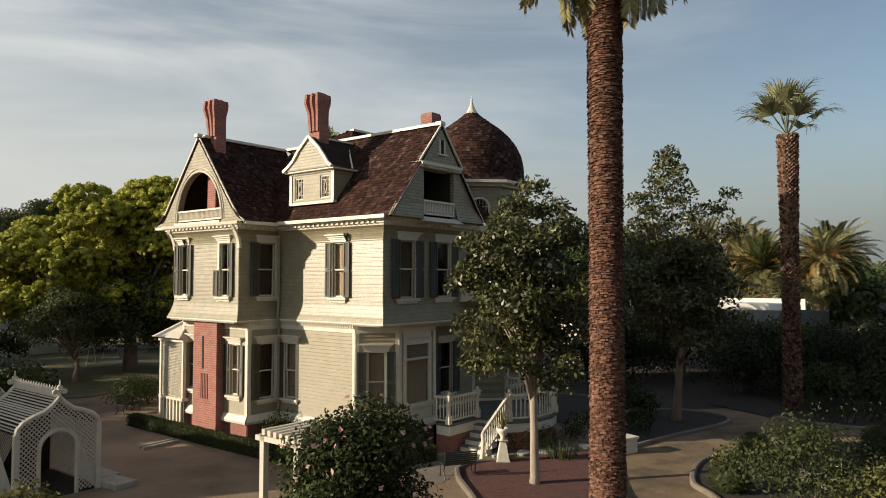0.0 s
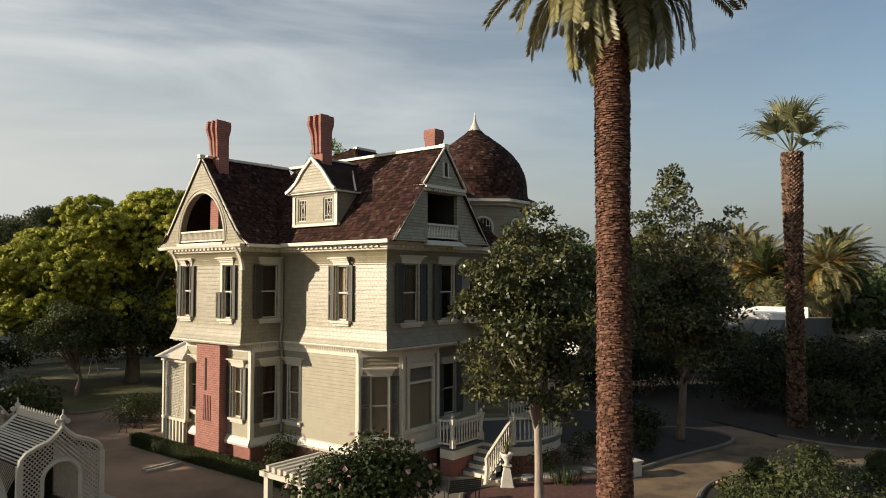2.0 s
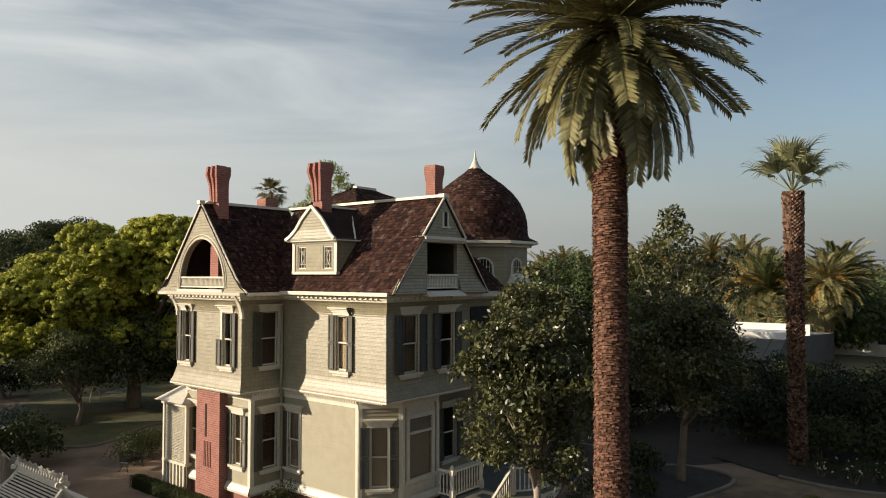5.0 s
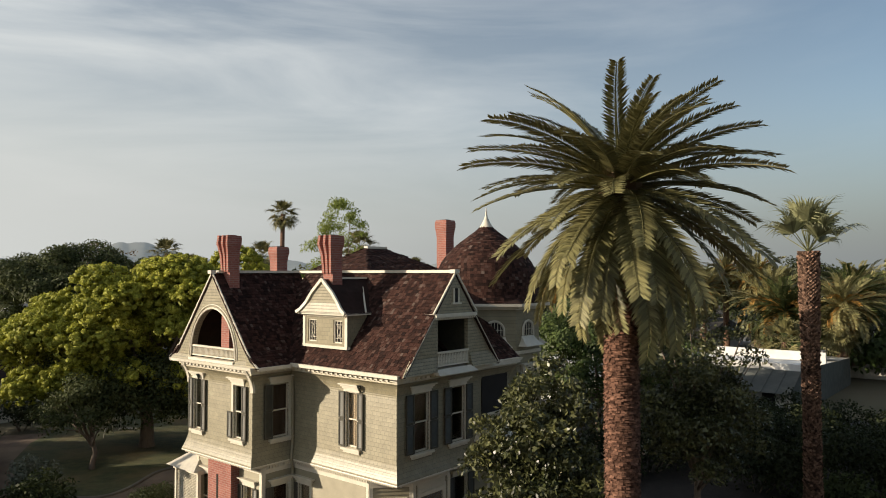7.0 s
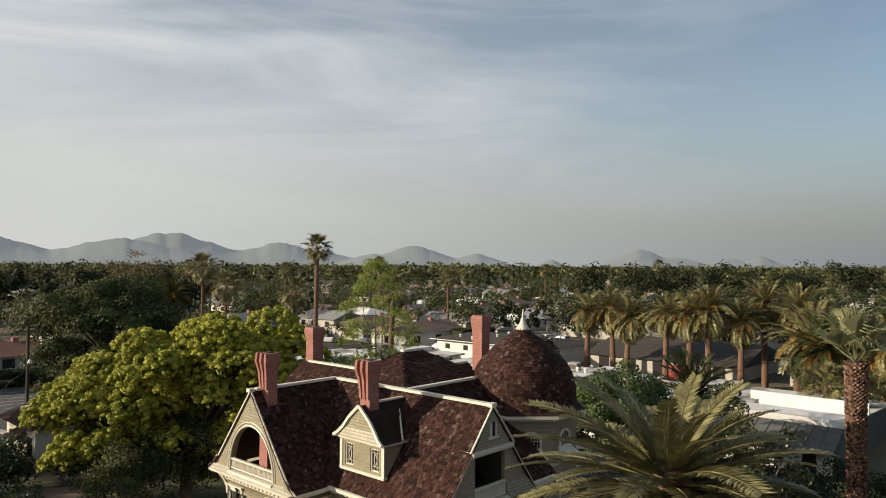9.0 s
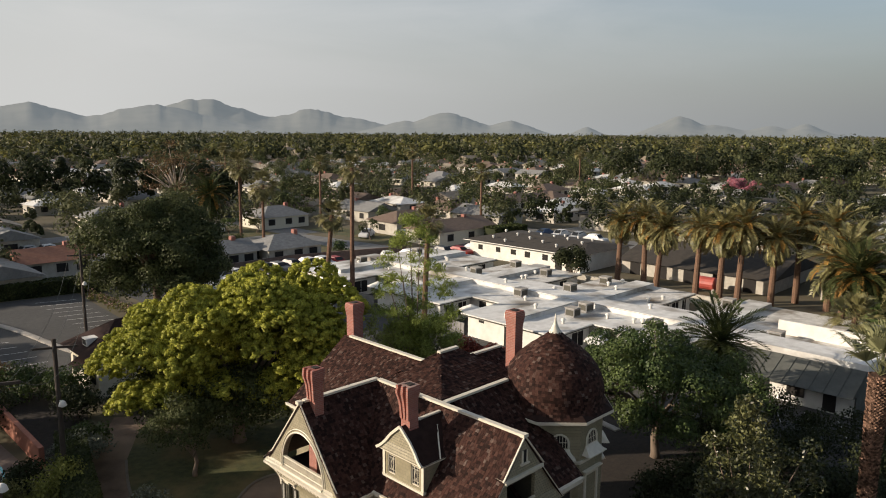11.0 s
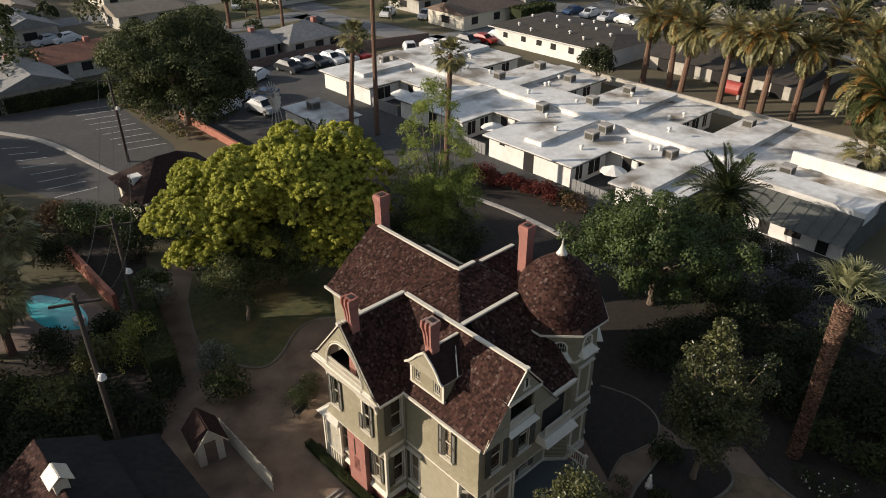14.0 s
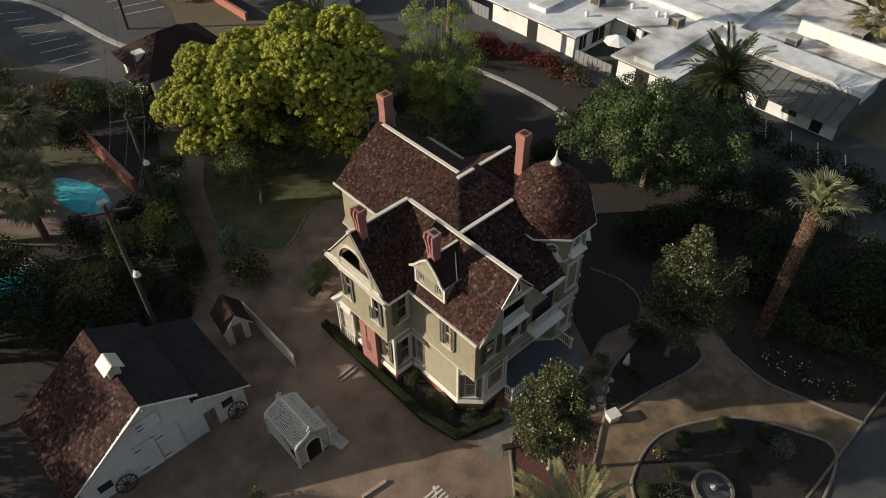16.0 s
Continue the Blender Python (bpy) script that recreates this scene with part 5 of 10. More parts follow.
for turn in (0, -45, 45):
    c = Matrix.Translation((TX, TY, 0)) @ Matrix.Rotation(radians(turn), 4, 'Z') @ Matrix.Translation((0, -2.12 * math.cos(math.pi / 8), 0))
    fr = Mesh()
    ring = [c @ Vector((0.36 * math.cos(math.pi * k / 12), -0.03, 8.5 + 0.36 * math.sin(math.pi * k / 12))) for k in range(13)]
    bars = Mesh()
    fr.tube([c @ Vector((0.36, -0.03, 8.3))] + ring + [c @ Vector((-0.36, -0.03, 8.3))], [0.045] * 15, 6)
    for k in range(1, 6):
        bars.beam(c @ Vector((-0.36 + 0.12 * k, -0.03, 8.3)), c @ Vector((-0.36 + 0.12 * k, -0.03, 8.5 + 0.36 * math.sin(math.acos((-0.36 + 0.12 * k) / 0.36)))), 0.018, 0.018, (0, 1, 0.01))
    bars.box(-0.36, -0.04, 8.52, 0.36, -0.02, 8.54, c)
    aw = part("arched_window", fr, TRIM, tower)
    part("leaded_light", bars, TRIM, aw)
    g = [c @ Vector((0.36 * math.cos(math.pi * k / 12), -0.01, 8.5 + 0.36 * math.sin(math.pi * k / 12))) for k in range(13)]
    part("pane", Mesh().add([c @ Vector((0.36, -0.01, 8.3))] + g + [c @ Vector((-0.36, -0.01, 8.3))], [tuple(range(15))]), UNLIT_BLACK, aw)
    sl = Mesh()
    n = 9
    for k in range(n - 1):
        a0, a1 = k / (n - 1), (k + 1) / (n - 1)
        o0, z0, o1, z1 = 0.03 + 0.34 * a0 ** 1.6, 8.28 - 0.36 * a0, 0.03 + 0.34 * a1 ** 1.6, 8.28 - 0.36 * a1
        w0, w1 = 0.42 + 0.2 * a0 ** 2, 0.42 + 0.2 * a1 ** 2
        if k == 0:
            ring_pts = [c @ Vector(q) for q in ((-w0, 0, z0), (-w0, -o0, z0), (w0, -o0, z0), (w0, 0, z0))]
        ring_pts += [c @ Vector(q) for q in ((-w1, 0, z1), (-w1, -o1, z1), (w1, -o1, z1), (w1, 0, z1))]
    sl.add(ring_pts, [(4 * k + j, 4 * k + 4 + j, 4 * k + 5 + j, 4 * k + 1 + j) for k in range(n - 1) for j in range(3)])
    part("flared_sill", sl, TRIM, aw)
    part("sill_board", Mesh().box(-0.62, -0.38, 7.90, 0.62, 0.0, 7.93, c), TRIM, aw)

dome_p = [(2.28, 9.57), (2.16, 9.68), (2.10, 9.9), (2.09, 10.3), (2.00, 10.7), (1.82, 11.1), (1.52, 11.5), (1.12, 11.86), (0.70, 12.17), (0.39, 12.40), (0.22, 12.57), (0.13, 12.68)]
dm = Mesh().lathe(dome_p, 32, (TX, TY), oct_t)
dome = part("dome", dm, ROOF_BASE, tower, "bell-shaped brown shingled dome")
sk = Mesh()
o1, o2 = octagon(2.54), octagon(2.12)
sk.add([(x, y, 9.54) for x, y in o1] + [(x, y, 9.74) for x, y in o2], [(i, (i + 1) % 8, 8 + (i + 1) % 8, 8 + i) for i in range(8)])
part("dome_skirt", sk, ROOF_BASE, dome)
ds = Mesh()
arc = [0.0]
for (ra, za), (rb, zb) in zip(dome_p, dome_p[1:]):
    arc.append(arc[-1] + math.hypot(rb - ra, zb - za))


def dome_at(s):
    for i in range(len(arc) - 1):
        if s <= arc[i + 1] or i == len(arc) - 2:
            k = (s - arc[i]) / (arc[i + 1] - arc[i])
            (ra, za), (rb, zb) = dome_p[i], dome_p[i + 1]
            return ra + (rb - ra) * k, za + (zb - za) * k


s = 0.0
while s < arc[-1] - 0.12:
    r0, z0 = dome_at(s)
    r1, z1 = dome_at(min(s + 0.15, arc[-1]))
    nrm = Vector((z1 - z0, 0, r0 - r1)).normalized()
    n = max(6, int(2 * math.pi * r0 / 0.135))
    a = rng.uniform(0, 1)
    for k in range(n):
        a0 = a + 2 * math.pi * k / n
        a1 = a0 + 2 * math.pi / n * rng.uniform(0.9, 0.97)
        q = 0.016 * rng.uniform(0.8, 1.6)
        p = []
        for ang, rr, zz, o in ((a0, r0, z0, 0.0), (a1, r0, z0, 0.0), (a0, r0, z0, q), (a1, r0, z0, q), (a1, r1, z1, 0.006), (a0, r1, z1, 0.006)):
            R, Z = rr + nrm.x * o + 0.004, zz + nrm.z * o
            p.append((TX + R * math.cos(ang), TY + R * math.sin(ang), Z))
        ds.add(p, [(2, 3, 4, 5), (0, 1, 3, 2), (1, 4, 3), (0, 2, 5)])
    s += 0.115
part("shingles", ds, ROOF_WOOD, dome, kind="stuff")
fin = Mesh().lathe([(0.34, 12.44), (0.30, 12.50), (0.17, 12.70), (0.08, 12.9), (0.035, 13.08), (0.05, 13.12), (0.03, 13.16), (0.012, 13.32)], 12, (TX, TY))
part("finial", fin, TRIM, tower, "white spun-metal finial", smooth=True)


# ---------------------------------------------------------------- yard surfaces
def sheet(name, pts, z, mat, label, category="ground", m=None, thick=0.0):
    ms = Mesh()
    if thick:
        ms.prism(pts, z - thick, z)
    else:
        ms.add([(x, y, z) for x, y in pts], [tuple(range(len(pts)))])
    return single(name, ms, mat, m, label, category, kind="structure")


def smooth_line(pts, n=5, closed=False):
    """Catmull-Rom through plan points."""
    out = []
    k = len(pts)
    for i in range(k if closed else k - 1):
        p = [Vector((*pts[j % k], 0)) if closed else Vector((*pts[min(max(j, 0), k - 1)], 0)) for j in (i - 1, i, i + 1, i + 2)]
        for s in range(n):
            t = s / n
            q = 0.5 * (2 * p[1] + (p[2] - p[0]) * t + (2 * p[0] - 5 * p[1] + 4 * p[2] - p[3]) * t * t + (3 * p[1] - p[0] - 3 * p[2] + p[3]) * t ** 3)
            out.append((q.x, q.y))
    if not closed:
        out.append(tuple(pts[-1]))
    return out


def kerb(pts, w=0.16, h=0.14, label="low grey concrete garden kerb", closed=False, mat=None):
    ms = Mesh()
    line = [Vector((x, y, 0)) for x, y in pts]
    if closed:
        line.append(line[0].copy())
    prof = [(-w / 2, 0), (-w / 2, h * 0.75), (-w * 0.25, h), (w * 0.25, h), (w / 2, h * 0.75), (w / 2, 0)]
    rows = []
    for i, p in enumerate(line):
        d = (line[min(i + 1, len(line) - 1)] - line[max(i - 1, 0)]).normalized()
        s = Vector((-d.y, d.x, 0))
        rows += [p + s * o + Vector((0, 0, GZ - 0.02 + z)) for o, z in prof]
    n = len(prof)
    ms.add(rows, [(i * n + j, i * n + j + 1, (i + 1) * n + j + 1, (i + 1) * n + j) for i in range(len(line) - 1) for j in range(n - 1)] + [tuple(range(n))[::-1], tuple(range((len(line) - 1) * n, len(line) * n))])
    return single("kerb", ms, mat or PAVING, None, label, "kerb", "garden kerbs", kind="structure")


lawn_edge = smooth_line([(-24.4, 38.7), (-22.5, 35.7), (-20.5, 33.3), (-18.5, 32.7), (-16.6, 32.6), (-15.8, 33.9), (-15.5, 37.0), (-13.8, 38.5), (-9.5, 39.0)])
sheet("lawn", lawn_edge + [(-6, 44), (-8, 52), (-20, 57), (-27, 50), (-26, 43)], GZ + 0.03, GRASS_BED, "leaf-strewn lawn under the trees", "lawn")
kerb(lawn_edge)
bed_a = smooth_line([(0.85, 9.0), (0.75, 14.0), (0.80, 17.2), (0.42, 19.6), (0.62, 20.8), (1.9, 21.5), (3.6, 22.2), (5.3, 22.6)])
sheet("mulch_bed", bed_a + [(4.9, 20.5), (4.45, 17.5), (4.3, 9.0)], GZ + 0.05, MULCH, "planting bed covered with red bark mulch", "flower bed")
kerb(bed_a[:-10])
kerb(smooth_line([(5.3, 22.6), (4.9, 20.5), (4.45, 17.5), (4.3, 9.0)]))
drive = [(5.3, 22.7), (7.85, 24.6), (9.6, 25.9), (10.6, 27.0), (11.0, 28.2), (12.9, 27.8), (14.3, 26.2), (16.2, 25.3), (19.2, 24.1), (17.3, 22.1), (13, 16), (9, 8), (4.35, 8.0), (4.45, 17.5)]
sheet("gravel_drive", drive, GZ + 0.008, SAND, "golden decomposed-granite garden drive", "path")
isl = smooth_line([(6.65, 19.1), (6.72, 17.9), (6.8, 15.5), (7.4, 12.0), (11.0, 11.5), (14.2, 16.5), (17.2, 21.9), (15.2, 23.2), (12.3, 23.55), (9.25, 22.5), (7.65, 21.2)], 6, True)
sheet("planting_island", isl, GZ + 0.06, SOIL, "dark planted garden island with low shrubs", "flower bed")
kerb(isl, closed=True)
bed_b = smooth_line([(5.5, 22.8), (7.85, 24.6), (10.5, 26.7), (11.0, 28.1), (9.8, 29.4), (8.0, 29.2), (6.8, 27.6), (5.6, 25.4)], 5, True)
sheet("shrub_bed", bed_b, GZ + 0.05, SOIL, "dark shrub bed under a tree", "flower bed")
kerb(bed_b, closed=True)
bed_c = smooth_line([(12.9, 27.9), (14.3, 26.3), (16.2, 25.4), (19.2, 24.2)])
# dark sheet for soil and litter plus the shade under the shrubs
sheet("leaf_litter", [(4.5, 34.5), (9.5, 29.5), (13.5, 30.5), (26.0, 26.5), (33.0, 40.0), (20.0, 47.0), (5.0, 46.0)], GZ + 0.005, SOIL, "dark soil and leaf litter, shrub shade included in the colour", "ground")
sheet("rose_bed", bed_c + [(27, 28), (24, 40), (14, 38), (11.5, 31)], GZ + 0.05, SOIL, "dark border of rose bushes", "flower bed")
kerb(bed_c)
loop = smooth_line([(4.5, 34.0), (6.5, 33.2), (7.6, 31.7), (7.4, 30.0), (6.2, 28.9), (5.3, 28.2), (4.6, 26.6)])
sheet("side_bed", loop + [(3.4, 29.5), (3.2, 32)], GZ + 0.04, SOIL, "dark bed beside the porch", "flower bed")
kerb(loop, 0.1, 0.1)
sheet("concrete_path", smooth_line([(0.6, 24.6), (-0.6, 22.2), (-1.5, 20.4), (-0.2, 19.0), (0.6, 20.9), (1.6, 22.2), (1.7, 23.6)], 5, True), GZ + 0.010, PAVING, "worn tan concrete path to the porch steps", "path")
sheet("street", [(-12.0, -18.0), (60.0, -18.0), (60.0, -14.15), (-12.0, -14.15)], GZ + 0.012, ASPHALT, "pale grey street", "road", HOUSE)
kerb([(HOUSE @ Vector((x, -14.1, 0))).to_2d() for x in (-10, 9.6, 16.0, 30, 60)], 0.14, 0.12, "dark stained street kerb", mat=PAVING)
# hedge bed along the sunny side of the house
sheet("house_bed", [(-1.05, 11.2), (-1.15, 2.4), (-0.5, 0.5), (1.5, 0.0), (2.4, 0.5), (0.6, 2.0), (0.5, 5.4), (-0.9, 5.5), (-0.9, 11.2)], GZ + 0.02, SOIL, "dark soil bed at the foot of the house", "flower bed", HOUSE)
stepstones = [(1.75, 21.9), (2.5, 22.25), (3.2, 22.45), (3.95, 22.7), (4.6, 23.1), (5.1, 23.7), (5.4, 24.4), (5.6, 25.1)]
for k, (x, y) in enumerate(stepstones):
    ms = Mesh().lathe([(0.24, GZ - 0.02), (0.26, GZ + 0.06), (0.24, GZ + 0.085)], 11, (0, 0))
    single("stepping_stone", ms, CONCRETE, Matrix.Translation((x, y, 0)) @ Matrix.Rotation(k * 1.3, 4, 'Z') @ Matrix.Diagonal((1.1, 0.85, 1, 1)), "round pale concrete stepping stone", "stepping stone", "stepping stones")

# ---------------------------------------------------------------- porch and steps
porch = thing("porch", HOUSE, "blue-grey painted porch with white balustrades and steps", "porch")
PZ0 = 1.25
deck_pts = [(3.3, 0.6), (2.5, 0.05), (2.48, -0.5), (4.05, -0.5), (4.05, -1.62), (4.45, -2.0), (5.0, -2.25), (5.7, -2.3), (6.4, -2.1), (7.0, -1.7), (7.45, -0.9), (7.6, 0.4), (6.2, 1.6), (4.1, 1.6)]
part("deck", Mesh().prism(deck_pts, PZ0 - 0.08, PZ0), PORCH_DECK, porch, "blue-grey painted boards")
part("fascia", Mesh().prism([(x * 0.995 + 0.02, y * 0.99) for x, y in deck_pts], PZ0 - 0.36, PZ0 - 0.08), TRIM, porch)
part("skirting", Mesh().prism([(x * 0.99 + 0.05, y * 0.96 + 0.02) for x, y in deck_pts], GZ - 0.1, PZ0 - 0.36), BRICK_DARK, porch)
for a, b in (((2.50, 0.1), (2.52, -0.44)), ((2.52, -0.44), (4.02, -0.46)), ((4.1, -1.66), (4.45, -1.96)), ((4.45, -1.96), (5.0, -2.2)), ((5.0, -2.2), (5.7, -2.25)), ((5.7, -2.25), (6.35, -2.05)), ((7.55, -0.35), (7.56, 1.0))):
    rail(porch, a, b, PZ0, 0.82, 0.13)
for x, y in ((2.52, -0.44), (4.02, -0.46), (4.1, -1.66), (6.35, -2.05), (7.55, -0.35)):
    newel(porch, x, y, PZ0, 0.85)
for k in range(5):
    part("step", Mesh().box(4.05 - 0.27 * (k + 1), -1.58, GZ - 0.05 if k == 4 else PZ0 - 0.18 * (k + 2), 4.05 - 0.27 * k, -0.52, PZ0 - 0.18 * (k + 1) - 0.03), TRIM, porch)
    part("tread", Mesh().box(4.05 - 0.27 * (k + 1) - 0.03, -1.60, PZ0 - 0.18 * (k + 1) - 0.03, 4.05 - 0.27 * k, -0.50, PZ0 - 0.18 * (k + 1)), PORCH_DECK, porch)
sr = part("stair_rail", Mesh().beam((4.1, -1.64, PZ0 + 0.84), (2.75, -1.64, PZ0 - 0.06), 0.09, 0.06), TRIM, porch)
part("bottom_rail", Mesh().beam((4.1, -1.64, PZ0 + 0.1), (2.75, -1.64, PZ0 - 0.78), 0.06, 0.06), TRIM, sr)
for k in range(11):
    x = 4.0 - 0.12 * k
    zb = PZ0 - (4.05 - x) / 0.27 * 0.18
    part("baluster", Mesh().lathe([(0.018, zb + 0.02), (0.03, zb + 0.2), (0.017, zb + 0.4), (0.017, zb + 0.8)], 6, (x, -1.64)), TRIM, sr)
part("scrolled_end", Mesh().tube([(2.75, -1.64, PZ0 - 0.08), (2.62, -1.66, PZ0 - 0.16), (2.60, -1.70, GZ + 0.5), (2.50, -1.72, GZ)], [0.05, 0.06, 0.055, 0.08], 8), TRIM, sr)
# small upper balcony over the entrance
bal = thing("entrance_balcony", HOUSE, "small white balcony with flared apron over the entrance", "balcony")
rail(bal, (4.35, -0.02), (6.15, -0.02), 5.38, 0.55, 0.085)
ap = Mesh()
ap.add([(4.25, 0.36, 5.40), (6.25, 0.36, 5.40), (6.3, -0.12, 5.38), (4.2, -0.12, 5.38), (6.4, -0.42, 5.06), (4.1, -0.42, 5.06), (4.1, 0.36, 5.02), (6.4, 0.36, 5.02)], [(0, 3, 2, 1), (3, 5, 4, 2), (5, 6, 7, 4), (0, 6, 5, 3), (1, 2, 4, 7)])
part("apron", ap, TRIM, bal)
# flat near-black panel stands in for the shaded recess
part("opening", Mesh().box(4.5, 0.30, 5.42, 6.0, 0.345, 7.2), UNLIT_BLACK, bal, "near-black panel for the shaded recess behind the balcony")
# lattice service porch at the west wing's far corner
lat = thing("lattice_porch", HOUSE @ Matrix.Translation((-0.04, -0.92, 0)) @ Matrix.Diagonal((1, 1, 1, 1)), "cream latticed service porch with a hipped roof", "porch")
ms = Mesh()
for k in range(6):
    ms.box(-1.12, 9.62 + k * 0.22, GZ, -1.06, 9.70 + k * 0.22, 1.5)
ms.box(-1.14, 9.5, 1.48, -0.3, 11.05, 1.58).box(-1.12, 9.5, 1.5, -1.0, 9.6, 3.6).box(-1.12, 10.95, 0.35, -1.0, 11.05, 3.6).box(-1.16, 9.45, 3.55, -0.3, 11.1, 3.70)
part("frame", ms, TRIM, lat)
part("panel", Mesh().box(-1.06, 9.55, 1.55, -1.02, 11.0, 3.58).box(-1.05, 9.55, 0.35, -1.01, 11.0, 1.5), SAGE, lat)
lt = Mesh()
for k in range(26):
    lt.box(-1.075, 9.6 + k * 0.054, 1.6, -1.06, 9.612 + k * 0.054, 3.55)
for k in range(36):
    lt.box(-1.08, 9.6, 1.62 + k * 0.054, -1.066, 10.95, 1.632 + k * 0.054)
part("lattice", lt, TRIM, lat)
hr = Mesh().add([(-1.35, 9.4, 3.70), (-1.35, 11.25, 3.70), (1.2, 11.25, 3.70), (1.2, 9.4, 3.70), (-0.3, 10.3, 4.42), (1.2, 10.3, 4.42)], [(0, 4, 1), (1, 4, 5, 2), (0, 3, 5, 4), (0, 1, 2, 3), (2, 5, 3)])
part("roof", hr, WHITE_WOOD, lat)
part("wall", Mesh().box(-0.95, 9.6, GZ, 1.2, 11.0, 3.7), SAGE, lat)

# ---------------------------------------------------------------- lattice garden house
gaz = thing("garden_house", HOUSE @ Matrix.Translation((-7.06, 5.88, 0)), "white latticework garden house with ogee roof and slatted sides", "garden house")
GW, GL = 0.98, 1.40
prof = [(GW, 2.02), (GW * 0.98, 2.16), (GW * 0.85, 2.30), (GW * 0.6, 2.42), (GW * 0.35, 2.50), (0.14, 2.66), (0.0, 2.84)]
fz = Mesh()
full = prof + [(-w, z) for w, z in prof[::-1][1:]]
for y in (-GL, GL):
    fz.tube([Vector((w, y, z)) for w, z in full], [0.065] * len(full), 6)
    for s in (1, -1):
        fz.box(s * GW - 0.065, y - 0.065, GZ, s * GW + 0.065, y + 0.065, 2.05)
    arc_p = [Vector((0.46, y, GZ))] + [Vector((0.46 * math.cos(math.pi * k / 14), y, 1.55 + 0.46 * math.sin(math.pi * k / 14))) for k in range(15)] + [Vector((-0.46, y, GZ))]
    fz.tube(arc_p, [0.055] * len(arc_p), 6)
part("frame", fz, WHITE_WOOD, gaz)


def ogee(w):
    w = abs(w)
    for (wa, za), (wb, zb) in zip(prof, prof[1:]):
        if wb <= w <= wa:
            return zb + (za - zb) * (w - wb) / (wa - wb)
    return prof[0][1]


lz = Mesh()
for y in (-GL, GL):
    for s in (1, -1):
        c0 = -3.6
        while c0 < 5.2:
            run = None
            last = None
            for k in range(61):
                w = -GW + 2 * GW * k / 60
                z = c0 + s * w
                inside_arch = abs(w) < 0.46 and z < 1.55 + math.sqrt(max(0, 0.46 ** 2 - w * w))
                ok = GZ + 0.05 < z < ogee(w) and not inside_arch
                if ok and run is None:
                    run = (w, z)
                if (not ok or k == 60) and run is not None:
                    if last and abs(last[0] - run[0]) > 0.05:
                        lz.beam((run[0], y + 0.012 * s, run[1]), (last[0], y + 0.012 * s, last[1]), 0.03, 0.012, (0, 1, 0))
                    run = None
                last = (w, z)
            c0 += 0.115
for s in (1, -1):
    k = 0
    yy = -GL
    while yy < GL - 0.05:
        lz.beam((s * GW, yy, GZ + 0.1), (s * GW, min(yy + 1.6, GL), GZ + 0.1 + min(1.6, GL - yy)), 0.012, 0.03, (1, 0, 0))
        lz.beam((s * GW + 0.012, yy + 0.05, 2.0), (s * GW + 0.012, min(yy + 1.6, GL), 2.0 - min(1.55, GL - yy - 0.05)), 0.012, 0.03, (1, 0, 0))
        yy += 0.11
part("lattice", lz, WHITE_WOOD, gaz)
for s in (1, -1):
    for (wa, za), (wb, zb) in zip(prof, prof[1:]):
        n = max(1, round(math.hypot(wb - wa, zb - za) / 0.085))
        for k in range(n):
            w, z = wa + (wb - wa) * (k + 0.5) / n, za + (zb - za) * (k + 0.5) / n
            part("slat", Mesh().beam((s * w, -GL, z + 0.03), (s * w, GL, z + 0.03), 0.055, 0.02), WHITE_WOOD, gaz)
rd = Mesh().beam((0, -GL, 2.88), (0, GL, 2.88), 0.05, 0.16)
for k in range(17):
    y = -GL + 0.1 + k * (2 * GL - 0.2) / 16
    rd.lathe([(0.02, 2.95), (0.035, 3.0), (0.006, 3.09)], 6, (0, y))
part("ridge_crest", rd, WHITE_WOOD, gaz)
for y in (-GL, GL):
    fn = Mesh().lathe([(0.05, 2.84), (0.03, 2.95), (0.075, 3.02), (0.03, 3.1), (0.012, 3.26)], 8, (0, y))
    for dx, dz in ((-0.11, 0.0), (0.11, 0.0), (0, 0.1)):
        fn.tube([(dx, y - 0.03, 2.96 + dz), (dx, y + 0.03, 2.96 + dz)], [0.07, 0.07], 9)
    part("finial", fn, WHITE_WOOD, gaz)
# floor in near-black, the inside shade put into its colour
part("floor", Mesh().box(-GW, -GL, GZ - 0.02, GW, GL, GZ + 0.05), UNLIT_BLACK, gaz)
und = Mesh()
for s in (1, -1):
    for (wa, za), (wb, zb) in zip(prof, prof[1:]):
        und.add([(s * wa, -GL, za - 0.01), (s * wa, GL, za - 0.01), (s * wb, GL, zb - 0.01), (s * wb, -GL, zb - 0.01)], [(0, 1, 2, 3)])
# end panel and roof sheet are additions that darken the inside
part("back_panel", Mesh().box(-GW + 0.07, GL - 0.12, GZ, GW - 0.07, GL - 0.08, 2.1), UNLIT_BLACK, gaz, "near-black panel added to darken the inside")
part("roof_lining", und, UNLIT_BLACK, gaz, "near-black sheet added under the slats as shade")
for k, (x, y, r) in enumerate(((-5.66, 4.35, 0.12), (-5.58, 5.4, 0.03), (-5.52, 6.45, -0.05))):
    single("stone_slab", Mesh().box(-0.32, -0.5, GZ - 0.02, 0.32, 0.5, GZ + 0.14), CONCRETE, HOUSE @ pose(x, y, 0, 0, 0, math.degrees(r)), "loose grey stone slab on the dirt", "stone slab", "stone slabs")

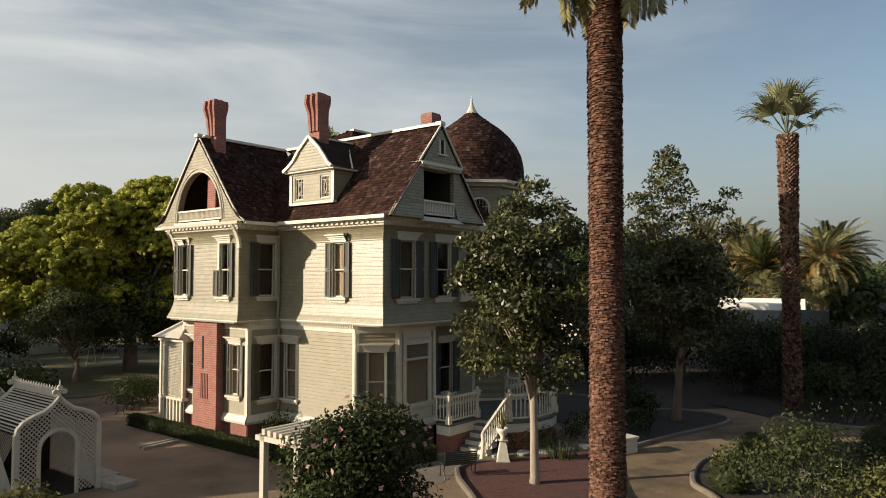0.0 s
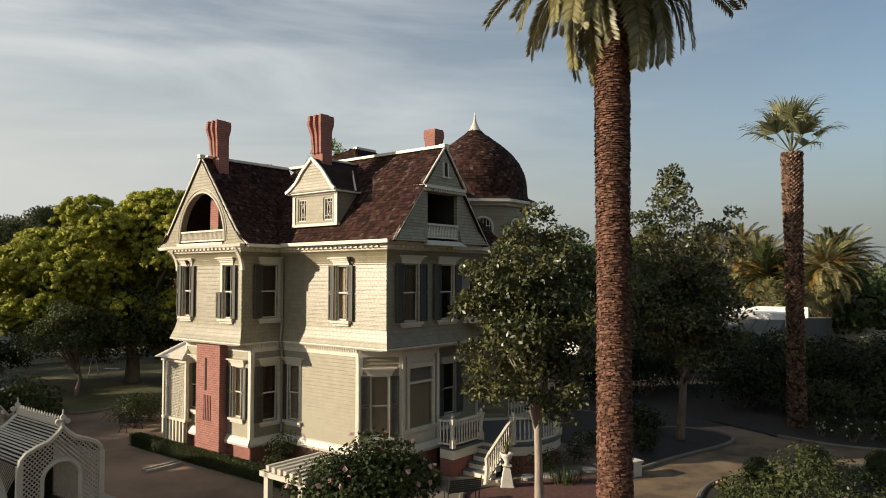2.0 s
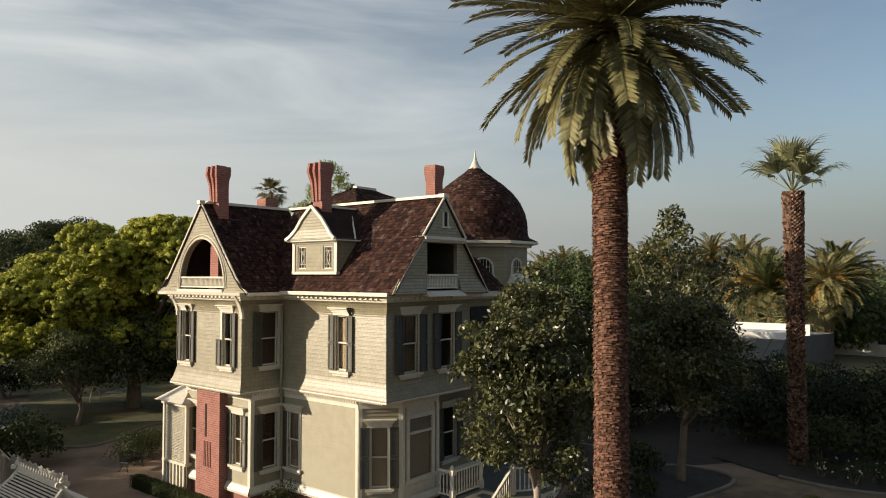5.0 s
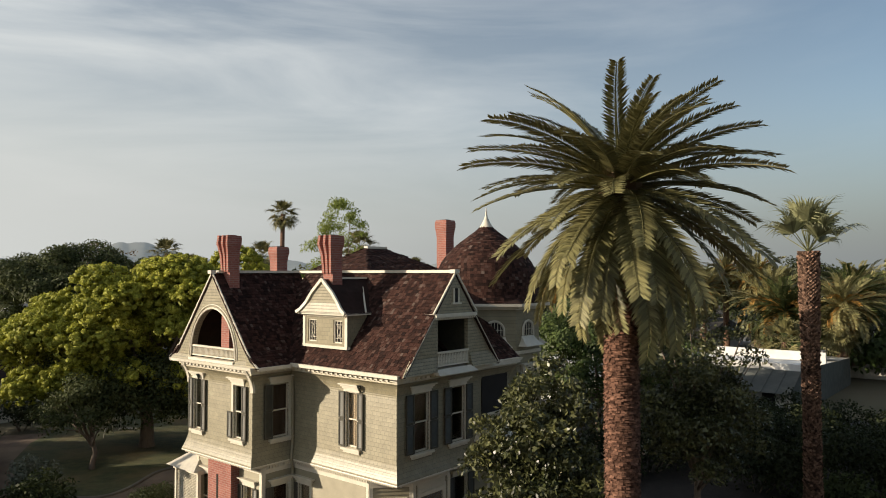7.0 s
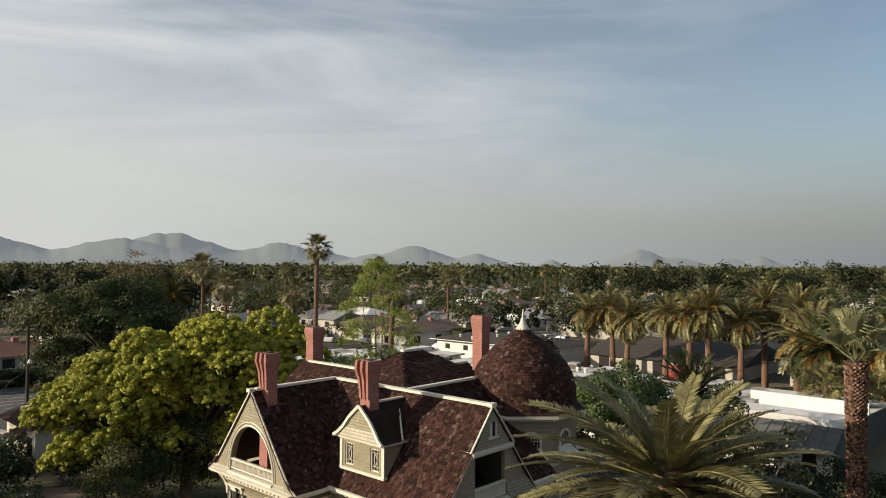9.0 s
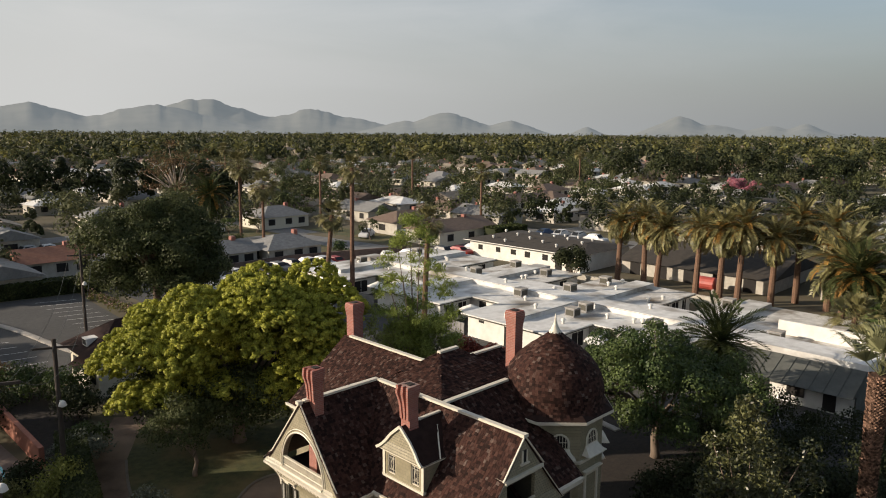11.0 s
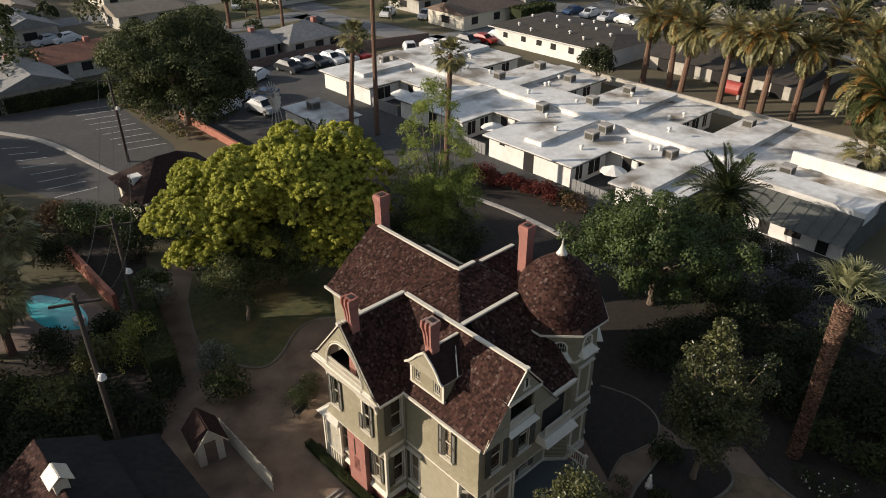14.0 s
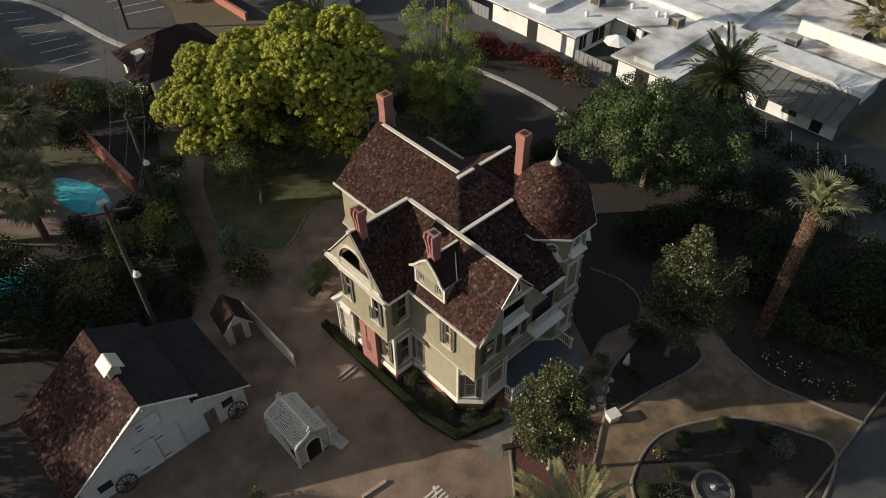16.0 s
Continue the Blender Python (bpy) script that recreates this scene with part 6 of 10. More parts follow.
# white garden arbour with a slatted roof, overgrown by roses
arb = thing("garden_arbour", Matrix.Translation((-2.9, 15.1, 0)) @ Matrix.Rotation(radians(51.4), 4, "Z") @ Matrix.Scale(1.08, 4), "white slatted garden arbour overgrown with roses", "arbour")
for x in (-0.6, 0.6):
    for y in (-0.5, 0.5):
        part("post", Mesh().box(x - 0.06, y - 0.06, GZ, x + 0.06, y + 0.06, 2.35), WHITE_WOOD, arb)
for k in range(7):
    part("slat", Mesh().box(-0.75 + k * 0.02, -0.75 + 0.2 * k, 2.36, 0.75, -0.66 + 0.2 * k, 2.47), WHITE_WOOD, arb)
part("beam", Mesh().box(-0.66, -0.7, 2.25, -0.54, 0.7, 2.35).box(0.54, -0.7, 2.25, 0.66, 0.7, 2.35), WHITE_WOOD, arb)

# ---------------------------------------------------------------- barn, shed, fence
barn = thing("barn", HOUSE, "pale boarded barn with steep brown shingle roof", "barn")
BY0, BY1 = 9.7, 15.6
RX, RZ = -12.9, 5.42
bw = Mesh()
bw.plate([(-17.0, BY0, GZ - 0.1), (-10.55, BY0, GZ - 0.1), (-10.55, BY0, 4.0), (RX, BY0, RZ - 0.1), (-17.0, BY0, 2.2)], 0.14)
bw.plate([(-10.55, BY0 + 0.02, GZ - 0.1), (-7.95, BY0 + 0.02, GZ - 0.1), (-7.95, BY0 + 0.02, 2.35), (-10.55, BY0 + 0.02, 3.55)], 0.14)
bw.box(-8.1, BY0, GZ - 0.1, -7.95, BY1, 2.35).box(-17.0, BY0, GZ - 0.1, -16.85, BY1, 2.2).box(-17.0, BY1 - 0.14, GZ - 0.1, -7.95, BY1, 2.3)
part("wall", bw, GREY_SIDING, barn)
for k in range(56):
    x = -16.9 + k * 0.16
    if x < RX:
        top = 2.2 + (x + 17.0) / (RX + 17.0) * (RZ - 2.3)
    elif x < -10.6:
        top = RZ - 0.12 - (x - RX) / (-10.55 - RX) * (RZ - 4.1)
    else:
        top = 3.5 - (x + 10.55) / 2.6 * 1.18
    part("board", Mesh().box(x + 0.005, BY0 - 0.02, GZ, x + 0.15, BY0, top - 0.08), GREY_SIDING, barn)
br, bs = Mesh(), Mesh()
brng = random.Random(9)


def barn_slope(o, u, v, ul, vl, felt=False):
    o, u, v = Vector(o), Vector(u).normalized(), Vector(v).normalized()
    if felt:
        part("felt_slope", Mesh().plate([o, o + u * ul, o + u * ul + v * vl, o + v * vl], 0.1), ROOF_FELT, barn, "dark felted roof slope")
        return
    br.plate([o, o + u * ul, o + u * ul + v * vl, o + v * vl], 0.1)
    shingles(bs, o, u, v, ul, vl, brng, 0.15, (0.10, 0.24), 0.024)


barn_slope((-17.6, BY1 + 0.3, 1.95), (0, -1, 0), (4.7, 0, RZ - 1.95), BY1 - BY0 + 0.6, math.hypot(4.7, RZ - 1.95))
barn_slope((-10.3, BY0 - 0.3, 3.95), (0, 1, 0), (RX + 10.3, 0, RZ - 3.95), BY1 - BY0 + 0.6, math.hypot(RX + 10.3, RZ - 3.95), True)
barn_slope((-7.65, BY0 - 0.3, 2.25), (0, 1, 0), (-3.0, 0, 1.4), BY1 - BY0 + 0.6, math.hypot(3.0, 1.4), True)
barn_roof = part("roof", br, ROOF_BASE, barn, "weathered brown shingle roof")
part("shingles", bs, ROOF_WOOD, barn_roof, kind="stuff")
bt = Mesh().beam((-17.6, BY0 - 0.32, 1.9), (RX, BY0 - 0.32, RZ + 0.0), 0.06, 0.14, (0, -1, 0)).beam((RX, BY0 - 0.32, RZ), (-10.3, BY0 - 0.32, 3.92), 0.06, 0.14, (0, -1, 0)).beam((-10.6, BY0 - 0.32, 3.6), (-7.65, BY0 - 0.32, 2.2), 0.06, 0.12, (0, -1, 0))
bt.box(RX - 0.05, BY0 - 0.5, RZ - 0.5, RX + 0.05, BY0 - 0.34, RZ - 0.1)
part("bargeboard", bt, WHITE_WOOD, barn)
for nm, x0, x1, z0, z1 in (("barn_door", -14.1, -12.95, GZ + 0.05, 2.7), ("barn_door", -12.9, -11.7, GZ + 0.05, 2.7), ("loft_door", -13.5, -12.3, 3.3, 4.3)):
    d = Mesh().box(x0, BY0 - 0.07, z0, x1, BY0 - 0.02, z1)
    for e in ((x0, z0, x1, z0 + 0.1), (x0, z1 - 0.1, x1, z1), (x0, z0, x0 + 0.1, z1), (x1 - 0.1, z0, x1, z1)):
        d.box(e[0], BY0 - 0.09, e[1], e[2], BY0 - 0.07, e[3])
    door = part(nm, d, GREY_SIDING, barn)
    for z in (z0 + 0.35, z1 - 0.35):
        part("strap_hinge", Mesh().box(x0 + 0.02, BY0 - 0.105, z - 0.03, x0 + 0.4, BY0 - 0.09, z + 0.03), STEEL_DARK, door)
for x0, x1, z0, z1, mt in ((-10.35, -9.7, GZ, 1.95, BARK), (-9.3, -8.65, 1.35, 1.95, UNLIT_BLACK), (-16.2, -15.5, 1.0, 1.6, UNLIT_BLACK)):
    fr = Mesh().box(x0 - 0.08, BY0 - 0.06, z0, x0, BY0, z1 + 0.08).box(x1, BY0 - 0.06, z0, x1 + 0.08, BY0, z1 + 0.08).box(x0, BY0 - 0.06, z1, x1, BY0, z1 + 0.08)
    w = part("window" if mt is UNLIT_BLACK else "side_door", fr, WHITE_WOOD, barn)
    part("panel", Mesh().box(x0, BY0 - 0.03, z0, x1, BY0 - 0.022, z1), mt, w)
cup = Mesh().box(RX - 0.3, 12.0, RZ - 0.5, RX + 0.3, 12.6, RZ + 0.5)
cupola = part("cupola", cup, WHITE_WOOD, barn)
part("cupola_roof", Mesh().plate([(RX - 0.5, 11.75, RZ + 0.42), (RX, 11.75, RZ + 0.85), (RX, 12.85, RZ + 0.85), (RX - 0.5, 12.85, RZ + 0.42)][::-1], 0.04).plate([(RX + 0.5, 11.75, RZ + 0.42), (RX + 0.5, 12.85, RZ + 0.42), (RX, 12.85, RZ + 0.85), (RX, 11.75, RZ + 0.85)][::-1], 0.04), WHITE_WOOD, cupola)
for k in range(5):
    part("louvre", Mesh().box(RX - 0.24, 11.975, RZ + 0.02 + 0.08 * k, RX + 0.24, 12.0, RZ + 0.07 + 0.08 * k), WHITE_WOOD, cupola)
wheel = thing("wagon_wheel", HOUSE @ pose(-8.7, 9.42, GZ + 0.5, 78, 0, 0), "old dark wooden wagon wheel leaning on the barn", "wagon wheel", "wagon wheels")
rim = [Vector((0.52 * math.cos(2 * math.pi * k / 24), 0.52 * math.sin(2 * math.pi * k / 24), 0)) for k in range(25)]
part("rim", Mesh().tube(rim, [0.04] * 25, 6), WOOD_POLE, wheel)
part("hub", Mesh().lathe([(0.09, -0.08), (0.11, 0.0), (0.09, 0.08)], 10), WOOD_POLE, wheel)
for k in range(10):
    a = 2 * math.pi * k / 10
    part("spoke", Mesh().beam((0, 0, 0), (0.5 * math.cos(a), 0.5 * math.sin(a), 0), 0.04, 0.04), WOOD_POLE, wheel)
copy_thing(wheel, HOUSE @ pose(-15.0, 9.42, GZ + 0.5, 78, 0, 0))

shed = thing("shed", HOUSE @ pose(-5.75, 14.6, 0, 0, 0, -8), "small white gabled shed with a brown door", "shed")
part("wall", Mesh().box(-0.7, -0.7, GZ, 0.7, 0.8, 1.9).plate([(-0.7, -0.7, 1.9), (0.7, -0.7, 1.9), (0, -0.7, 2.75)], 0.1), WHITE_WOOD, shed)
part("door", Mesh().box(-0.3, -0.74, GZ + 0.05, 0.3, -0.7, 1.85), BROWN_ROOF, shed)
part("roof", Mesh().plate([(-0.9, -0.95, 1.75), (0, -0.95, 2.85), (0, 1.1, 2.85), (-0.9, 1.1, 1.75)][::-1], 0.06).plate([(0.9, -0.95, 1.75), (0.9, 1.1, 1.75), (0, 1.1, 2.85), (0, -0.95, 2.85)][::-1], 0.06), ROOF_BASE, shed)
part("trim", Mesh().beam((-0.9, -0.96, 1.72), (0, -0.96, 2.85), 0.05, 0.1, (0, -1, 0)).beam((0.9, -0.96, 1.72), (0, -0.96, 2.85), 0.05, 0.1, (0, -1, 0)), WHITE_WOOD, shed)
fence = thing("fence", HOUSE, "white board fence panel by the dirt drive", "fence")
for k in range(34):
    y = 10.0 + k * 0.16
    part("board", Mesh().box(-4.56, y, GZ, -4.53, y + 0.15, 1.6 + 0.06 * (k % 3 == 0)), WHITE_WOOD, fence)
part("rail", Mesh().box(-4.53, 10.0, 0.8, -4.47, 15.5, 0.9).box(-4.53, 10.0, 1.35, -4.47, 15.5, 1.45), WHITE_WOOD, fence)
log = Mesh().box(-0.7, -0.09, GZ, 0.7, 0.09, GZ + 0.14)
single("timber_beam", log, BARK_PALE, HOUSE @ pose(-6.0, 0.95, 0, 0, 0, -6), "pale old timber lying on the dirt", "timber")
for k, (y, l) in enumerate(((7.75, 1.2), (7.45, 1.3))):
    single("timber_edging", Mesh().box(-l / 2, -0.05, GZ - 0.02, l / 2, 0.05, GZ + 0.1), CONCRETE, HOUSE @ pose(-2.6, y, 0, 0, 0, 4), "low pale edging on the dirt drive", "edging", "drive edging")

# garden things near the steps
urn = thing("pedestal_urn", Matrix.Translation((1.78, 21.3, GZ)), "white cast-stone pedestal with a planted urn", "urn")
part("pedestal", Mesh().box(-0.2, -0.2, -0.02, 0.2, 0.2, 0.08).lathe([(0.25, 0.08), (0.15, 0.5), (0.11, 0.62), (0.2, 0.66)], 4, (0, 0), math.pi / 4), STONE_PALE, urn)
part("urn", Mesh().lathe([(0.1, 0.66), (0.06, 0.74), (0.17, 0.92), (0.2, 1.02), (0.16, 1.02), (0.1, 0.95)], 12), STONE_PALE, urn, smooth=True)
pl = Mesh()
for k in range(18):
    a, t = k * 2.4, 0.12 + 0.1 * (k % 3)
    pl.add([(0.03 * math.cos(a + 1.6), 0.03 * math.sin(a + 1.6), 0.98), (-0.03 * math.cos(a + 1.6), -0.03 * math.sin(a + 1.6), 0.98), (t * math.cos(a), t * math.sin(a), 1.45 + 0.04 * (k % 4))], [(0, 1, 2)])
part("spiky_plant", pl, L_OLIVE, urn)
st = Matrix.Translation((6.6, 26.4, GZ))
single("garden_statue", Mesh().lathe([(0.2, -0.02), (0.2, 0.25), (0.1, 0.3), (0.14, 0.5), (0.1, 0.7), (0.05, 0.8), (0.08, 0.88), (0.03, 0.98)], 10), STONE_PALE, st, "small pale stone garden ornament", "statue", smooth=True)
pd = Matrix.Translation((5.7, 22.55, GZ)) @ Matrix.Rotation(0.6, 4, 'Z')
single("stone_block", Mesh().box(-0.32, -0.26, -0.02, 0.32, 0.26, 0.42).box(-0.36, -0.3, 0.42, 0.36, 0.3, 0.5), STONE_PALE, pd, "white stone mounting block beside the drive", "stone block")
bench = thing("garden_bench", Matrix.Translation((0.35, 20.0, GZ)) @ Matrix.Rotation(radians(200), 4, 'Z') @ Matrix.Scale(0.84, 4), "dark green cast-iron garden bench", "bench", "garden benches")
for k in range(5):
    part("seat_slat", Mesh().box(-0.55, -0.02 + 0.09 * k, 0.42, 0.55, 0.05 + 0.09 * k, 0.45), STEEL_DARK, bench)
for k in range(6):
    part("back_slat", Mesh().beam((-0.55, 0.46 + 0.02 * k, 0.5 + 0.07 * k), (0.55, 0.46 + 0.02 * k, 0.5 + 0.07 * k), 0.02, 0.05), STEEL_DARK, bench)
for x in (-0.55, 0.55):
    part("leg_frame", Mesh().tube([(x, 0.0, 0.0), (x, 0.06, 0.25), (x, 0.0, 0.44), (x, 0.42, 0.44), (x, 0.56, 0.95)], [0.02] * 5, 6).tube([(x, 0.5, 0.0), (x, 0.36, 0.22), (x, 0.42, 0.44)], [0.02] * 3, 6), STEEL_DARK, bench)
swing = thing("swing_frame", Matrix.Translation((-21.0, 45.0, GZ)), "white A-frame garden swing on the lawn", "swing")
for x in (-1.2, 1.2):
    for y in (-0.7, 0.7):
        part("leg", Mesh().tube([(x, y, -0.05), (x, 0, 1.75)], [0.03, 0.03], 6), WHITE_WOOD, swing)
part("crossbar", Mesh().tube([(-1.3, 0, 1.75), (1.3, 0, 1.75)], [0.035, 0.035], 6), WHITE_WOOD, swing)
part("seat", Mesh().box(-0.5, -0.2, 0.45, 0.5, 0.2, 0.5).tube([(-0.45, 0, 0.5), (-0.45, 0, 1.75)], [0.01, 0.01], 4).tube([(0.45, 0, 0.5), (0.45, 0, 1.75)], [0.01, 0.01], 4), WHITE_WOOD, swing)
play = thing("playhouse", Matrix.Translation((-12.9, 47.5, GZ)) @ Matrix.Rotation(radians(40), 4, 'Z'), "small green playhouse with white trim", "playhouse")
part("wall", Mesh().box(-1.2, -1.0, -0.05, 1.2, 1.0, 2.0), L_OLIVE, play)
part("trim", Mesh().box(-1.24, -1.03, 0, -1.12, -0.99, 2.0).box(1.12, -1.03, 0, 1.24, -0.99, 2.0).box(-0.4, -1.03, 0, -0.3, -1.0, 1.7).box(0.3, -1.03, 0, 0.4, -1.0, 1.7).box(-0.4, -1.03, 1.7, 0.4, -1.0, 1.8), WHITE_WOOD, play)
part("roof", Mesh().add([(-1.4, -1.2, 1.95), (1.4, -1.2, 1.95), (1.4, 1.2, 1.95), (-1.4, 1.2, 1.95), (-1.4, 0, 2.7), (1.4, 0, 2.7)], [(0, 1, 5, 4), (2, 3, 4, 5), (1, 2, 5), (3, 0, 4), (3, 2, 1, 0)]), PALE_ROOF, play)
copy_thing(bench, Matrix.Translation((-12.6, 29.0, GZ)) @ Matrix.Rotation(radians(75), 4, 'Z'))
fount = thing("fountain", Matrix.Translation((10.55, 18.95, GZ)), "round dark stone fountain basin in the garden island", "fountain")
part("basin", Mesh().lathe([(1.0, -0.05), (1.02, 0.38), (0.86, 0.4), (0.84, 0.2), (0.02, 0.18)], 28), PAVING, fount, smooth=False)
part("spout", Mesh().lathe([(0.14, 0.15), (0.06, 0.26), (0.10, 0.42), (0.2, 0.5), (0.05, 0.53), (0.06, 0.66), (0.02, 0.72)], 12), CONCRETE, fount, smooth=True)
part("water", Mesh().lathe([(0.85, 0.28), (0.84, 0.285)], 28), ASPHALT, fount)


# ---------------------------------------------------------------- plants
def tree(name, base, crown, n, r0, r1, per, leaf, mat, bark, trunk_r, fork_z, limb_n, label, category="tree", group="", seed=1, squash=0.85, droop=0.15, flat=0.72, shell=0.6, floor=-0.55, extra=(), crown_shell=0.6, sway=0.3):
    """crown: x, y, z, rx, ry, rz."""
    rg = np.random.default_rng(seed)
    t = thing(name, Matrix.Translation((base[0], base[1], GZ)), label, category, group)
    cx, cy, cz, rx, ry, rz = crown
    cl = crown_clumps(rg, (cx - base[0], cy - base[1], cz - GZ), rx, ry, rz, n, r0, r1, floor, crown_shell)
    cl += [(x - base[0], y - base[1], z - GZ, r) for x, y, z, r in extra]
    tm = Mesh()
    limbs(tm, rg, (0, 0, 0), fork_z - GZ, trunk_r, cl, limb_n, sway)
    part("trunk", tm, bark, t, smooth=True)
    part("crown", quads("crown", clump_leaves(rg, cl, per, leaf[0], leaf[1], shell, squash, droop, flat)), mat, t)
    return t


def lobed(rg, lobes, each, r0, r1):
    """Small rounded tufts close over the upper side of big billows."""
    out = []
    for x, y, z, r in lobes:
        for _ in range(int(each * r * r)):
            d = rg.normal(size=3)
            d /= np.linalg.norm(d)
            d[2] = abs(d[2]) if d[2] < -0.2 else d[2]
            k = r * rg.uniform(0.93, 1.04)
            out.append((x + d[0] * k, y + d[1] * k, z + d[2] * k * 0.86, rg.uniform(r0, r1)))
    return out


crg = np.random.default_rng(3)
camphor_lobes = crown_clumps(crg, (-15.5, 43.6, 7.7), 3.8, 3.4, 3.7, 34, 1.2, 2.0, -0.6, 0.95) + crown_clumps(crg, (-22.7, 42.0, 5.9), 3.8, 3.6, 2.6, 28, 1.1, 1.9, -0.6, 0.95) + crown_clumps(crg, (-19.4, 42.6, 7.8), 3.6, 3.4, 2.5, 14, 1.3, 1.9, -0.2, 0.95) + crown_clumps(crg, (-19.4, 40.0, 4.0), 6.0, 1.7, 1.2, 24, 0.9, 1.3, -0.5, 0.85)
camphor_x = lobed(crg, camphor_lobes, 33, 0.14, 0.29)
camphor = tree("camphor_tree", (-18.6, 42.4), (-18.4, 43.2, 5.6, 6.0, 4.2, 3.0), 20, 0.8, 1.0, 850, (0.125, 0.085), L_CAMPHOR, BARK, 0.42, 3.2, 26, "broad camphor tree with yellow-green clumped crown", seed=11, floor=-0.35, extra=camphor_x, crown_shell=0.7, flat=0.62, shell=0.6)
# inner leaves use the darkened copy of the camphor colour as shade
part("inner_foliage", quads("inner_foliage", clump_leaves(crg, [(x + 18.6, y - 42.4, z - GZ, r * 0.82) for x, y, z, r in camphor_lobes], 90, 0.30, 0.22, 0.9, 0.9, 0.0, 0.85)), L_CAMPHOR_DIM, camphor, "inner leaves, crown shade put into a darker leaf colour")
ball = bmesh.new()
bmesh.ops.create_icosphere(ball, subdivisions=1, radius=1.0)
ball_v = np.array([v.co[:] for v in ball.verts])
ball_f = [tuple(v.index for v in f.verts) for f in ball.faces]
ball.free()
puffs = Mesh()
for x, y, z, r in camphor_x:
    bump_ = 1 + 0.22 * crg.normal(size=(len(ball_v), 1))
    puffs.add((ball_v * bump_ * np.array([[1, 1, 0.85]]) * r * 0.84 + np.array([[x + 18.6, y - 42.4, z - GZ]])).tolist(), ball_f)
# tuft cores, darkened like the inner leaves
part("leaf_tuft", puffs, L_CAMPHOR_DIM, camphor, "dense rounded tuft cores in the darkened leaf colour", smooth=True, kind="stuff")
skirt = crown_clumps(crg, (-0.4, 0.6, 3.2), 7.2, 4.6, 1.5, 120, 0.9, 1.4, -0.95, 0.5)
# lower leaves take the darker oak colour as painted crown shade
part("lower_foliage", quads("lower_foliage", clump_leaves(crg, skirt, 230, 0.19, 0.13, 0.4, 1.0, 0.1, 0.6)), L_OAK, camphor, "hanging lower leaves, darker colour standing in for crown shade")
tree("small_tree", (-19.3, 37.4), (-19.9, 37.4, 3.5, 2.1, 1.9, 1.5), 44, 0.5, 0.8, 420, (0.16, 0.09), L_OAK, BARK, 0.14, 2.0, 14, "small dark-leaved tree at the lawn's edge", seed=12, floor=-0.8, shell=0.4, crown_shell=0.3)
tree("magnolia_tree", (2.43, 19.0), (2.15, 18.9, 5.2, 1.95, 1.9, 2.9), 160, 0.36, 0.60, 860, (0.15, 0.072), L_MAGNOLIA, BARK_PALE, 0.125, 3.0, 20, "glossy dark-leaved young magnolia with a pale trunk", seed=14, sway=0.06, droop=0.1, flat=0.3, floor=-0.9, shell=0.3, crown_shell=0.25)
tree("avocado_tree", (8.95, 27.4), (9.2, 27.0, 4.9, 2.2, 2.0, 2.3), 90, 0.5, 0.85, 560, (0.17, 0.082), L_MAGNOLIA, BARK, 0.17, 3.2, 22, "tall broad-leaved evergreen tree with a loose dark crown", seed=15, flat=0.35, floor=-0.8, shell=0.3, crown_shell=0.3,
     extra=[(8.6 + 1.5 * math.cos(k * 2.4) * (1 - k / 34), 27.0 + 1.5 * math.sin(k * 2.4) * (1 - k / 34), 6.6 + 0.128 * k, 0.62 - 0.008 * k) for k in range(32)] + [(10.4, 26.8, 8.3, 0.6), (10.8, 26.7, 8.9, 0.45), (7.4, 27.2, 8.7, 0.5), (11.0, 26.8, 7.4, 0.6)])
tree("shade_tree", (8.5, 43.5), (8.0, 43.0, 5.0, 6.3, 4.4, 3.7), 150, 0.6, 1.1, 430, (0.20, 0.11), L_GREEN, BARK, 0.28, 3.0, 18, "dense green broad-leaved tree behind the tower", seed=16, floor=-0.5)
frg = np.random.default_rng(71)
sprays = [(-7.3 + (1.1 - (k / 80) ** 2) * 2.7 * math.cos(k * 2.4), 45.0 + (1.1 - (k / 80) ** 2) * 2.5 * math.sin(k * 2.4), 6.0 + 0.115 * k + frg.uniform(-1.0, 1.0), frg.uniform(0.35, 0.75)) for k in range(76)]
tree("feathery_tree", (-7.0, 45.4), (-7.2, 45.0, 6.2, 2.6, 2.4, 3.6), 72, 0.6, 1.0, 420, (0.30, 0.05), L_WISPY, BARK, 0.18, 4.0, 26, "light feathery tree with upswept wispy sprays", seed=17, droop=-0.5, flat=0.15, shell=0.05, crown_shell=0.3, extra=sprays)
tree("evergreen_tree", (-6.4, 44.4), (-6.7, 44.4, 3.7, 3.2, 2.9, 2.9), 60, 0.6, 1.0, 260, (0.20, 0.11), L_OAK, BARK, 0.16, 1.6, 12, "dense dark evergreen under the feathery tree", seed=19, floor=-0.75)
tree("dark_tree", (-40.9, 73.5), (-38.8, 70.5, 7.0, 7.8, 6.5, 6.0), 190, 1.1, 2.0, 190, (0.30, 0.17), L_OAK, BARK, 0.5, 4.2, 24, "big dark green street tree beside the car park", seed=18, floor=-0.6)


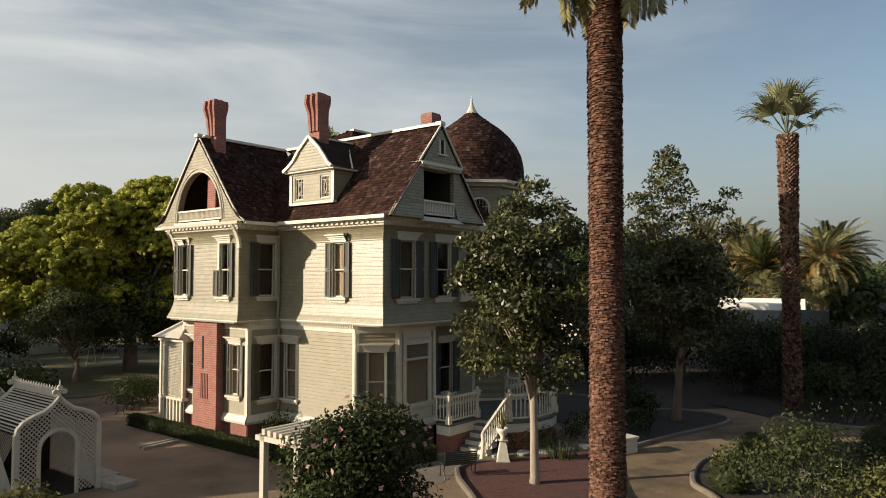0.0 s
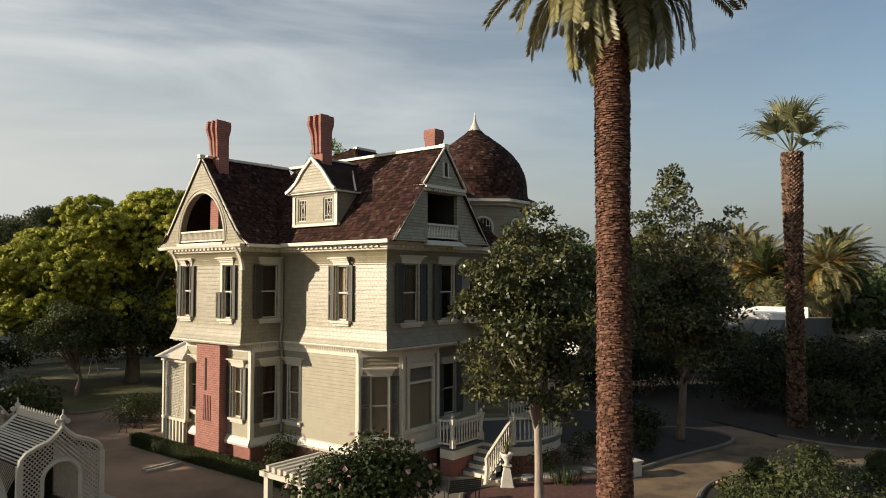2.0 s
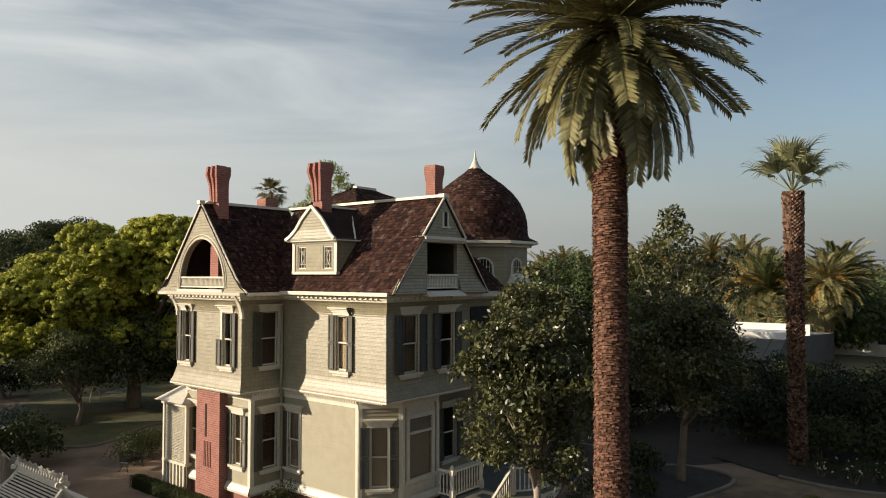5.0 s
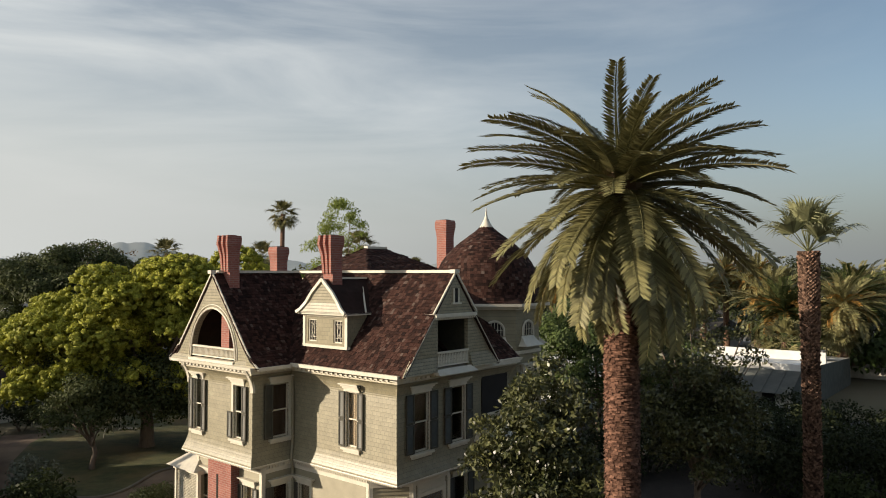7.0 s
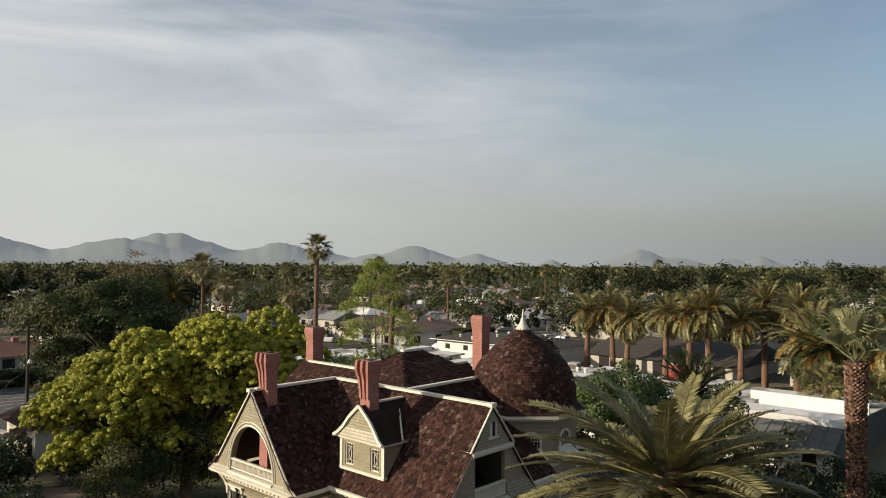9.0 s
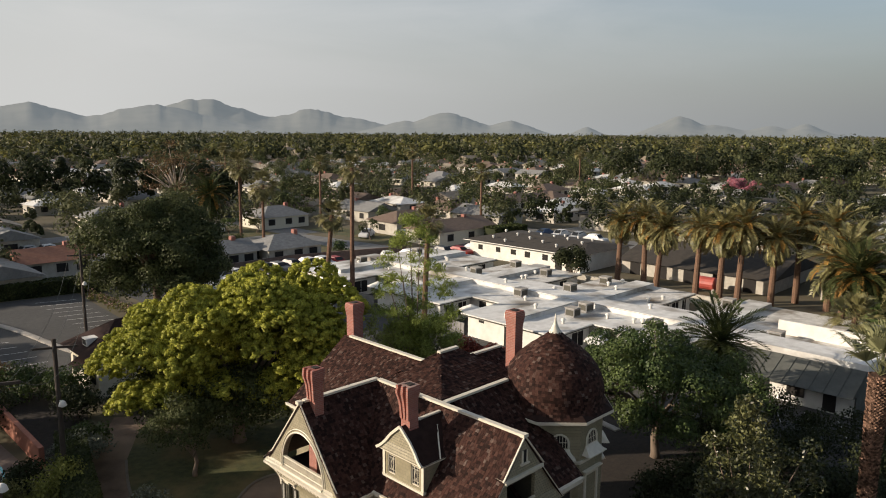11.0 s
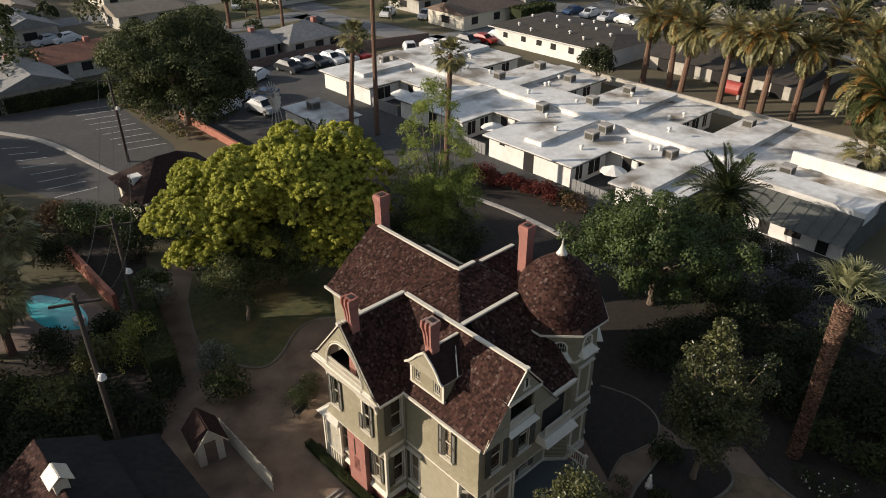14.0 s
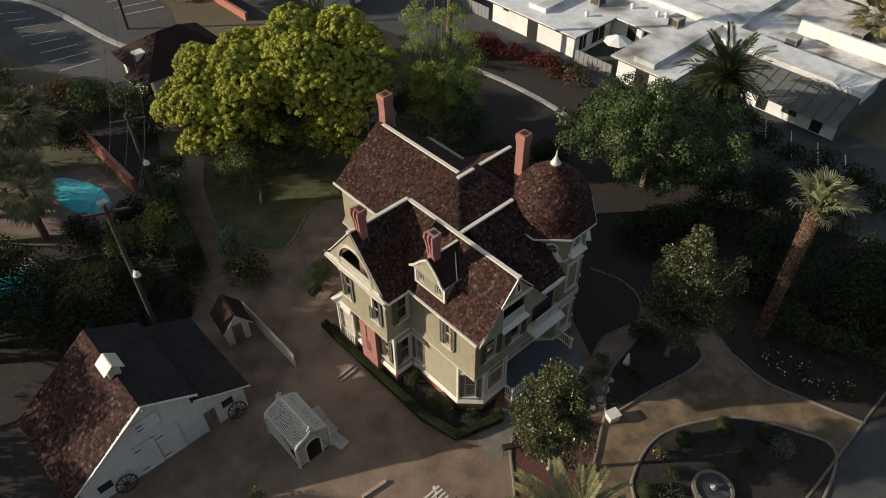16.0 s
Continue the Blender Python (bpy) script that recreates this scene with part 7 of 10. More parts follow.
def frond_mesh(name, seed, length, bend, leaflets=44, leaf=0.36, width=0.034, lift=0.5):
    """A feather leaf along +x, arching down; its leaflets stand in a shallow V."""
    rg = np.random.default_rng(seed)
    q = []
    pts = []
    n = 12
    ang = 0.0
    p = np.zeros(3)
    for i in range(n + 1):
        pts.append(p.copy())
        ang = -bend * (i / n) ** 1.5
        p = p + np.array([math.cos(ang), 0, math.sin(ang)]) * length / n
    pts = np.array(pts)
    for i in range(n):
        w0, w1 = 0.035 * (1 - i / n) + 0.008, 0.035 * (1 - (i + 1) / n) + 0.008
        a, b = pts[i], pts[i + 1]
        for s, t in (((0, w0, 0), (0, w1, 0)), ((0, 0, w0 * 0.8), (0, 0, w1 * 0.8))):
            s, t = np.array(s), np.array(t)
            q.append([a - s, a + s, b + t, b - t])
    for k in range(leaflets):
        u = 0.10 + 0.90 * (k + 0.5) / leaflets
        f = u * n
        i = min(int(f), n - 1)
        c = pts[i] + (pts[i + 1] - pts[i]) * (f - i)
        d = pts[i + 1] - pts[i]
        d /= np.linalg.norm(d)
        up = np.cross(d, [0, 1, 0])
        up = up if up[2] > 0 else -up
        ll = leaf * (0.55 + 0.45 * math.sin(math.pi * min(1, u * 0.9 + 0.1))) * rg.uniform(0.85, 1.1)
        for s in (-1, 1):
            g = d * rg.uniform(0.55, 0.8) + np.array([0, s, 0]) * 0.8 + up * (lift * rg.uniform(0.3, 0.8))
            g /= np.linalg.norm(g)
            e = np.cross(g, up)
            e /= np.linalg.norm(e)
            tip = c + g * ll + np.array([0, 0, -0.10 * ll])
            m = c + g * ll * 0.45
            q.append([c - e * width * 0.3, m - e * width * 0.5, tip, m + e * width * 0.5])
    return quads(name, np.array(q))


def scales(mesh, rg, path, radii, row=0.032, around=26):
    """Thin flaky rings of old leaf scars, lower edges proud."""
    path = [Vector(p) for p in path]
    for (a, ra), (b, rb) in zip(zip(path, radii), zip(path[1:], radii[1:])):
        n = int((b - a).length / row)
        for i in range(n):
            c, r = a.lerp(b, i / n), ra + (rb - ra) * i / n
            turn = rg.uniform(0, 6.28)
            for j in range(around):
                t0 = turn + 2 * math.pi * j / around
                t1 = t0 + 2 * math.pi / around * rg.uniform(0.7, 1.5)
                o, z = r + rg.uniform(0.004, 0.034), c.z + rg.uniform(-0.016, 0.016)
                h = row * rg.uniform(0.8, 1.6)
                P = [(c.x + q * math.cos(t), c.y + q * math.sin(t), zz) for q, zz in ((r - 0.005, z), (o, z + 0.006), (r + 0.002, z + h)) for t in (t0, t1)]
                mesh.add(P, [(0, 1, 3, 2), (2, 3, 5, 4)])


def boots(mesh, rg, path, radii, row=0.055, around=9, proud=0.04, z0=0.0, taper_up=True):
    """Diamond-shaped leaf bases in a spiral over a palm trunk given by path points."""
    path = [Vector(p) for p in path]
    tot = sum((b - a).length for a, b in zip(path, path[1:]))

    def at(s):
        for i, (a, b) in enumerate(zip(path, path[1:])):
            l = (b - a).length
            if s <= l or i == len(path) - 2:
                k = min(s / l, 1.0)
                return a.lerp(b, k), radii[i] + (radii[i + 1] - radii[i]) * k
            s -= l
    s, k = z0, 0
    while s < tot - row:
        c, r = at(s)
        c2, r2 = at(s + row * 1.5)
        for j in range(around):
            a = 2 * math.pi * (j + 0.5 * (k % 2)) / around + rg.uniform(-0.05, 0.05)
            w = math.pi / around * 1.05
            o = r + proud * rg.uniform(0.5, 1.3)
            z = rg.uniform(-0.02, 0.02)
            def P(ang, rad, cc, dz):
                return (cc.x + rad * math.cos(ang), cc.y + rad * math.sin(ang), cc.z + dz)
            v = [P(a - w, r - 0.01, c, z), P(a + w, r - 0.01, c, z), P(a, o, c2, z - 0.01), P(a, o * 0.98, c2, z + 0.025), P(a - w * 0.9, r, c2, z + 0.03), P(a + w * 0.9, r, c2, z + 0.03)]
            mesh.add(v, [(0, 1, 2), (0, 2, 3, 4), (1, 5, 3, 2)])
        s += row
        k += 1


FRONDS = [frond_mesh("frond", 40 + k, 2.6, b, 64, 0.35, 0.050, 0.28) for k, b in enumerate((0.7, 0.6, 0.9, 1.2))]
for me in FRONDS:
    me.materials.append(L_PALM)
OLD_FRONDS = [frond_mesh("frond", 50 + k, 2.4, b, 40, 0.36, 0.045) for k, b in enumerate((1.2, 1.5))]
for me in OLD_FRONDS:
    me.materials.append(L_PALM_OLD)


def date_palm(base, top, trunk_r, count, scale, label, seed, group="", low=-58, trunk_rows=True, name="date_palm"):
    rg = random.Random(seed)
    base, top = Vector(base), Vector(top)
    t = thing(name, Matrix.Translation(base), label, "palm tree", group)
    d = top - base
    path = [Vector((0, 0, -0.1)), d * 0.3, d * 0.62, d]
    radii = [trunk_r * 1.15, trunk_r, trunk_r * 0.98, trunk_r * 1.02]
    tm = Mesh().tube(path, radii, 12)
    if trunk_rows:
        scales(tm, rg, path, radii)
    part("trunk", tm, PALM_SCALY, t, "brown trunk with spiral leaf scars")
    heart = Mesh().lathe([(trunk_r * 1.05, d.z - 0.35), (trunk_r * 1.35, d.z - 0.1), (trunk_r * 1.2, d.z + 0.25), (0.05, d.z + 0.5)], 12, (d.x, d.y))
    part("crown_heart", heart, L_BROWN, t)
    for k in range(count):
        f = (k + 0.5) / count
        el = 69 + (low - 69) * f ** 0.92 + rg.uniform(-7, 7)
        az = k * 137.508 + rg.uniform(-10, 10)
        old = f > 0.9 and rg.random() < 0.12
        me = rg.choice(OLD_FRONDS) if old else FRONDS[min(3, int(max(0, f * 3.2 + rg.uniform(-0.6, 0.6))))]
        s = scale * rg.uniform(0.88, 1.08) * (0.80 if f < 0.2 else 1.0)
        ob = new("frond", me)
        ob.parent = t
        ob.matrix_basis = Matrix.Translation(d + Vector((0, 0, 0.12 - 0.3 * f))) @ Matrix.Rotation(radians(az), 4, 'Z') @ Matrix.Rotation(radians(-el), 4, 'Y') @ Matrix.Rotation(rg.uniform(-0.35, 0.35), 4, 'X') @ Matrix.Diagonal((s, s, s, 1))
    return t


date_palm((2.46, 10.75, GZ), (2.42, 10.45, 11.93), 0.245, 104, 0.88, "tall date palm with a full arching crown over the garden", 3, low=-66)


def crown_of(name, meshes, count, low, scale, seed):
    """All fronds of a far palm as one mesh."""
    rg = random.Random(seed)
    out = []
    for k in range(count):
        f = (k + 0.5) / count
        el = 82 + (low - 82) * f ** 0.8 + rg.uniform(-8, 8)
        m = Matrix.Rotation(radians(k * 137.508 + rg.uniform(-12, 12)), 4, 'Z') @ Matrix.Rotation(radians(-el), 4, 'Y') @ Matrix.Rotation(rg.uniform(-0.4, 0.4), 4, 'X') @ Matrix.Scale(scale * rg.uniform(0.85, 1.1), 4)
        src = meshes[min(len(meshes) - 1, int(f * len(meshes)))]
        co = np.empty(len(src.vertices) * 3, dtype=np.float32)
        src.vertices.foreach_get("co", co)
        co = co.reshape(-1, 3) @ np.array(m.to_3x3()).T
        out.append(co.reshape(-1, 4, 3))
    return quads(name, np.concatenate(out))


LIGHT_FRONDS = [frond_mesh("far_frond", 70 + k, 2.8, b, 24, 0.50, 0.095) for k, b in enumerate((0.75, 1.2, 1.6))]
FAR_DATE = crown_of("crown", LIGHT_FRONDS, 66, -62, 1.15, 21)
FAR_DATE.materials.append(L_PALM)
FAR_DARK = crown_of("crown", LIGHT_FRONDS, 66, -58, 1.15, 27)
FAR_DARK.materials.append(L_HEDGE)
FAR_SKIRT = crown_of("skirt", LIGHT_FRONDS[2:], 26, -75, 0.9, 22)
FAR_SKIRT.materials.append(L_PALM_OLD)


def far_palm(base, h, trunk_r, scale, label, skirt=True, lean=(0, 0), group="far palms", name="palm_tree", me=None, seed=0, bark=None):
    t = thing(name, Matrix.Translation((base[0], base[1], GZ)), label, "palm tree", group)
    top = Vector((lean[0], lean[1], h))
    part("trunk", Mesh().tube([(0, 0, -0.1), top * 0.5 + Vector((lean[0], lean[1], 0)) * -0.12, top], [trunk_r * 1.25, trunk_r, trunk_r * 0.95], 9), bark or PALM_TRUNK, t)
    c = part("crown", me or FAR_DATE, L_PALM, t)
    c.matrix_basis = Matrix.Translation(top) @ Matrix.Rotation(seed * 1.7, 4, 'Z') @ Matrix.Scale(scale, 4)
    if skirt:
        s = part("old_fronds", FAR_SKIRT, L_PALM_OLD, t, "hanging orange-brown dead fronds")
        s.matrix_basis = Matrix.Translation(top + Vector((0, 0, -0.1))) @ Matrix.Rotation(seed * 2.3, 4, 'Z') @ Matrix.Scale(scale * 0.95, 4)
    return t


def fan_mesh(name, seed, petiole=0.95, blade=1.0, seg=24, span=92, hang=0.4):
    rg = np.random.default_rng(seed)
    q = [[[0, -0.02, 0], [0, 0.02, 0], [petiole, 0.012, 0], [petiole, -0.012, 0]], [[0, 0, -0.015], [0, 0, 0.02], [petiole, 0, 0.01], [petiole, 0, -0.01]]]
    c = np.array([petiole, 0, 0.0])
    for k in range(seg):
        a = radians(-span + 2 * span * (k + 0.5) / seg)
        d = np.array([math.cos(a), math.sin(a) * 0.75, 0.42 * abs(math.sin(a))])
        e = np.array([-math.sin(a), math.cos(a), 0])
        ll = blade * (1 - 0.18 * (abs(a) / 1.5) ** 2) * rg.uniform(0.88, 1.1)
        m = c + d * ll * 0.55
        w = ll * 0.044
        h = hang * ll * rg.uniform(0.5, 1.4)
        f = c + d * ll * 0.82 - np.array([0, 0, h * 0.35])
        tip = c + d * ll * 0.95 - np.array([0, 0, h])
        q.append([c, m - e * w, f, m + e * w])
        q.append([m - e * w, f - e * w * 0.4, tip, f + e * w * 0.4])
    return quads(name, np.array(q, dtype=float))


FANS = [fan_mesh("fan_leaf", 80 + k) for k in range(3)]
for me in FANS:
    me.materials.append(L_FAN)
FAR_FAN = crown_of("crown", FANS, 40, -68, 1.0, 23)
FAR_FAN.materials.append(L_PALM)
# fan palm in the garden
fb, ft = Vector((14.6, 29.8, GZ)), Vector((13.68, 27.95, 11.5))
fp = thing("fan_palm", Matrix.Translation(fb), "fan palm with a rough brown trunk and sunlit crown", "palm tree")
d = ft - fb
tm = Mesh()
path = [Vector((0, 0, -0.1)), d * 0.35, d * 0.7, d]
tm.tube(path, [0.34, 0.29, 0.30, 0.33], 12)
boots(tm, random.Random(4), path, [0.34, 0.29, 0.31, 0.36], 0.075, 14, 0.07)
part("trunk", tm, PALM_TRUNK, fp, "brown trunk crusted with old leaf bases")
rg = random.Random(8)
for k in range(17):
    f = (k + 0.5) / 17
    ob = new("fan_leaf", rg.choice(FANS))
    ob.parent = fp
    el = 88 - 70 * f ** 1.2 + rg.uniform(-8, 8)
    s = rg.uniform(1.12, 1.32)
    ob.matrix_basis = Matrix.Translation(d) @ Matrix.Rotation(radians(k * 137.5), 4, 'Z') @ Matrix.Rotation(radians(-el), 4, 'Y') @ Matrix.Rotation(rg.uniform(-0.5, 0.5), 4, 'X') @ Matrix.Scale(s, 4)


def shrub(name, x, y, rx, ry, h, mat, label, n=14, per=420, leaf=(0.12, 0.07), seed=0, category="shrub", group="", flowers=None, z=None, wood=True, stray=0.25):
    """A bush: clumps from the ground up, with a few stems."""
    rg = np.random.default_rng(int(seed + abs(x) * 131 + abs(y) * 17))
    t = thing(name, Matrix.Translation((x, y, GZ if z is None else z)), label, category, group)
    cl = []
    for _ in range(n):
        a, r = rg.uniform(0, 2 * math.pi), math.sqrt(rg.random()) * 0.72
        zz = h * rg.uniform(0.2, 0.78) * (1 - 0.45 * r * r)
        k = rg.uniform(0.26, 0.40) * min(h * 1.1, (rx + ry) * 0.75)
        cl.append((r * rx * math.cos(a), r * ry * math.sin(a), zz, k))
    q = clump_leaves(rg, cl, per, leaf[0], leaf[1], 0.55, 0.9, 0.1, 0.62)
    q[:, :, 2] = np.maximum(q[:, :, 2], 0.02)
    part("foliage", quads("foliage", q), mat, t)
    if wood:
        ms = Mesh()
        for c in cl[:5]:
            ms.tube([(c[0] * 0.2, c[1] * 0.2, -0.05), (c[0] * 0.6, c[1] * 0.6, c[2] * 0.6), c[:3]], [0.035, 0.025, 0.01], 5)
        part("branchwork", ms, BARK, t)
    if flowers:
        fm, k = flowers
        pick = rg.integers(0, len(cl), k)
        cen = np.array([cl[i][:3] for i in pick])
        rad = np.array([[cl[i][3]] for i in pick])
        dd = unit(rg.normal(size=(k, 3)))
        dd[:, 2] = np.abs(dd[:, 2])
        c = cen + dd * rad * 1.03
        part("blossom", quads("blossom", np.concatenate([leaf_quads(rg, c, dd, 0.12, 0.12, 0, 0.8), leaf_quads(rg, c + 0.01, dd, 0.10, 0.10, 0, 0.5)])), fm, t)
    return t


# roses over the arbour, and other near bushes
shrub("rose_bush", -1.75, 14.5, 1.6, 1.15, 3.4, L_HEDGE, "dark climbing rose bush with pale pink blooms", 64, 640, (0.10, 0.06), 1, "rose bush", flowers=(L_PINK, 130))
shrub("shrub", -2.3, 13.3, 1.1, 0.8, 1.9, L_GREEN, "low green garden bush below the roses", 16, 500, (0.11, 0.06), 2)
shrub("shrub", -0.4, 13.2, 1.1, 0.8, 1.3, L_GREEN, "low green garden bush below the roses", 16, 500, (0.11, 0.06), 3)
shrub("citrus_bush", -8.2, 14.2, 0.75, 0.7, 1.5, L_OLIVE, "light green leafy bush in the dirt yard", 14, 480, (0.13, 0.07), 4)
shrub("citrus_bush", -6.6, 13.6, 0.6, 0.6, 1.6, L_OLIVE, "light green leafy bush in the dirt yard", 12, 480, (0.13, 0.07), 5)
shrub("citrus_bush", -11.6, 15.0, 0.7, 0.7, 1.5, L_OLIVE, "light green leafy bush in the dirt yard", 12, 480, (0.13, 0.07), 6)
for k, (x, y, rx, h, m, fl, lab) in enumerate((
        (8.3, 16.6, 1.7, 2.1, L_OAK, None, "loose green shrub in the garden island"), (10.1, 15.9, 1.5, 2.0, L_OLIVE, None, "loose light-green shrub in the garden island"),
        (11.6, 17.6, 0.6, 0.9, L_HEDGE, None, "low dark shrub in the garden island"), (8.6, 19.6, 0.5, 0.6, L_HEDGE, None, "low dark shrub in the garden island"),
        (8.1, 20.6, 0.5, 0.5, L_OLIVE, (L_PINK, 6), "low flowering plant in the garden island"), (12.6, 21.0, 0.7, 0.8, L_HEDGE, None, "low dark shrub in the garden island"),
        (14.4, 21.8, 0.7, 0.9, L_GREY, None, "silvery spiky shrub in the garden island"))):
    shrub("shrub", x, y, rx, rx, h, m, lab, 18, 430, (0.11, 0.055), k, flowers=fl, group="island shrubs")
for x, y, r in ((7.3, 18.3, 0.52), (9.4, 21.6, 0.5), (11.6, 22.7, 0.55), (13.7, 22.6, 0.5)):
    rg2 = np.random.default_rng(int(x * 100))
    t = thing("clipped_ball", Matrix.Translation((x, y, GZ)), "clipped round green box bush", "shrub", "clipped balls")
    part("foliage", quads("foliage", clump_leaves(rg2, [(0, 0, r * 0.75, r)], 9000, 0.05, 0.025, 0.93, 0.85, 0, 0.6, -0.8)), L_HEDGE, t)
    # solid core, darker than the leaf coat to imitate shade within
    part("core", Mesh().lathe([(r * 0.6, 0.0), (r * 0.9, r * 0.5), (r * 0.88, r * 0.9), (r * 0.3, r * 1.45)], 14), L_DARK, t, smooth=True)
# round bushes and clipped hedge at the foot of the house
for x, y, rx, h, fl in ((-0.15, 4.55, 0.62, 1.25, None), (-0.2, 2.6, 0.6, 0.9, None), (-0.1, 1.7, 0.6, 0.8, None), (0.5, 0.6, 0.6, 0.7, None), (1.6, -0.25, 0.5, 0.5, None), (0.0, 14.4, 0.95, 1.5, None), (1.2, 15.2, 0.8, 1.2, None)):
    p = HOUSE @ Vector((x, y, 0))
    shrub("shrub", p.x, p.y, rx, rx, h, L_HEDGE, "rounded dark green bush by the house", 18, 700, (0.08, 0.045), 7, group="house shrubs", flowers=fl)


def hedge(name, pts, w, h, mat, label, m=None, leaf=(0.09, 0.05), dens=520, seed=1, loose=0.035):
    """A clipped hedge along plan points."""
    rg = np.random.default_rng(seed)
    t = thing(name, m, label, "hedge")
    ms = Mesh()
    q = []
    for (xa, ya), (xb, yb) in zip(pts, pts[1:]):
        ln = math.hypot(xb - xa, yb - ya)
        d = np.array([(xb - xa) / ln, (yb - ya) / ln, 0])
        s = np.array([-d[1], d[0], 0])
        ms.beam((xa, ya, GZ + h * 0.46), (xb, yb, GZ + h * 0.46), w * 0.86, h * 0.92)
        k = int(dens * ln * (w + 2 * h))
        u, side = rg.uniform(-0.02, 1.02, k) * ln, rg.random(k) * (w + 2 * h)
        c = np.array([[xa, ya, GZ]]) + d * u[:, None]
        top = side < w
        off = np.where(top, side - w / 2, np.where(side < w + h, -w / 2, w / 2))
        zz = np.where(top, h, np.where(side < w + h, side - w, side - w - h))
        c = c + s * off[:, None] + np.array([[0, 0, 1]]) * zz[:, None] + rg.normal(size=(k, 3)) * loose
        nor = np.where(top[:, None], np.array([[0, 0, 1.0]]), s * np.sign(off)[:, None])
        q.append(leaf_quads(rg, c, nor, leaf[0], leaf[1], 0, 0.5))
    # darker solid core imitates the shade between the hedge leaves
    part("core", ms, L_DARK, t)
    part("foliage", quads("foliage", np.concatenate(q)), mat, t)
    return t


hedge("hedge", [(-1.45, 11.4), (-1.45, 6.3), (-1.4, 2.3), (-0.9, 0.25), (1.6, -0.55)], 0.42, 0.42, L_HEDGE, "low clipped dark green hedge round the house", HOUSE, (0.055, 0.032), 1300, 1, 0.014)
hedge("tall_hedge", [(-21.5, 30.2), (-25.0, 34.6), (-27.5, 38.0)], 1.6, 2.3, L_HEDGE, "tall dark clipped hedge beside the dirt drive", None, (0.14, 0.08), 180, 4)

# shrubs round the garden: x, y, radius, height, leaves
SHRUBS = (
    (-17.6, 29.9, 1.7, 1.9, L_HEDGE), (-19.4, 31.9, 1.2, 2.2, L_GREY), (-24.6, 32.6, 2.0, 3.2, L_OLIVE_LIT), (-26.4, 31.0, 1.6, 2.6, L_OLIVE), (-24.0, 27.4, 2.2, 2.4, L_DARK), (-26.6, 26.6, 2.2, 3.0, L_OLIVE),
    (-29.8, 27.0, 2.2, 2.2, L_HEDGE), (-29.6, 23.6, 2.4, 3.0, L_DARK), (-26.0, 23.6, 2.0, 2.6, L_DARK), (-23.0, 24.4, 1.8, 2.4, L_DARK), (-26.2, 37.0, 1.7, 2.6, L_GREY), (-27.4, 39.6, 1.4, 2.2, L_GREEN),
    (-37.2, 47.4, 2.2, 3.2, L_GREEN), (-34.4, 47.4, 2.0, 3.0, L_GREEN), (-40.2, 47.4, 1.8, 2.6, L_BROWN), (-41.5, 44.5, 2.0, 3.0, L_DARK), (-20.6, 26.6, 1.3, 1.9, L_DARK),
    (10.0, 37.5, 2.4, 3.4, L_DARK), (13.2, 39.6, 2.6, 3.8, L_DARK), (16.4, 37.0, 2.6, 3.8, L_DARK), (14.0, 34.0, 2.2, 3.2, L_DARK), (18.0, 33.0, 2.5, 3.6, L_DARK), (20.6, 31.0, 2.4, 3.4, L_DARK),
    (21.8, 34.4, 2.6, 4.0, L_DARK), (24.4, 30.2, 2.6, 3.6, L_DARK), (18.6, 29.0, 1.7, 2.0, L_HEDGE), (16.0, 30.6, 1.6, 2.2, L_HEDGE), (21.4, 27.4, 1.8, 2.2, L_HEDGE), (25.4, 35.0, 2.4, 3.4, L_DARK), (7.6, 36.6, 1.8, 2.6, L_DARK),
    (12.6, 43.4, 2.4, 3.6, L_DARK), (16.6, 42.2, 2.2, 3.2, L_DARK), (20.0, 40.0, 2.2, 3.0, L_DARK), (-36.5, 42.0, 2.0, 3.0, L_DARK), (-39.0, 38.0, 2.0, 3.0, L_DARK), (-27.5, 33.6, 1.5, 2.4, L_DARK), (-29.6, 31.2, 1.6, 2.4, L_DARK), (-33.0, 27.6, 2.2, 3.0, L_DARK), (-35.0, 24.4, 2.4, 3.4, L_DARK), (-21.2, 29.2, 1.3, 2.0, L_DARK), (-31.5, 44.5, 2.0, 2.6, L_DARK), (-28.6, 46.4, 1.6, 2.4, L_DARK), (-25.6, 53.0, 2.4, 3.4, L_DARK), (-21.0, 55.0, 2.4, 3.4, L_DARK), (-7.6, 52.0, 2.0, 2.8, L_DARK), (-9.6, 39.9, 1.0, 1.3, L_DARK), (-6.6, 42.0, 1.2, 1.6, L_DARK), (-3.0, 44.0, 1.6, 2.2, L_DARK), (1.2, 44.8, 1.8, 2.6, L_DARK),
    (-5.6, 48.6, 1.6, 2.4, L_DARK), (-11.0, 50.5, 2.0, 3.0, L_DARK), (-16.0, 52.0, 2.2, 3.0, L_DARK), (7.6, 28.6, 1.0, 1.2, L_HEDGE), (6.9, 25.6, 0.7, 0.8, L_HEDGE))
for k, (x, y, r, h, m) in enumerate(SHRUBS):
    lab = {L_HEDGE: "dense dark green garden shrub", L_GREY: "silvery grey-green garden shrub", L_OLIVE: "large light olive-green shrub", L_OLIVE_LIT: "large olive-green shrub, sunlight put into the leaf colour", L_DARK: "big shaded evergreen shrub", L_GREEN: "fresh green rounded shrub", L_BROWN: "dry orange-brown garden shrub"}[m]
    shrub("shrub", x, y, r, r * 0.9, h, m, lab, 20, 170, (0.2, 0.11), k, group="garden shrubs", wood=r > 1.5)
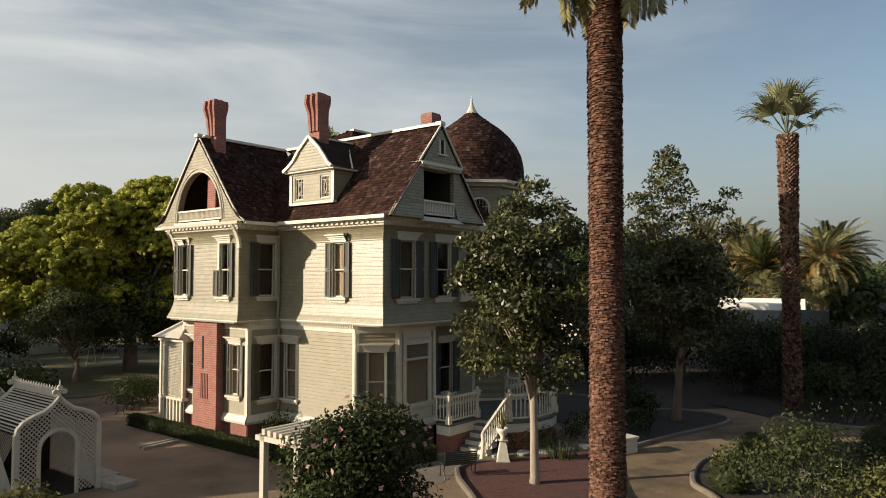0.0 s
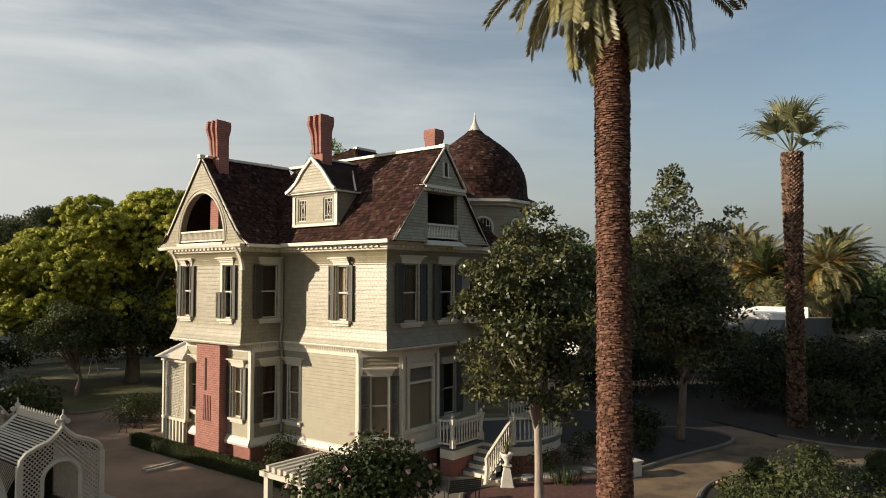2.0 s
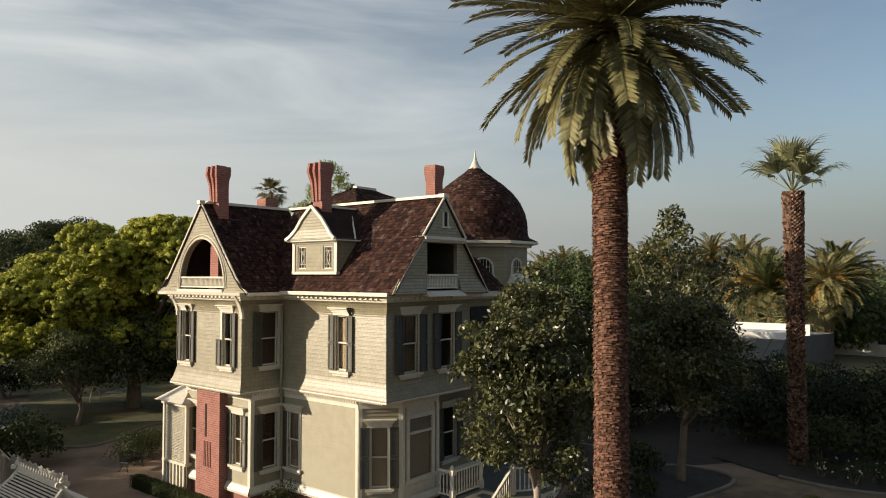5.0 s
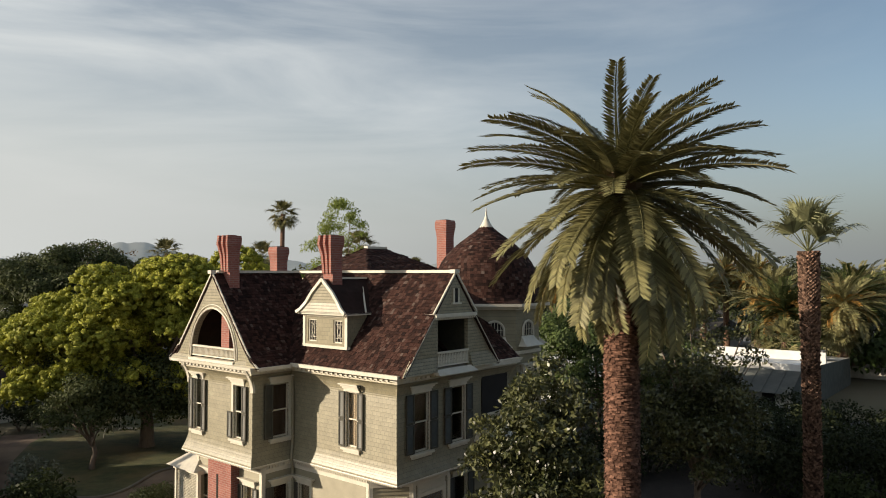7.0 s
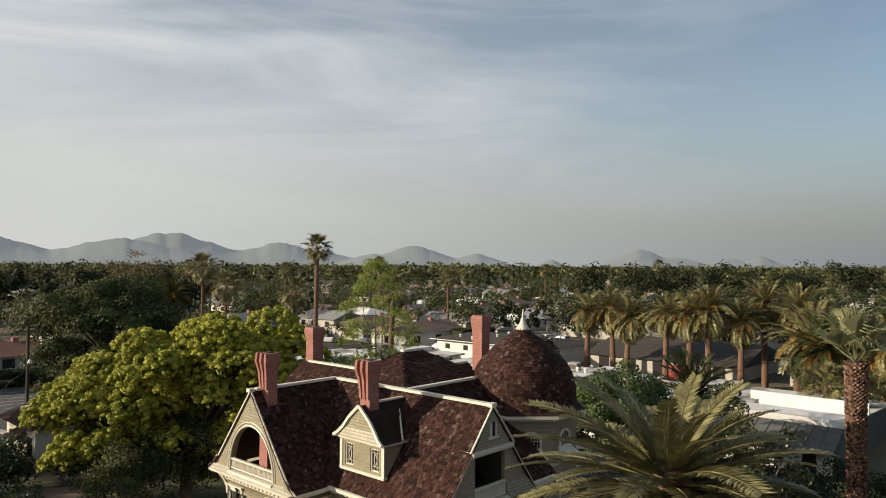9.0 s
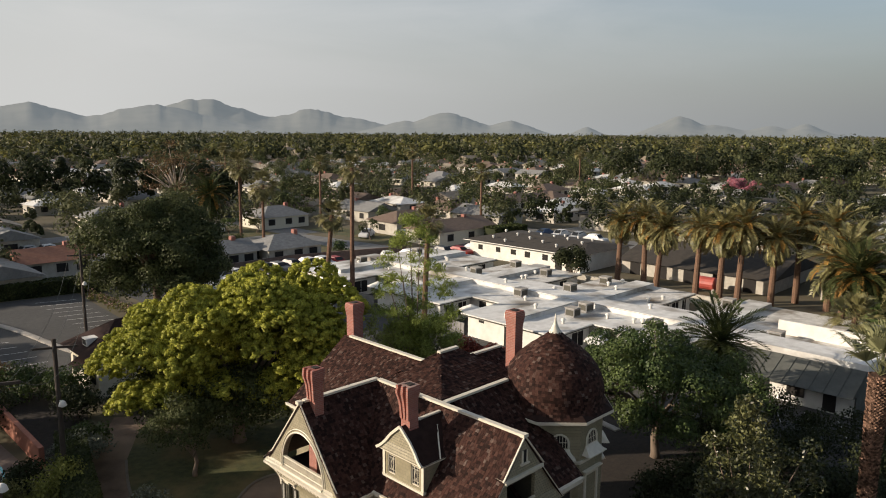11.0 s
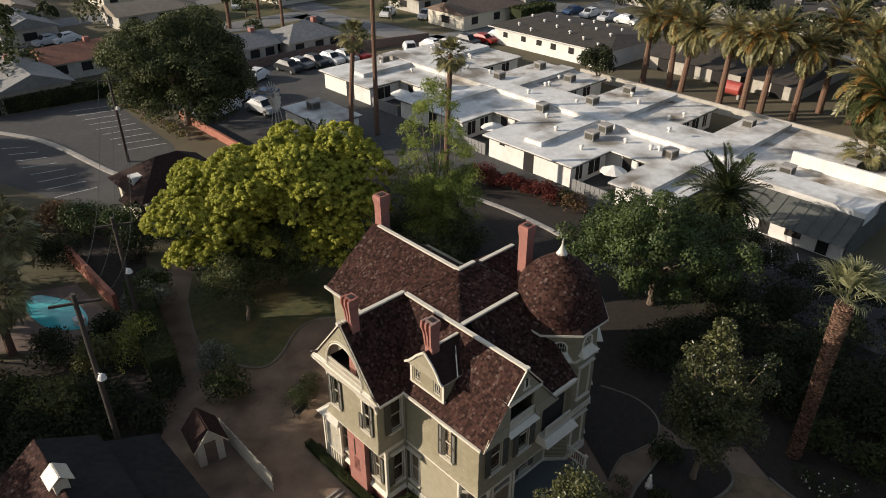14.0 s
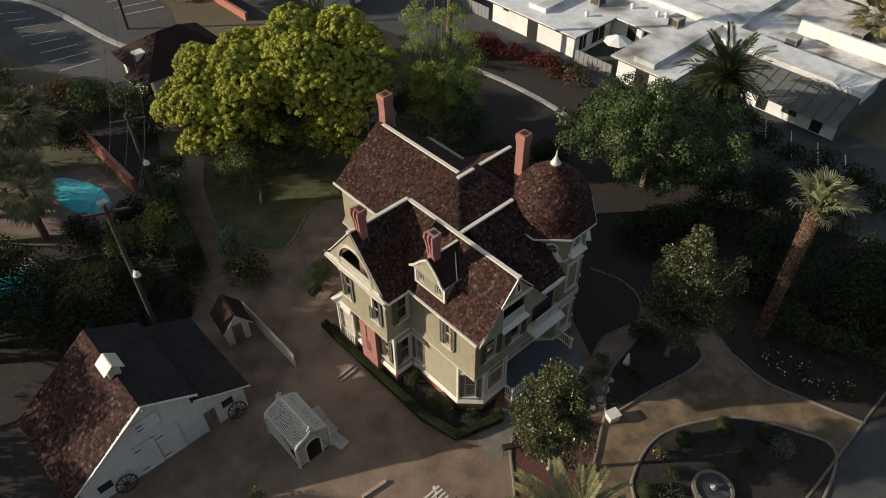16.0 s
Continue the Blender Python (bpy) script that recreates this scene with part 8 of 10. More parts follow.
for k, (x, y) in enumerate(((15.2, 26.9), (16.6, 26.3), (17.8, 25.8), (14.6, 28.0), (16.2, 27.5), (18.8, 26.0))):
    shrub("rose_bush", x, y, 0.7, 0.6, 0.9, L_HEDGE, "low rose bush with white blooms", 12, 420, (0.09, 0.05), k, "rose bush", "white roses", (L_WHITE, 9))
for k, (x, y) in enumerate(((2.9, 22.6), (3.4, 23.3), (4.3, 24.0), (1.9, 22.9), (4.9, 25.3), (5.2, 26.3))):
    shrub("shrub", x, y, 0.55, 0.5, 0.7, L_HEDGE, "low dark shrub below the porch", 12, 600, (0.08, 0.045), k, group="porch shrubs", wood=False)
# iris clump by the steps
ir = np.random.default_rng(5)
t = thing("iris_clump", Matrix.Translation((3.6, 21.6, GZ)), "clump of sword-leaved iris in the mulch", "plant")
q = []
for k in range(60):
    a, b = ir.uniform(0, 6.28), ir.uniform(0, 0.35)
    c = np.array([b * math.cos(a) * 1.6, b * math.sin(a), 0.0])
    tip = c + np.array([math.cos(a) * ir.uniform(0.05, 0.3), math.sin(a) * ir.uniform(0.05, 0.3), ir.uniform(0.4, 0.7)])
    e = np.array([-math.sin(a), math.cos(a), 0]) * 0.022
    q.append([c - e, c + e, (c + tip) / 2 + e, tip])
part("foliage", quads("foliage", np.array(q)), L_GREEN, t, kind="stuff")


# ---------------------------------------------------------------- the neighbourhood
H = HOUSE


def H2(x, y):
    p = H @ Vector((x, y, 0))
    return (p.x, p.y)


sheet("car_park", [(-6, 82), (13.5, 79.5), (12.6, 58.5), (9.5, 50), (3.2, 46.0), (1.0, 46.5), (-4.5, 62)], GZ + 0.012, ASPHALT, "dark asphalt car park with white stall lines", "car park", H)
sheet("rear_car_park", [(17.5, 50), (17.5, 82), (44, 79), (42, 66), (42, -14), (30, -14), (30, 12), (28, 31), (24, 47)], GZ + 0.012, ASPHALT, "dark asphalt lane and car park behind the garden", "car park", H)
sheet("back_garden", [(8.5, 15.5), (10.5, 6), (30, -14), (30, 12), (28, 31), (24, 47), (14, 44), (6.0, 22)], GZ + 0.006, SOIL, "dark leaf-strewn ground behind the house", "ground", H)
sheet("lane_bed", [(27.5, 32), (31.5, 32), (33.4, 20), (31.8, 10), (27.6, 12), (27.9, 22)], GZ + 0.02, SOIL, "planting strip between path and lane", "flower bed", H)
# dark soil sheet that also paints in the shade below the trees
sheet("west_border", [(-29.0, 4.0), (-21.5, 4.0), (-20.4, 12), (-20.0, 26.5), (-25, 33), (-36, 30), (-38, 10)], GZ + 0.009, SOIL, "dark soil with the trees' shade included in its colour", "ground")
sheet("side_yard", [(-3.8, 31.0), (-1.2, 33.0), (1.5, 40.0), (-1.0, 47.0), (-4.0, 46.0)], GZ + 0.009, SOIL, "dark planted strip beside the pool wall", "ground", H)


def stripes(lines, w=0.085, name="stall_line"):
    for (xa, ya), (xb, yb) in lines:
        ms = Mesh()
        d = Vector((xb - xa, yb - ya)).normalized() * w / 2
        ms.add([(xa - d.y, ya + d.x, GZ + 0.02), (xa + d.y, ya - d.x, GZ + 0.02), (xb + d.y, yb - d.x, GZ + 0.02), (xb - d.y, yb + d.x, GZ + 0.02)], [(0, 1, 2, 3)])
        single(name, ms, LINE_PAINT, H, "white painted parking stall line", "marking", "stall lines", kind="structure")


stripes([((12.3, 59.5 + 2.1 * k), (8.2, 60.6 + 2.1 * k)) for k in range(9)] + [((-1.2 - 0.02 * k, 53.6 + 2.35 * k), (2.5 - 0.22 * k, 53.2 + 2.2 * k)) for k in range(8)] + [((39.0, 4.4 - 2.25 * k), (35.4, 2.5 - 2.2 * k)) for k in range(4)])
band = smooth_line([(5.6, 52.6), (4.6, 57), (3.3, 66), (1.5, 72), (-3, 80)])
kerb([H2(x, y) for x, y in band], 0.7, 0.16, "pale concrete kerb curving through the car park", mat=CONCRETE)
kerb([H2(x, y) for x, y in smooth_line([(26.4, 31), (27.2, 26.6), (27.6, 22), (27.3, 16.3), (26.0, 10)])], 0.55, 0.14, "pale concrete path edge curving behind the garden", mat=CONCRETE)


def flat_building(name, m, blocks, z, label, roof_mat=None, wall_mat=None, over=0.3, category="building"):
    t = thing(name, m, label, category)
    for x0, y0, x1, y1 in blocks:
        part("wall", Mesh().box(x0, y0, GZ - 0.1, x1, y1, z - 0.12), wall_mat or STUCCO, t)
        rf = part("roof", Mesh().box(x0 - over, y0 - over, z - 0.12, x1 + over, y1 + over, z), roof_mat or WHITE_ROOF, t)
        part("fascia", Mesh().box(x0 - over - 0.02, y0 - over - 0.02, z - 0.2, x1 + over + 0.02, y1 + over + 0.02, z - 0.125), SHUTTER, rf)
    return t


ZW = 2.75
clinic = flat_building("white_building", H, [(35.2, 11.9, 41, 17.2)], ZW, "sprawling single-storey white stucco building with flat roofs", over=0.55)
for x0, y0, x1, y1 in ((35.4, 22.4, 41, 33.0), (36.4, 38.0, 41, 48.4), (36.4, 54.3, 41, 64.0), (41.4, 11.9, 52.2, 64.0), (52.75, 21.6, 60.2, 32.6), (52.75, 36.9, 60.2, 46.8), (52.75, 51.2, 60.2, 64.0), (52.75, 11.4, 60.2, 16.9)):
    dz = 0.004 * x0 % 0.03
    part("wall", Mesh().box(x0, y0, GZ - 0.1, x1, y1, ZW - 0.12 + dz), STUCCO, clinic)
    rf = part("roof", Mesh().box(x0 - 0.55, y0 - 0.5, ZW - 0.12 + dz, x1 + 0.3, y1 + 0.5, ZW + dz), WHITE_ROOF_WORN if x0 > 50 else WHITE_ROOF, clinic)
    part("fascia", Mesh().box(x0 - 0.57, y0 - 0.52, ZW - 0.21 + dz, x1 + 0.32, y1 + 0.52, ZW - 0.125 + dz), SHUTTER, rf)
for x0, y0, x1, y1, z1 in ((46.0, 12.2, 48.7, 63.6, 3.32), (36.6, 27.1, 46.0, 29.3, 3.25), (35.2, 13.6, 46.0, 15.7, 3.25), (37.6, 42.2, 46.0, 44.4, 3.25), (38.0, 57.6, 46.0, 59.8, 3.25), (48.7, 26.0, 59.9, 28.3, 3.25), (48.7, 12.5, 59.9, 14.9, 3.25), (48.7, 41.0, 59.9, 43.2, 3.25), (48.7, 56.4, 59.9, 58.6, 3.25)):
    part("raised_roof", Mesh().box(x0, y0, ZW + 0.02, x1, y1, z1), WHITE_ROOF, clinic, "raised roof duct")
    part("roof_seam", Mesh().box(x0 - 0.015, y0 - 0.015, z1 - 0.09, x1 + 0.015, y1 + 0.015, z1 - 0.06), CONCRETE, clinic)
# doors and windows along the lane and in the courts
for x, y, w, z0, z1 in ((35.4, 27.6, 1.3, GZ, 2.3), (35.2, 14.6, 1.4, GZ, 2.3), (35.4, 31.2, 0.7, 2.05, 2.3), (36.4, 42.8, 1.3, GZ, 2.3), (36.4, 58.4, 1.6, GZ, 2.3), (41.4, 18.4, 0.9, GZ, 2.3), (41.4, 20.2, 1.0, 0.9, 2.3), (41.4, 34.4, 0.9, GZ, 2.3), (41.4, 36.4, 1.0, 0.9, 2.3), (41.4, 50.0, 0.9, GZ, 2.3), (41.4, 52.4, 0.9, 0.9, 2.3)):
    part("doorway", Mesh().box(x - 0.02, y - w / 2, z0, x + 0.1, y + w / 2, z1), UNLIT_BLACK, clinic)
for y, x0, x1 in ((22.4, 36.2, 37.2), (22.4, 38.2, 40.0), (38.0, 37.2, 38.4), (38.0, 39.2, 40.4), (54.3, 37.6, 39.6), (36.9, 54.0, 55.0), (36.9, 56.4, 57.8), (51.2, 54.0, 55.2), (51.2, 57.0, 58.4), (21.6, 54.2, 55.2), (21.6, 56.0, 57.4), (21.6, 58.4, 59.2)):
    wn_ = part("court_window", Mesh().box(x0, y - 0.03, 0.8, x1, y + 0.1, 2.25), UNLIT_BLACK, clinic)
    part("window_frame", Mesh().box(x0 - 0.06, y - 0.045, 2.25, x1 + 0.06, y, 2.33).box((x0 + x1) / 2 - 0.03, y - 0.045, 0.8, (x0 + x1) / 2 + 0.03, y, 2.25), STUCCO, wn_)
for y0, y1, xf in ((17.7, 21.9, 35.0), (33.5, 37.5, 35.3), (48.9, 53.8, 36.2)):
    t = thing("court_fence", H, "grey slatted fence across a courtyard", "fence", "court fences")
    n = int((y1 - y0) / 0.5)
    for k in range(n):
        part("panel", Mesh().box(xf, y0 + k * (y1 - y0) / n, GZ, xf + 0.08, y0 + (k + 0.9) * (y1 - y0) / n, 1.6), LEAD, t)
for x, y in ((38.2, 19.6), (38.4, 35.4), (38.6, 51.0)):
    t = thing("parasol", H @ Matrix.Translation((x, y, GZ)), "cream garden parasol in a courtyard", "parasol", "parasols")
    part("canopy", Mesh().lathe([(1.3, 1.75), (1.28, 1.82), (0.05, 2.35)], 8), STUCCO, t)
    part("pole", Mesh().lathe([(0.03, 0.0), (0.03, 2.3)], 6), LEAD, t)
# roof machines
ac = thing("rooftop_unit", H @ Matrix.Translation((42, 25, ZW)), "weathered grey rooftop air-conditioning unit", "rooftop unit", "rooftop units")
part("cabinet", Mesh().box(-0.55, -0.55, 0.0, 0.55, 0.55, 0.85), LEAD, ac)
part("grille", Mesh().box(-0.45, -0.57, 0.15, 0.45, -0.55, 0.7).box(-0.57, -0.45, 0.15, -0.55, 0.45, 0.7), SHUTTER, ac)
part("lid", Mesh().box(-0.6, -0.6, 0.85, 0.6, 0.6, 0.9), CONCRETE, ac)
vent = thing("roof_vent", H @ Matrix.Translation((39, 24, ZW)), "small pale roof vent", "roof vent", "roof vents")
part("pipe", Mesh().lathe([(0.14, 0.0), (0.14, 0.3), (0.25, 0.32), (0.22, 0.45), (0.02, 0.55)], 10), STUCCO, vent)
rr = random.Random(31)
for x, y in ((44.6, 25.2), (43.6, 17.0), (45.0, 34.0), (42.6, 47.4), (44.6, 61.6), (51.0, 31.6), (50.4, 45.6), (56.0, 35.8 + 3.0), (57.6, 45.0), (57.4, 31.0), (57.0, 15.8), (50.4, 55.0), (55, 61.6)):
    copy_thing(ac, H @ pose(x, y, ZW + 0.03, 0, 0, rr.uniform(-8, 8)))
for k in range(46):
    x, y = rr.uniform(42, 59.5), rr.uniform(12.5, 62)
    if not 45.5 < x < 49.2 and not (25.6 < y < 29.7 or 12.2 < y < 16.1 or 40.6 < y < 44.8 or 56 < y < 60.2) and (x < 51.8 or 22 < y < 32 or 37.5 < y < 46 or 52 < y < 63):
        copy_thing(vent, H @ pose(x, y, ZW + 0.02, 0, 0, rr.uniform(0, 90)))
for k, (x, y) in enumerate(((48.2, 20.0), (47.2, 38.0), (46.8, 51.5), (53.6, 27.2), (40.2, 28.2))):
    copy_thing(vent, H @ pose(x, y, 3.32 if x > 46 and x < 48.7 else 3.25, 0, 0, 40 * k))

# taller end block with a metal mansard
man = thing("mansard_building", H, "white building with a grey standing-seam mansard roof", "building")
MY0, MY1 = -0.95, 11.3
part("wall", Mesh().box(40.1, MY0 + 0.2, GZ - 0.1, 60.0, MY1, 2.3), STUCCO, man)
part("upper_wall", Mesh().box(42.2, MY0 + 0.2, 2.3, 60.0, MY1, 2.7), STUCCO, man)
part("roof", Mesh().box(45.4, MY0 + 0.1, 2.7, 60.2, MY1 + 0.05, 2.82), WHITE_ROOF_WORN, man)
part("rear_parapet", Mesh().box(50.3, MY0 + 0.1, 2.825, 50.6, 8.4, 4.1), STUCCO, man, "cream parapet wall across the flat roof")
part("front_parapet", Mesh().box(42.3, MY0, 2.825, 45.4, MY1 + 0.6, 3.9), WHITE_ROOF, man, "broad white coping above the mansard")
ma, mb, mc, md = (38.9, 2.15), (42.05, 3.42), (42.3, 3.42), (40.1, 2.1)
mans = part("mansard", Mesh().add([(x, y, z) for y in (MY0, MY1 + 0.5) for x, z in (ma, mb, mc, md)], [(0, 1, 5, 4), (1, 2, 6, 5), (2, 3, 7, 6), (3, 0, 4, 7), (3, 2, 1, 0), (4, 5, 6, 7)]), METAL_ROOF, man)
for k in range(14):
    y = MY0 + 0.05 + k * 0.98
    part("seam", Mesh().beam((ma[0], y, ma[1] + 0.03), (mb[0], y, mb[1] + 0.03), 0.06, 0.05), METAL_ROOF, mans)
for k, (y, w, z0) in enumerate(((0.4, 0.9, GZ + 0.1), (2.6, 1.3, 1.0), (5.2, 0.9, GZ + 0.1), (7.6, 1.4, 1.0), (10.0, 0.9, GZ + 0.1))):
    part("doorway", Mesh().box(40.06, y, z0, 40.12, y + w, 1.95), UNLIT_BLACK, man)
part("end_wall", Mesh().plate([(40.1, MY0 + 0.05, GZ), (60.0, MY0 + 0.05, GZ), (60.0, MY0 + 0.05, 2.8), (45.4, MY0 + 0.05, 3.4), (42.2, MY0 + 0.05, 3.4), (40.1, MY0 + 0.05, 2.4)], 0.1), METAL_ROOF, man)
for x, y in ((47.8, 7.6), (53, 4), (56, 1)):
    copy_thing(ac, H @ pose(x, y, 2.82))

# annex with windmill
flat_building("annex", H, [(23.9, 46.0, 28.4, 53.6)], 3.2, "small white flat-roofed annex")
copy_thing(ac, H @ pose(26, 51, 3.2))
wm = thing("windmill", H @ Matrix.Translation((22.9, 53.8, GZ)), "white multi-blade farm windmill beside the annex", "windmill")
for sx, sy in ((-1, -1), (1, -1), (1, 1), (-1, 1)):
    part("leg", Mesh().beam((sx * 0.6, sy * 0.6, 0), (sx * 0.1, sy * 0.1, 4.3), 0.08, 0.08), WHITE_WOOD, wm)
for k in range(16):
    a = 2 * math.pi * k / 16
    m = Matrix.Translation((-0.2, 0, 4.4)) @ Matrix.Rotation(a, 4, 'X')
    part("blade", Mesh().add([m @ Vector(q) for q in ((0, -0.06, 0.3), (0.06, 0.06, 0.3), (0.1, 0.24, 1.55), (-0.03, -0.24, 1.55))], [(0, 1, 2, 3)]), STUCCO, wm)
part("hub", Mesh().lathe([(0.25, 4.2), (0.25, 4.6)], 10), LEAD, wm)


# -- houses
STUCCO_OLD = material("weathered_stucco", (0.36, 0.33, 0.28), (0.48, 0.45, 0.39), 1.5, 0.85, 0.3, 60, stain=(0.28, 0.25, 0.21), stain_scale=0.4, stain_amount=0.4)


def house_proto(name, w, d, wall_h, roof_h, roof_mat, wall_mat, hip, label):
    t = thing(name, H @ Matrix.Translation((0, -4000, 0)), label, "house", "suburban houses")
    part("wall", Mesh().box(-w / 2, -d / 2, GZ - 0.2, w / 2, d / 2, wall_h), wall_mat, t)
    o, r = 0.5, (d / 2 if hip else 0.0)
    x0, x1, y0, y1, zb, zt = -w / 2 - o, w / 2 + o, -d / 2 - o, d / 2 + o, wall_h - 0.05, wall_h + roof_h
    rm = Mesh().add([(x0, y0, zb), (x1, y0, zb), (x1, y1, zb), (x0, y1, zb), (x0 + r, 0, zt), (x1 - r, 0, zt)], [(0, 1, 5, 4), (2, 3, 4, 5), (1, 2, 5), (3, 0, 4), (3, 2, 1, 0)])
    part("roof", rm, roof_mat, t)
    for k, u in enumerate((-0.32, 0.05, 0.34)):
        for s in (-1, 1):
            wn_ = part("window", Mesh().box(u * w - 0.75, s * d / 2 - 0.05, 1.2, u * w + 0.75, s * d / 2 + 0.05, 2.4), UNLIT_BLACK, t)
            part("window_frame", Mesh().box(u * w - 0.85, s * d / 2 - 0.04, 1.1, u * w + 0.85, s * d / 2 + 0.04, 2.5), STUCCO_OLD, wn_)
    for s in (-1, 1):
        part("window", Mesh().box(s * w / 2 - 0.05, -1.0, 1.1, s * w / 2 + 0.05, 1.0, 2.3), UNLIT_BLACK, t)
    part("chimney", Mesh().box(w * 0.2, -0.4, wall_h, w * 0.2 + 0.7, 0.4, wall_h + roof_h + 0.5), BRICK, t)
    return t


PROTO = [house_proto("bungalow", 13, 8.5, 2.9, 1.7, PALE_ROOF, STUCCO_OLD, False, "low suburban bungalow with grey gabled roof"),
         house_proto("bungalow", 12, 9, 2.9, 1.8, BROWN_ROOF, STUCCO_OLD, True, "low suburban bungalow with brown hipped roof"),
         house_proto("bungalow", 14, 8, 2.8, 1.5, TAN_ROOF, STUCCO_OLD, False, "low suburban bungalow with tan roof"),
         house_proto("bungalow", 11, 8.5, 2.9, 1.9, PALE_ROOF, CREAM_PANEL, True, "low suburban bungalow with grey hipped roof"),
         house_proto("bungalow", 15, 9, 3.0, 1.6, BROWN_ROOF, CREAM_PANEL, False, "long suburban bungalow with brown roof"),
         house_proto("bungalow", 12, 8, 2.8, 1.4, WHITE_ROOF, STUCCO_OLD, True, "low suburban bungalow with bleached white roof"),
         house_proto("bungalow", 9, 7, 2.8, 1.6, TERRACOTTA, STUCCO_OLD, False, "small house with orange roof"),
         house_proto("bungalow", 8.5, 6.6, 2.8, 1.5, PALE_ROOF, STUCCO_OLD, False, "small bungalow with pale grey gabled roof by the wall"),
         house_proto("bungalow", 9.5, 7.6, 2.8, 1.7, PALE_ROOF, STUCCO_OLD, True, "small bungalow with pale grey hipped roof by the wall")]
NAMED = [(0, 6.0, 88.0, 90), (6, 15.0, 94.5, 0), (7, 35.2, 83.8, 0), (8, 45.4, 82.8, 0), (0, 15.0, 121.0, 90), (1, 81.5, 94.0, 0), (4, 79.5, 78.5, 0), (1, 76.0, 132.0, 0), (2, 86.0, 134.0, 90), (0, 88.0, 115.0, 90), (2, 36.0, 118.0, 0), (5, 120.0, 84.0, 0), (5, 134.0, 92.0, 0), (3, 66.0, 118.0, 0)]
for k, x, y, a in NAMED:
    copy_thing(PROTO[k], H @ pose(x, y, 0, 0, 0, a))
rr = random.Random(77)
taken = [(x, y) for _, x, y, _ in NAMED]
for i in range(-4, 26):
    for j in range(-16, 34):
        x, y = 20 + i * 21 + rr.uniform(-2.5, 2.5), -150 + j * 17 + rr.uniform(-2, 2)
        p = H @ Vector((x, y, 0))
        dist = math.hypot(p.x, p.y)
        ang = math.degrees(math.atan2(-p.x, p.y))
        if p.y < 60 or not -36 < ang - 6 < 36 or not 105 < dist < 430:
            continue
        if (-10 < x < 112 and -40 < y < 78) or (112 < x < 170 and 20 < y < 75) or (24 < x < 78 and y < 124) or any(math.hypot(x - a, y - b) < 14 for a, b in taken):
            continue
        if j % 6 == 0 or rr.random() < 0.12:
            continue
        copy_thing(PROTO[rr.randrange(6)], H @ pose(x, y, 0, 0, 0, rr.choice((0, 90)) + rr.uniform(-3, 3)))
for p in PROTO:
    p.matrix_basis = H @ pose(150 + 14 * PROTO.index(p), 20 - 30 * (PROTO.index(p) % 2), 0)

grey = thing("long_building", H, "long white building with a dark grey low roof", "building", "long buildings")
part("wall", Mesh().box(70.4, 43.4, GZ, 84, 65.2, 3.15), STUCCO, grey)
part("roof", Mesh().add([(69.6, 42.7, 3.1), (84.8, 42.7, 3.1), (84.8, 66.0, 3.1), (69.6, 66.0, 3.1), (77.2, 46.5, 3.95), (77.2, 62.5, 3.95)], [(0, 1, 4), (1, 2, 5, 4), (2, 3, 5), (3, 0, 4, 5), (3, 2, 1, 0)]), GRAVEL_ROOF, grey)
part("fascia", Mesh().box(69.55, 42.65, 2.98, 69.7, 66.05, 3.09), STUCCO, grey)
for y, w, z0 in ((44.6, 1.2, GZ), (46.6, 1.2, GZ), (49.2, 1.0, 1.5), (52.6, 1.0, 1.5), (55.4, 1.0, 1.6), (58.6, 0.9, 1.6), (62.4, 0.9, 1.6)):
    part("window", Mesh().box(70.35, y, z0, 70.42, y + w, 2.4), UNLIT_BLACK, grey)
for k in range(16):
    u = (k * 37 % 11)
    copy_thing(vent, H @ pose(71.0 + u * 1.15, 45.5 + k * 1.15, 3.2 + 0.6 * (1 - abs(u - 5) / 6)))
for x0, y0, x1, y1, zz in ((112, 28, 124, 72, 3.6), (130, 24, 142, 74, 3.7), (148, 30, 160, 70, 3.8), (165, 10, 178, 60, 3.8)):
    b = flat_building("long_building", H, [(x0, y0, x1, y1)], zz, "long flat dark-roofed apartment building", GRAVEL_ROOF, STUCCO_OLD, 0.6)
    for k in range(7):
        copy_thing(ac, H @ pose(x0 + 3 + (k % 2) * 5, y0 + 4 + k * (y1 - y0 - 8) / 6, zz))
for x0, y0, x1, y1 in ((75.5, 18, 93, 40.5), (78, -6, 96, 14)):
    t = thing("low_shed", H, "long low building with a dark pitched roof behind the palms", "building")
    part("wall", Mesh().box(x0 + 0.6, y0 + 0.6, GZ - 0.1, x1 - 0.6, y1 - 0.6, 2.4), STUCCO_OLD, t)
    xm = (x0 + x1) / 2
    part("roof", Mesh().add([(x0, y0, 2.3), (x1, y0, 2.3), (x1, y1, 2.3), (x0, y1, 2.3), (xm, y0, 4.6), (xm, y1, 4.6)], [(0, 4, 5, 3), (1, 2, 5, 4), (0, 1, 4), (2, 3, 5), (3, 2, 1, 0)]), GRAVEL_ROOF, t)
    for k in range(5):
        y = y0 + 2.4 + k * (y1 - y0 - 6) / 4
        part("doorway", Mesh().box(x0 + 0.55, y, GZ, x0 + 0.62, y + 1.6, 2.1), UNLIT_BLACK, t)
single("garden_wall", Mesh().box(65.2, -6, GZ, 65.5, 44, 1.5), STUCCO_OLD, H, "long tan block wall under the palm row", "wall", kind="structure")
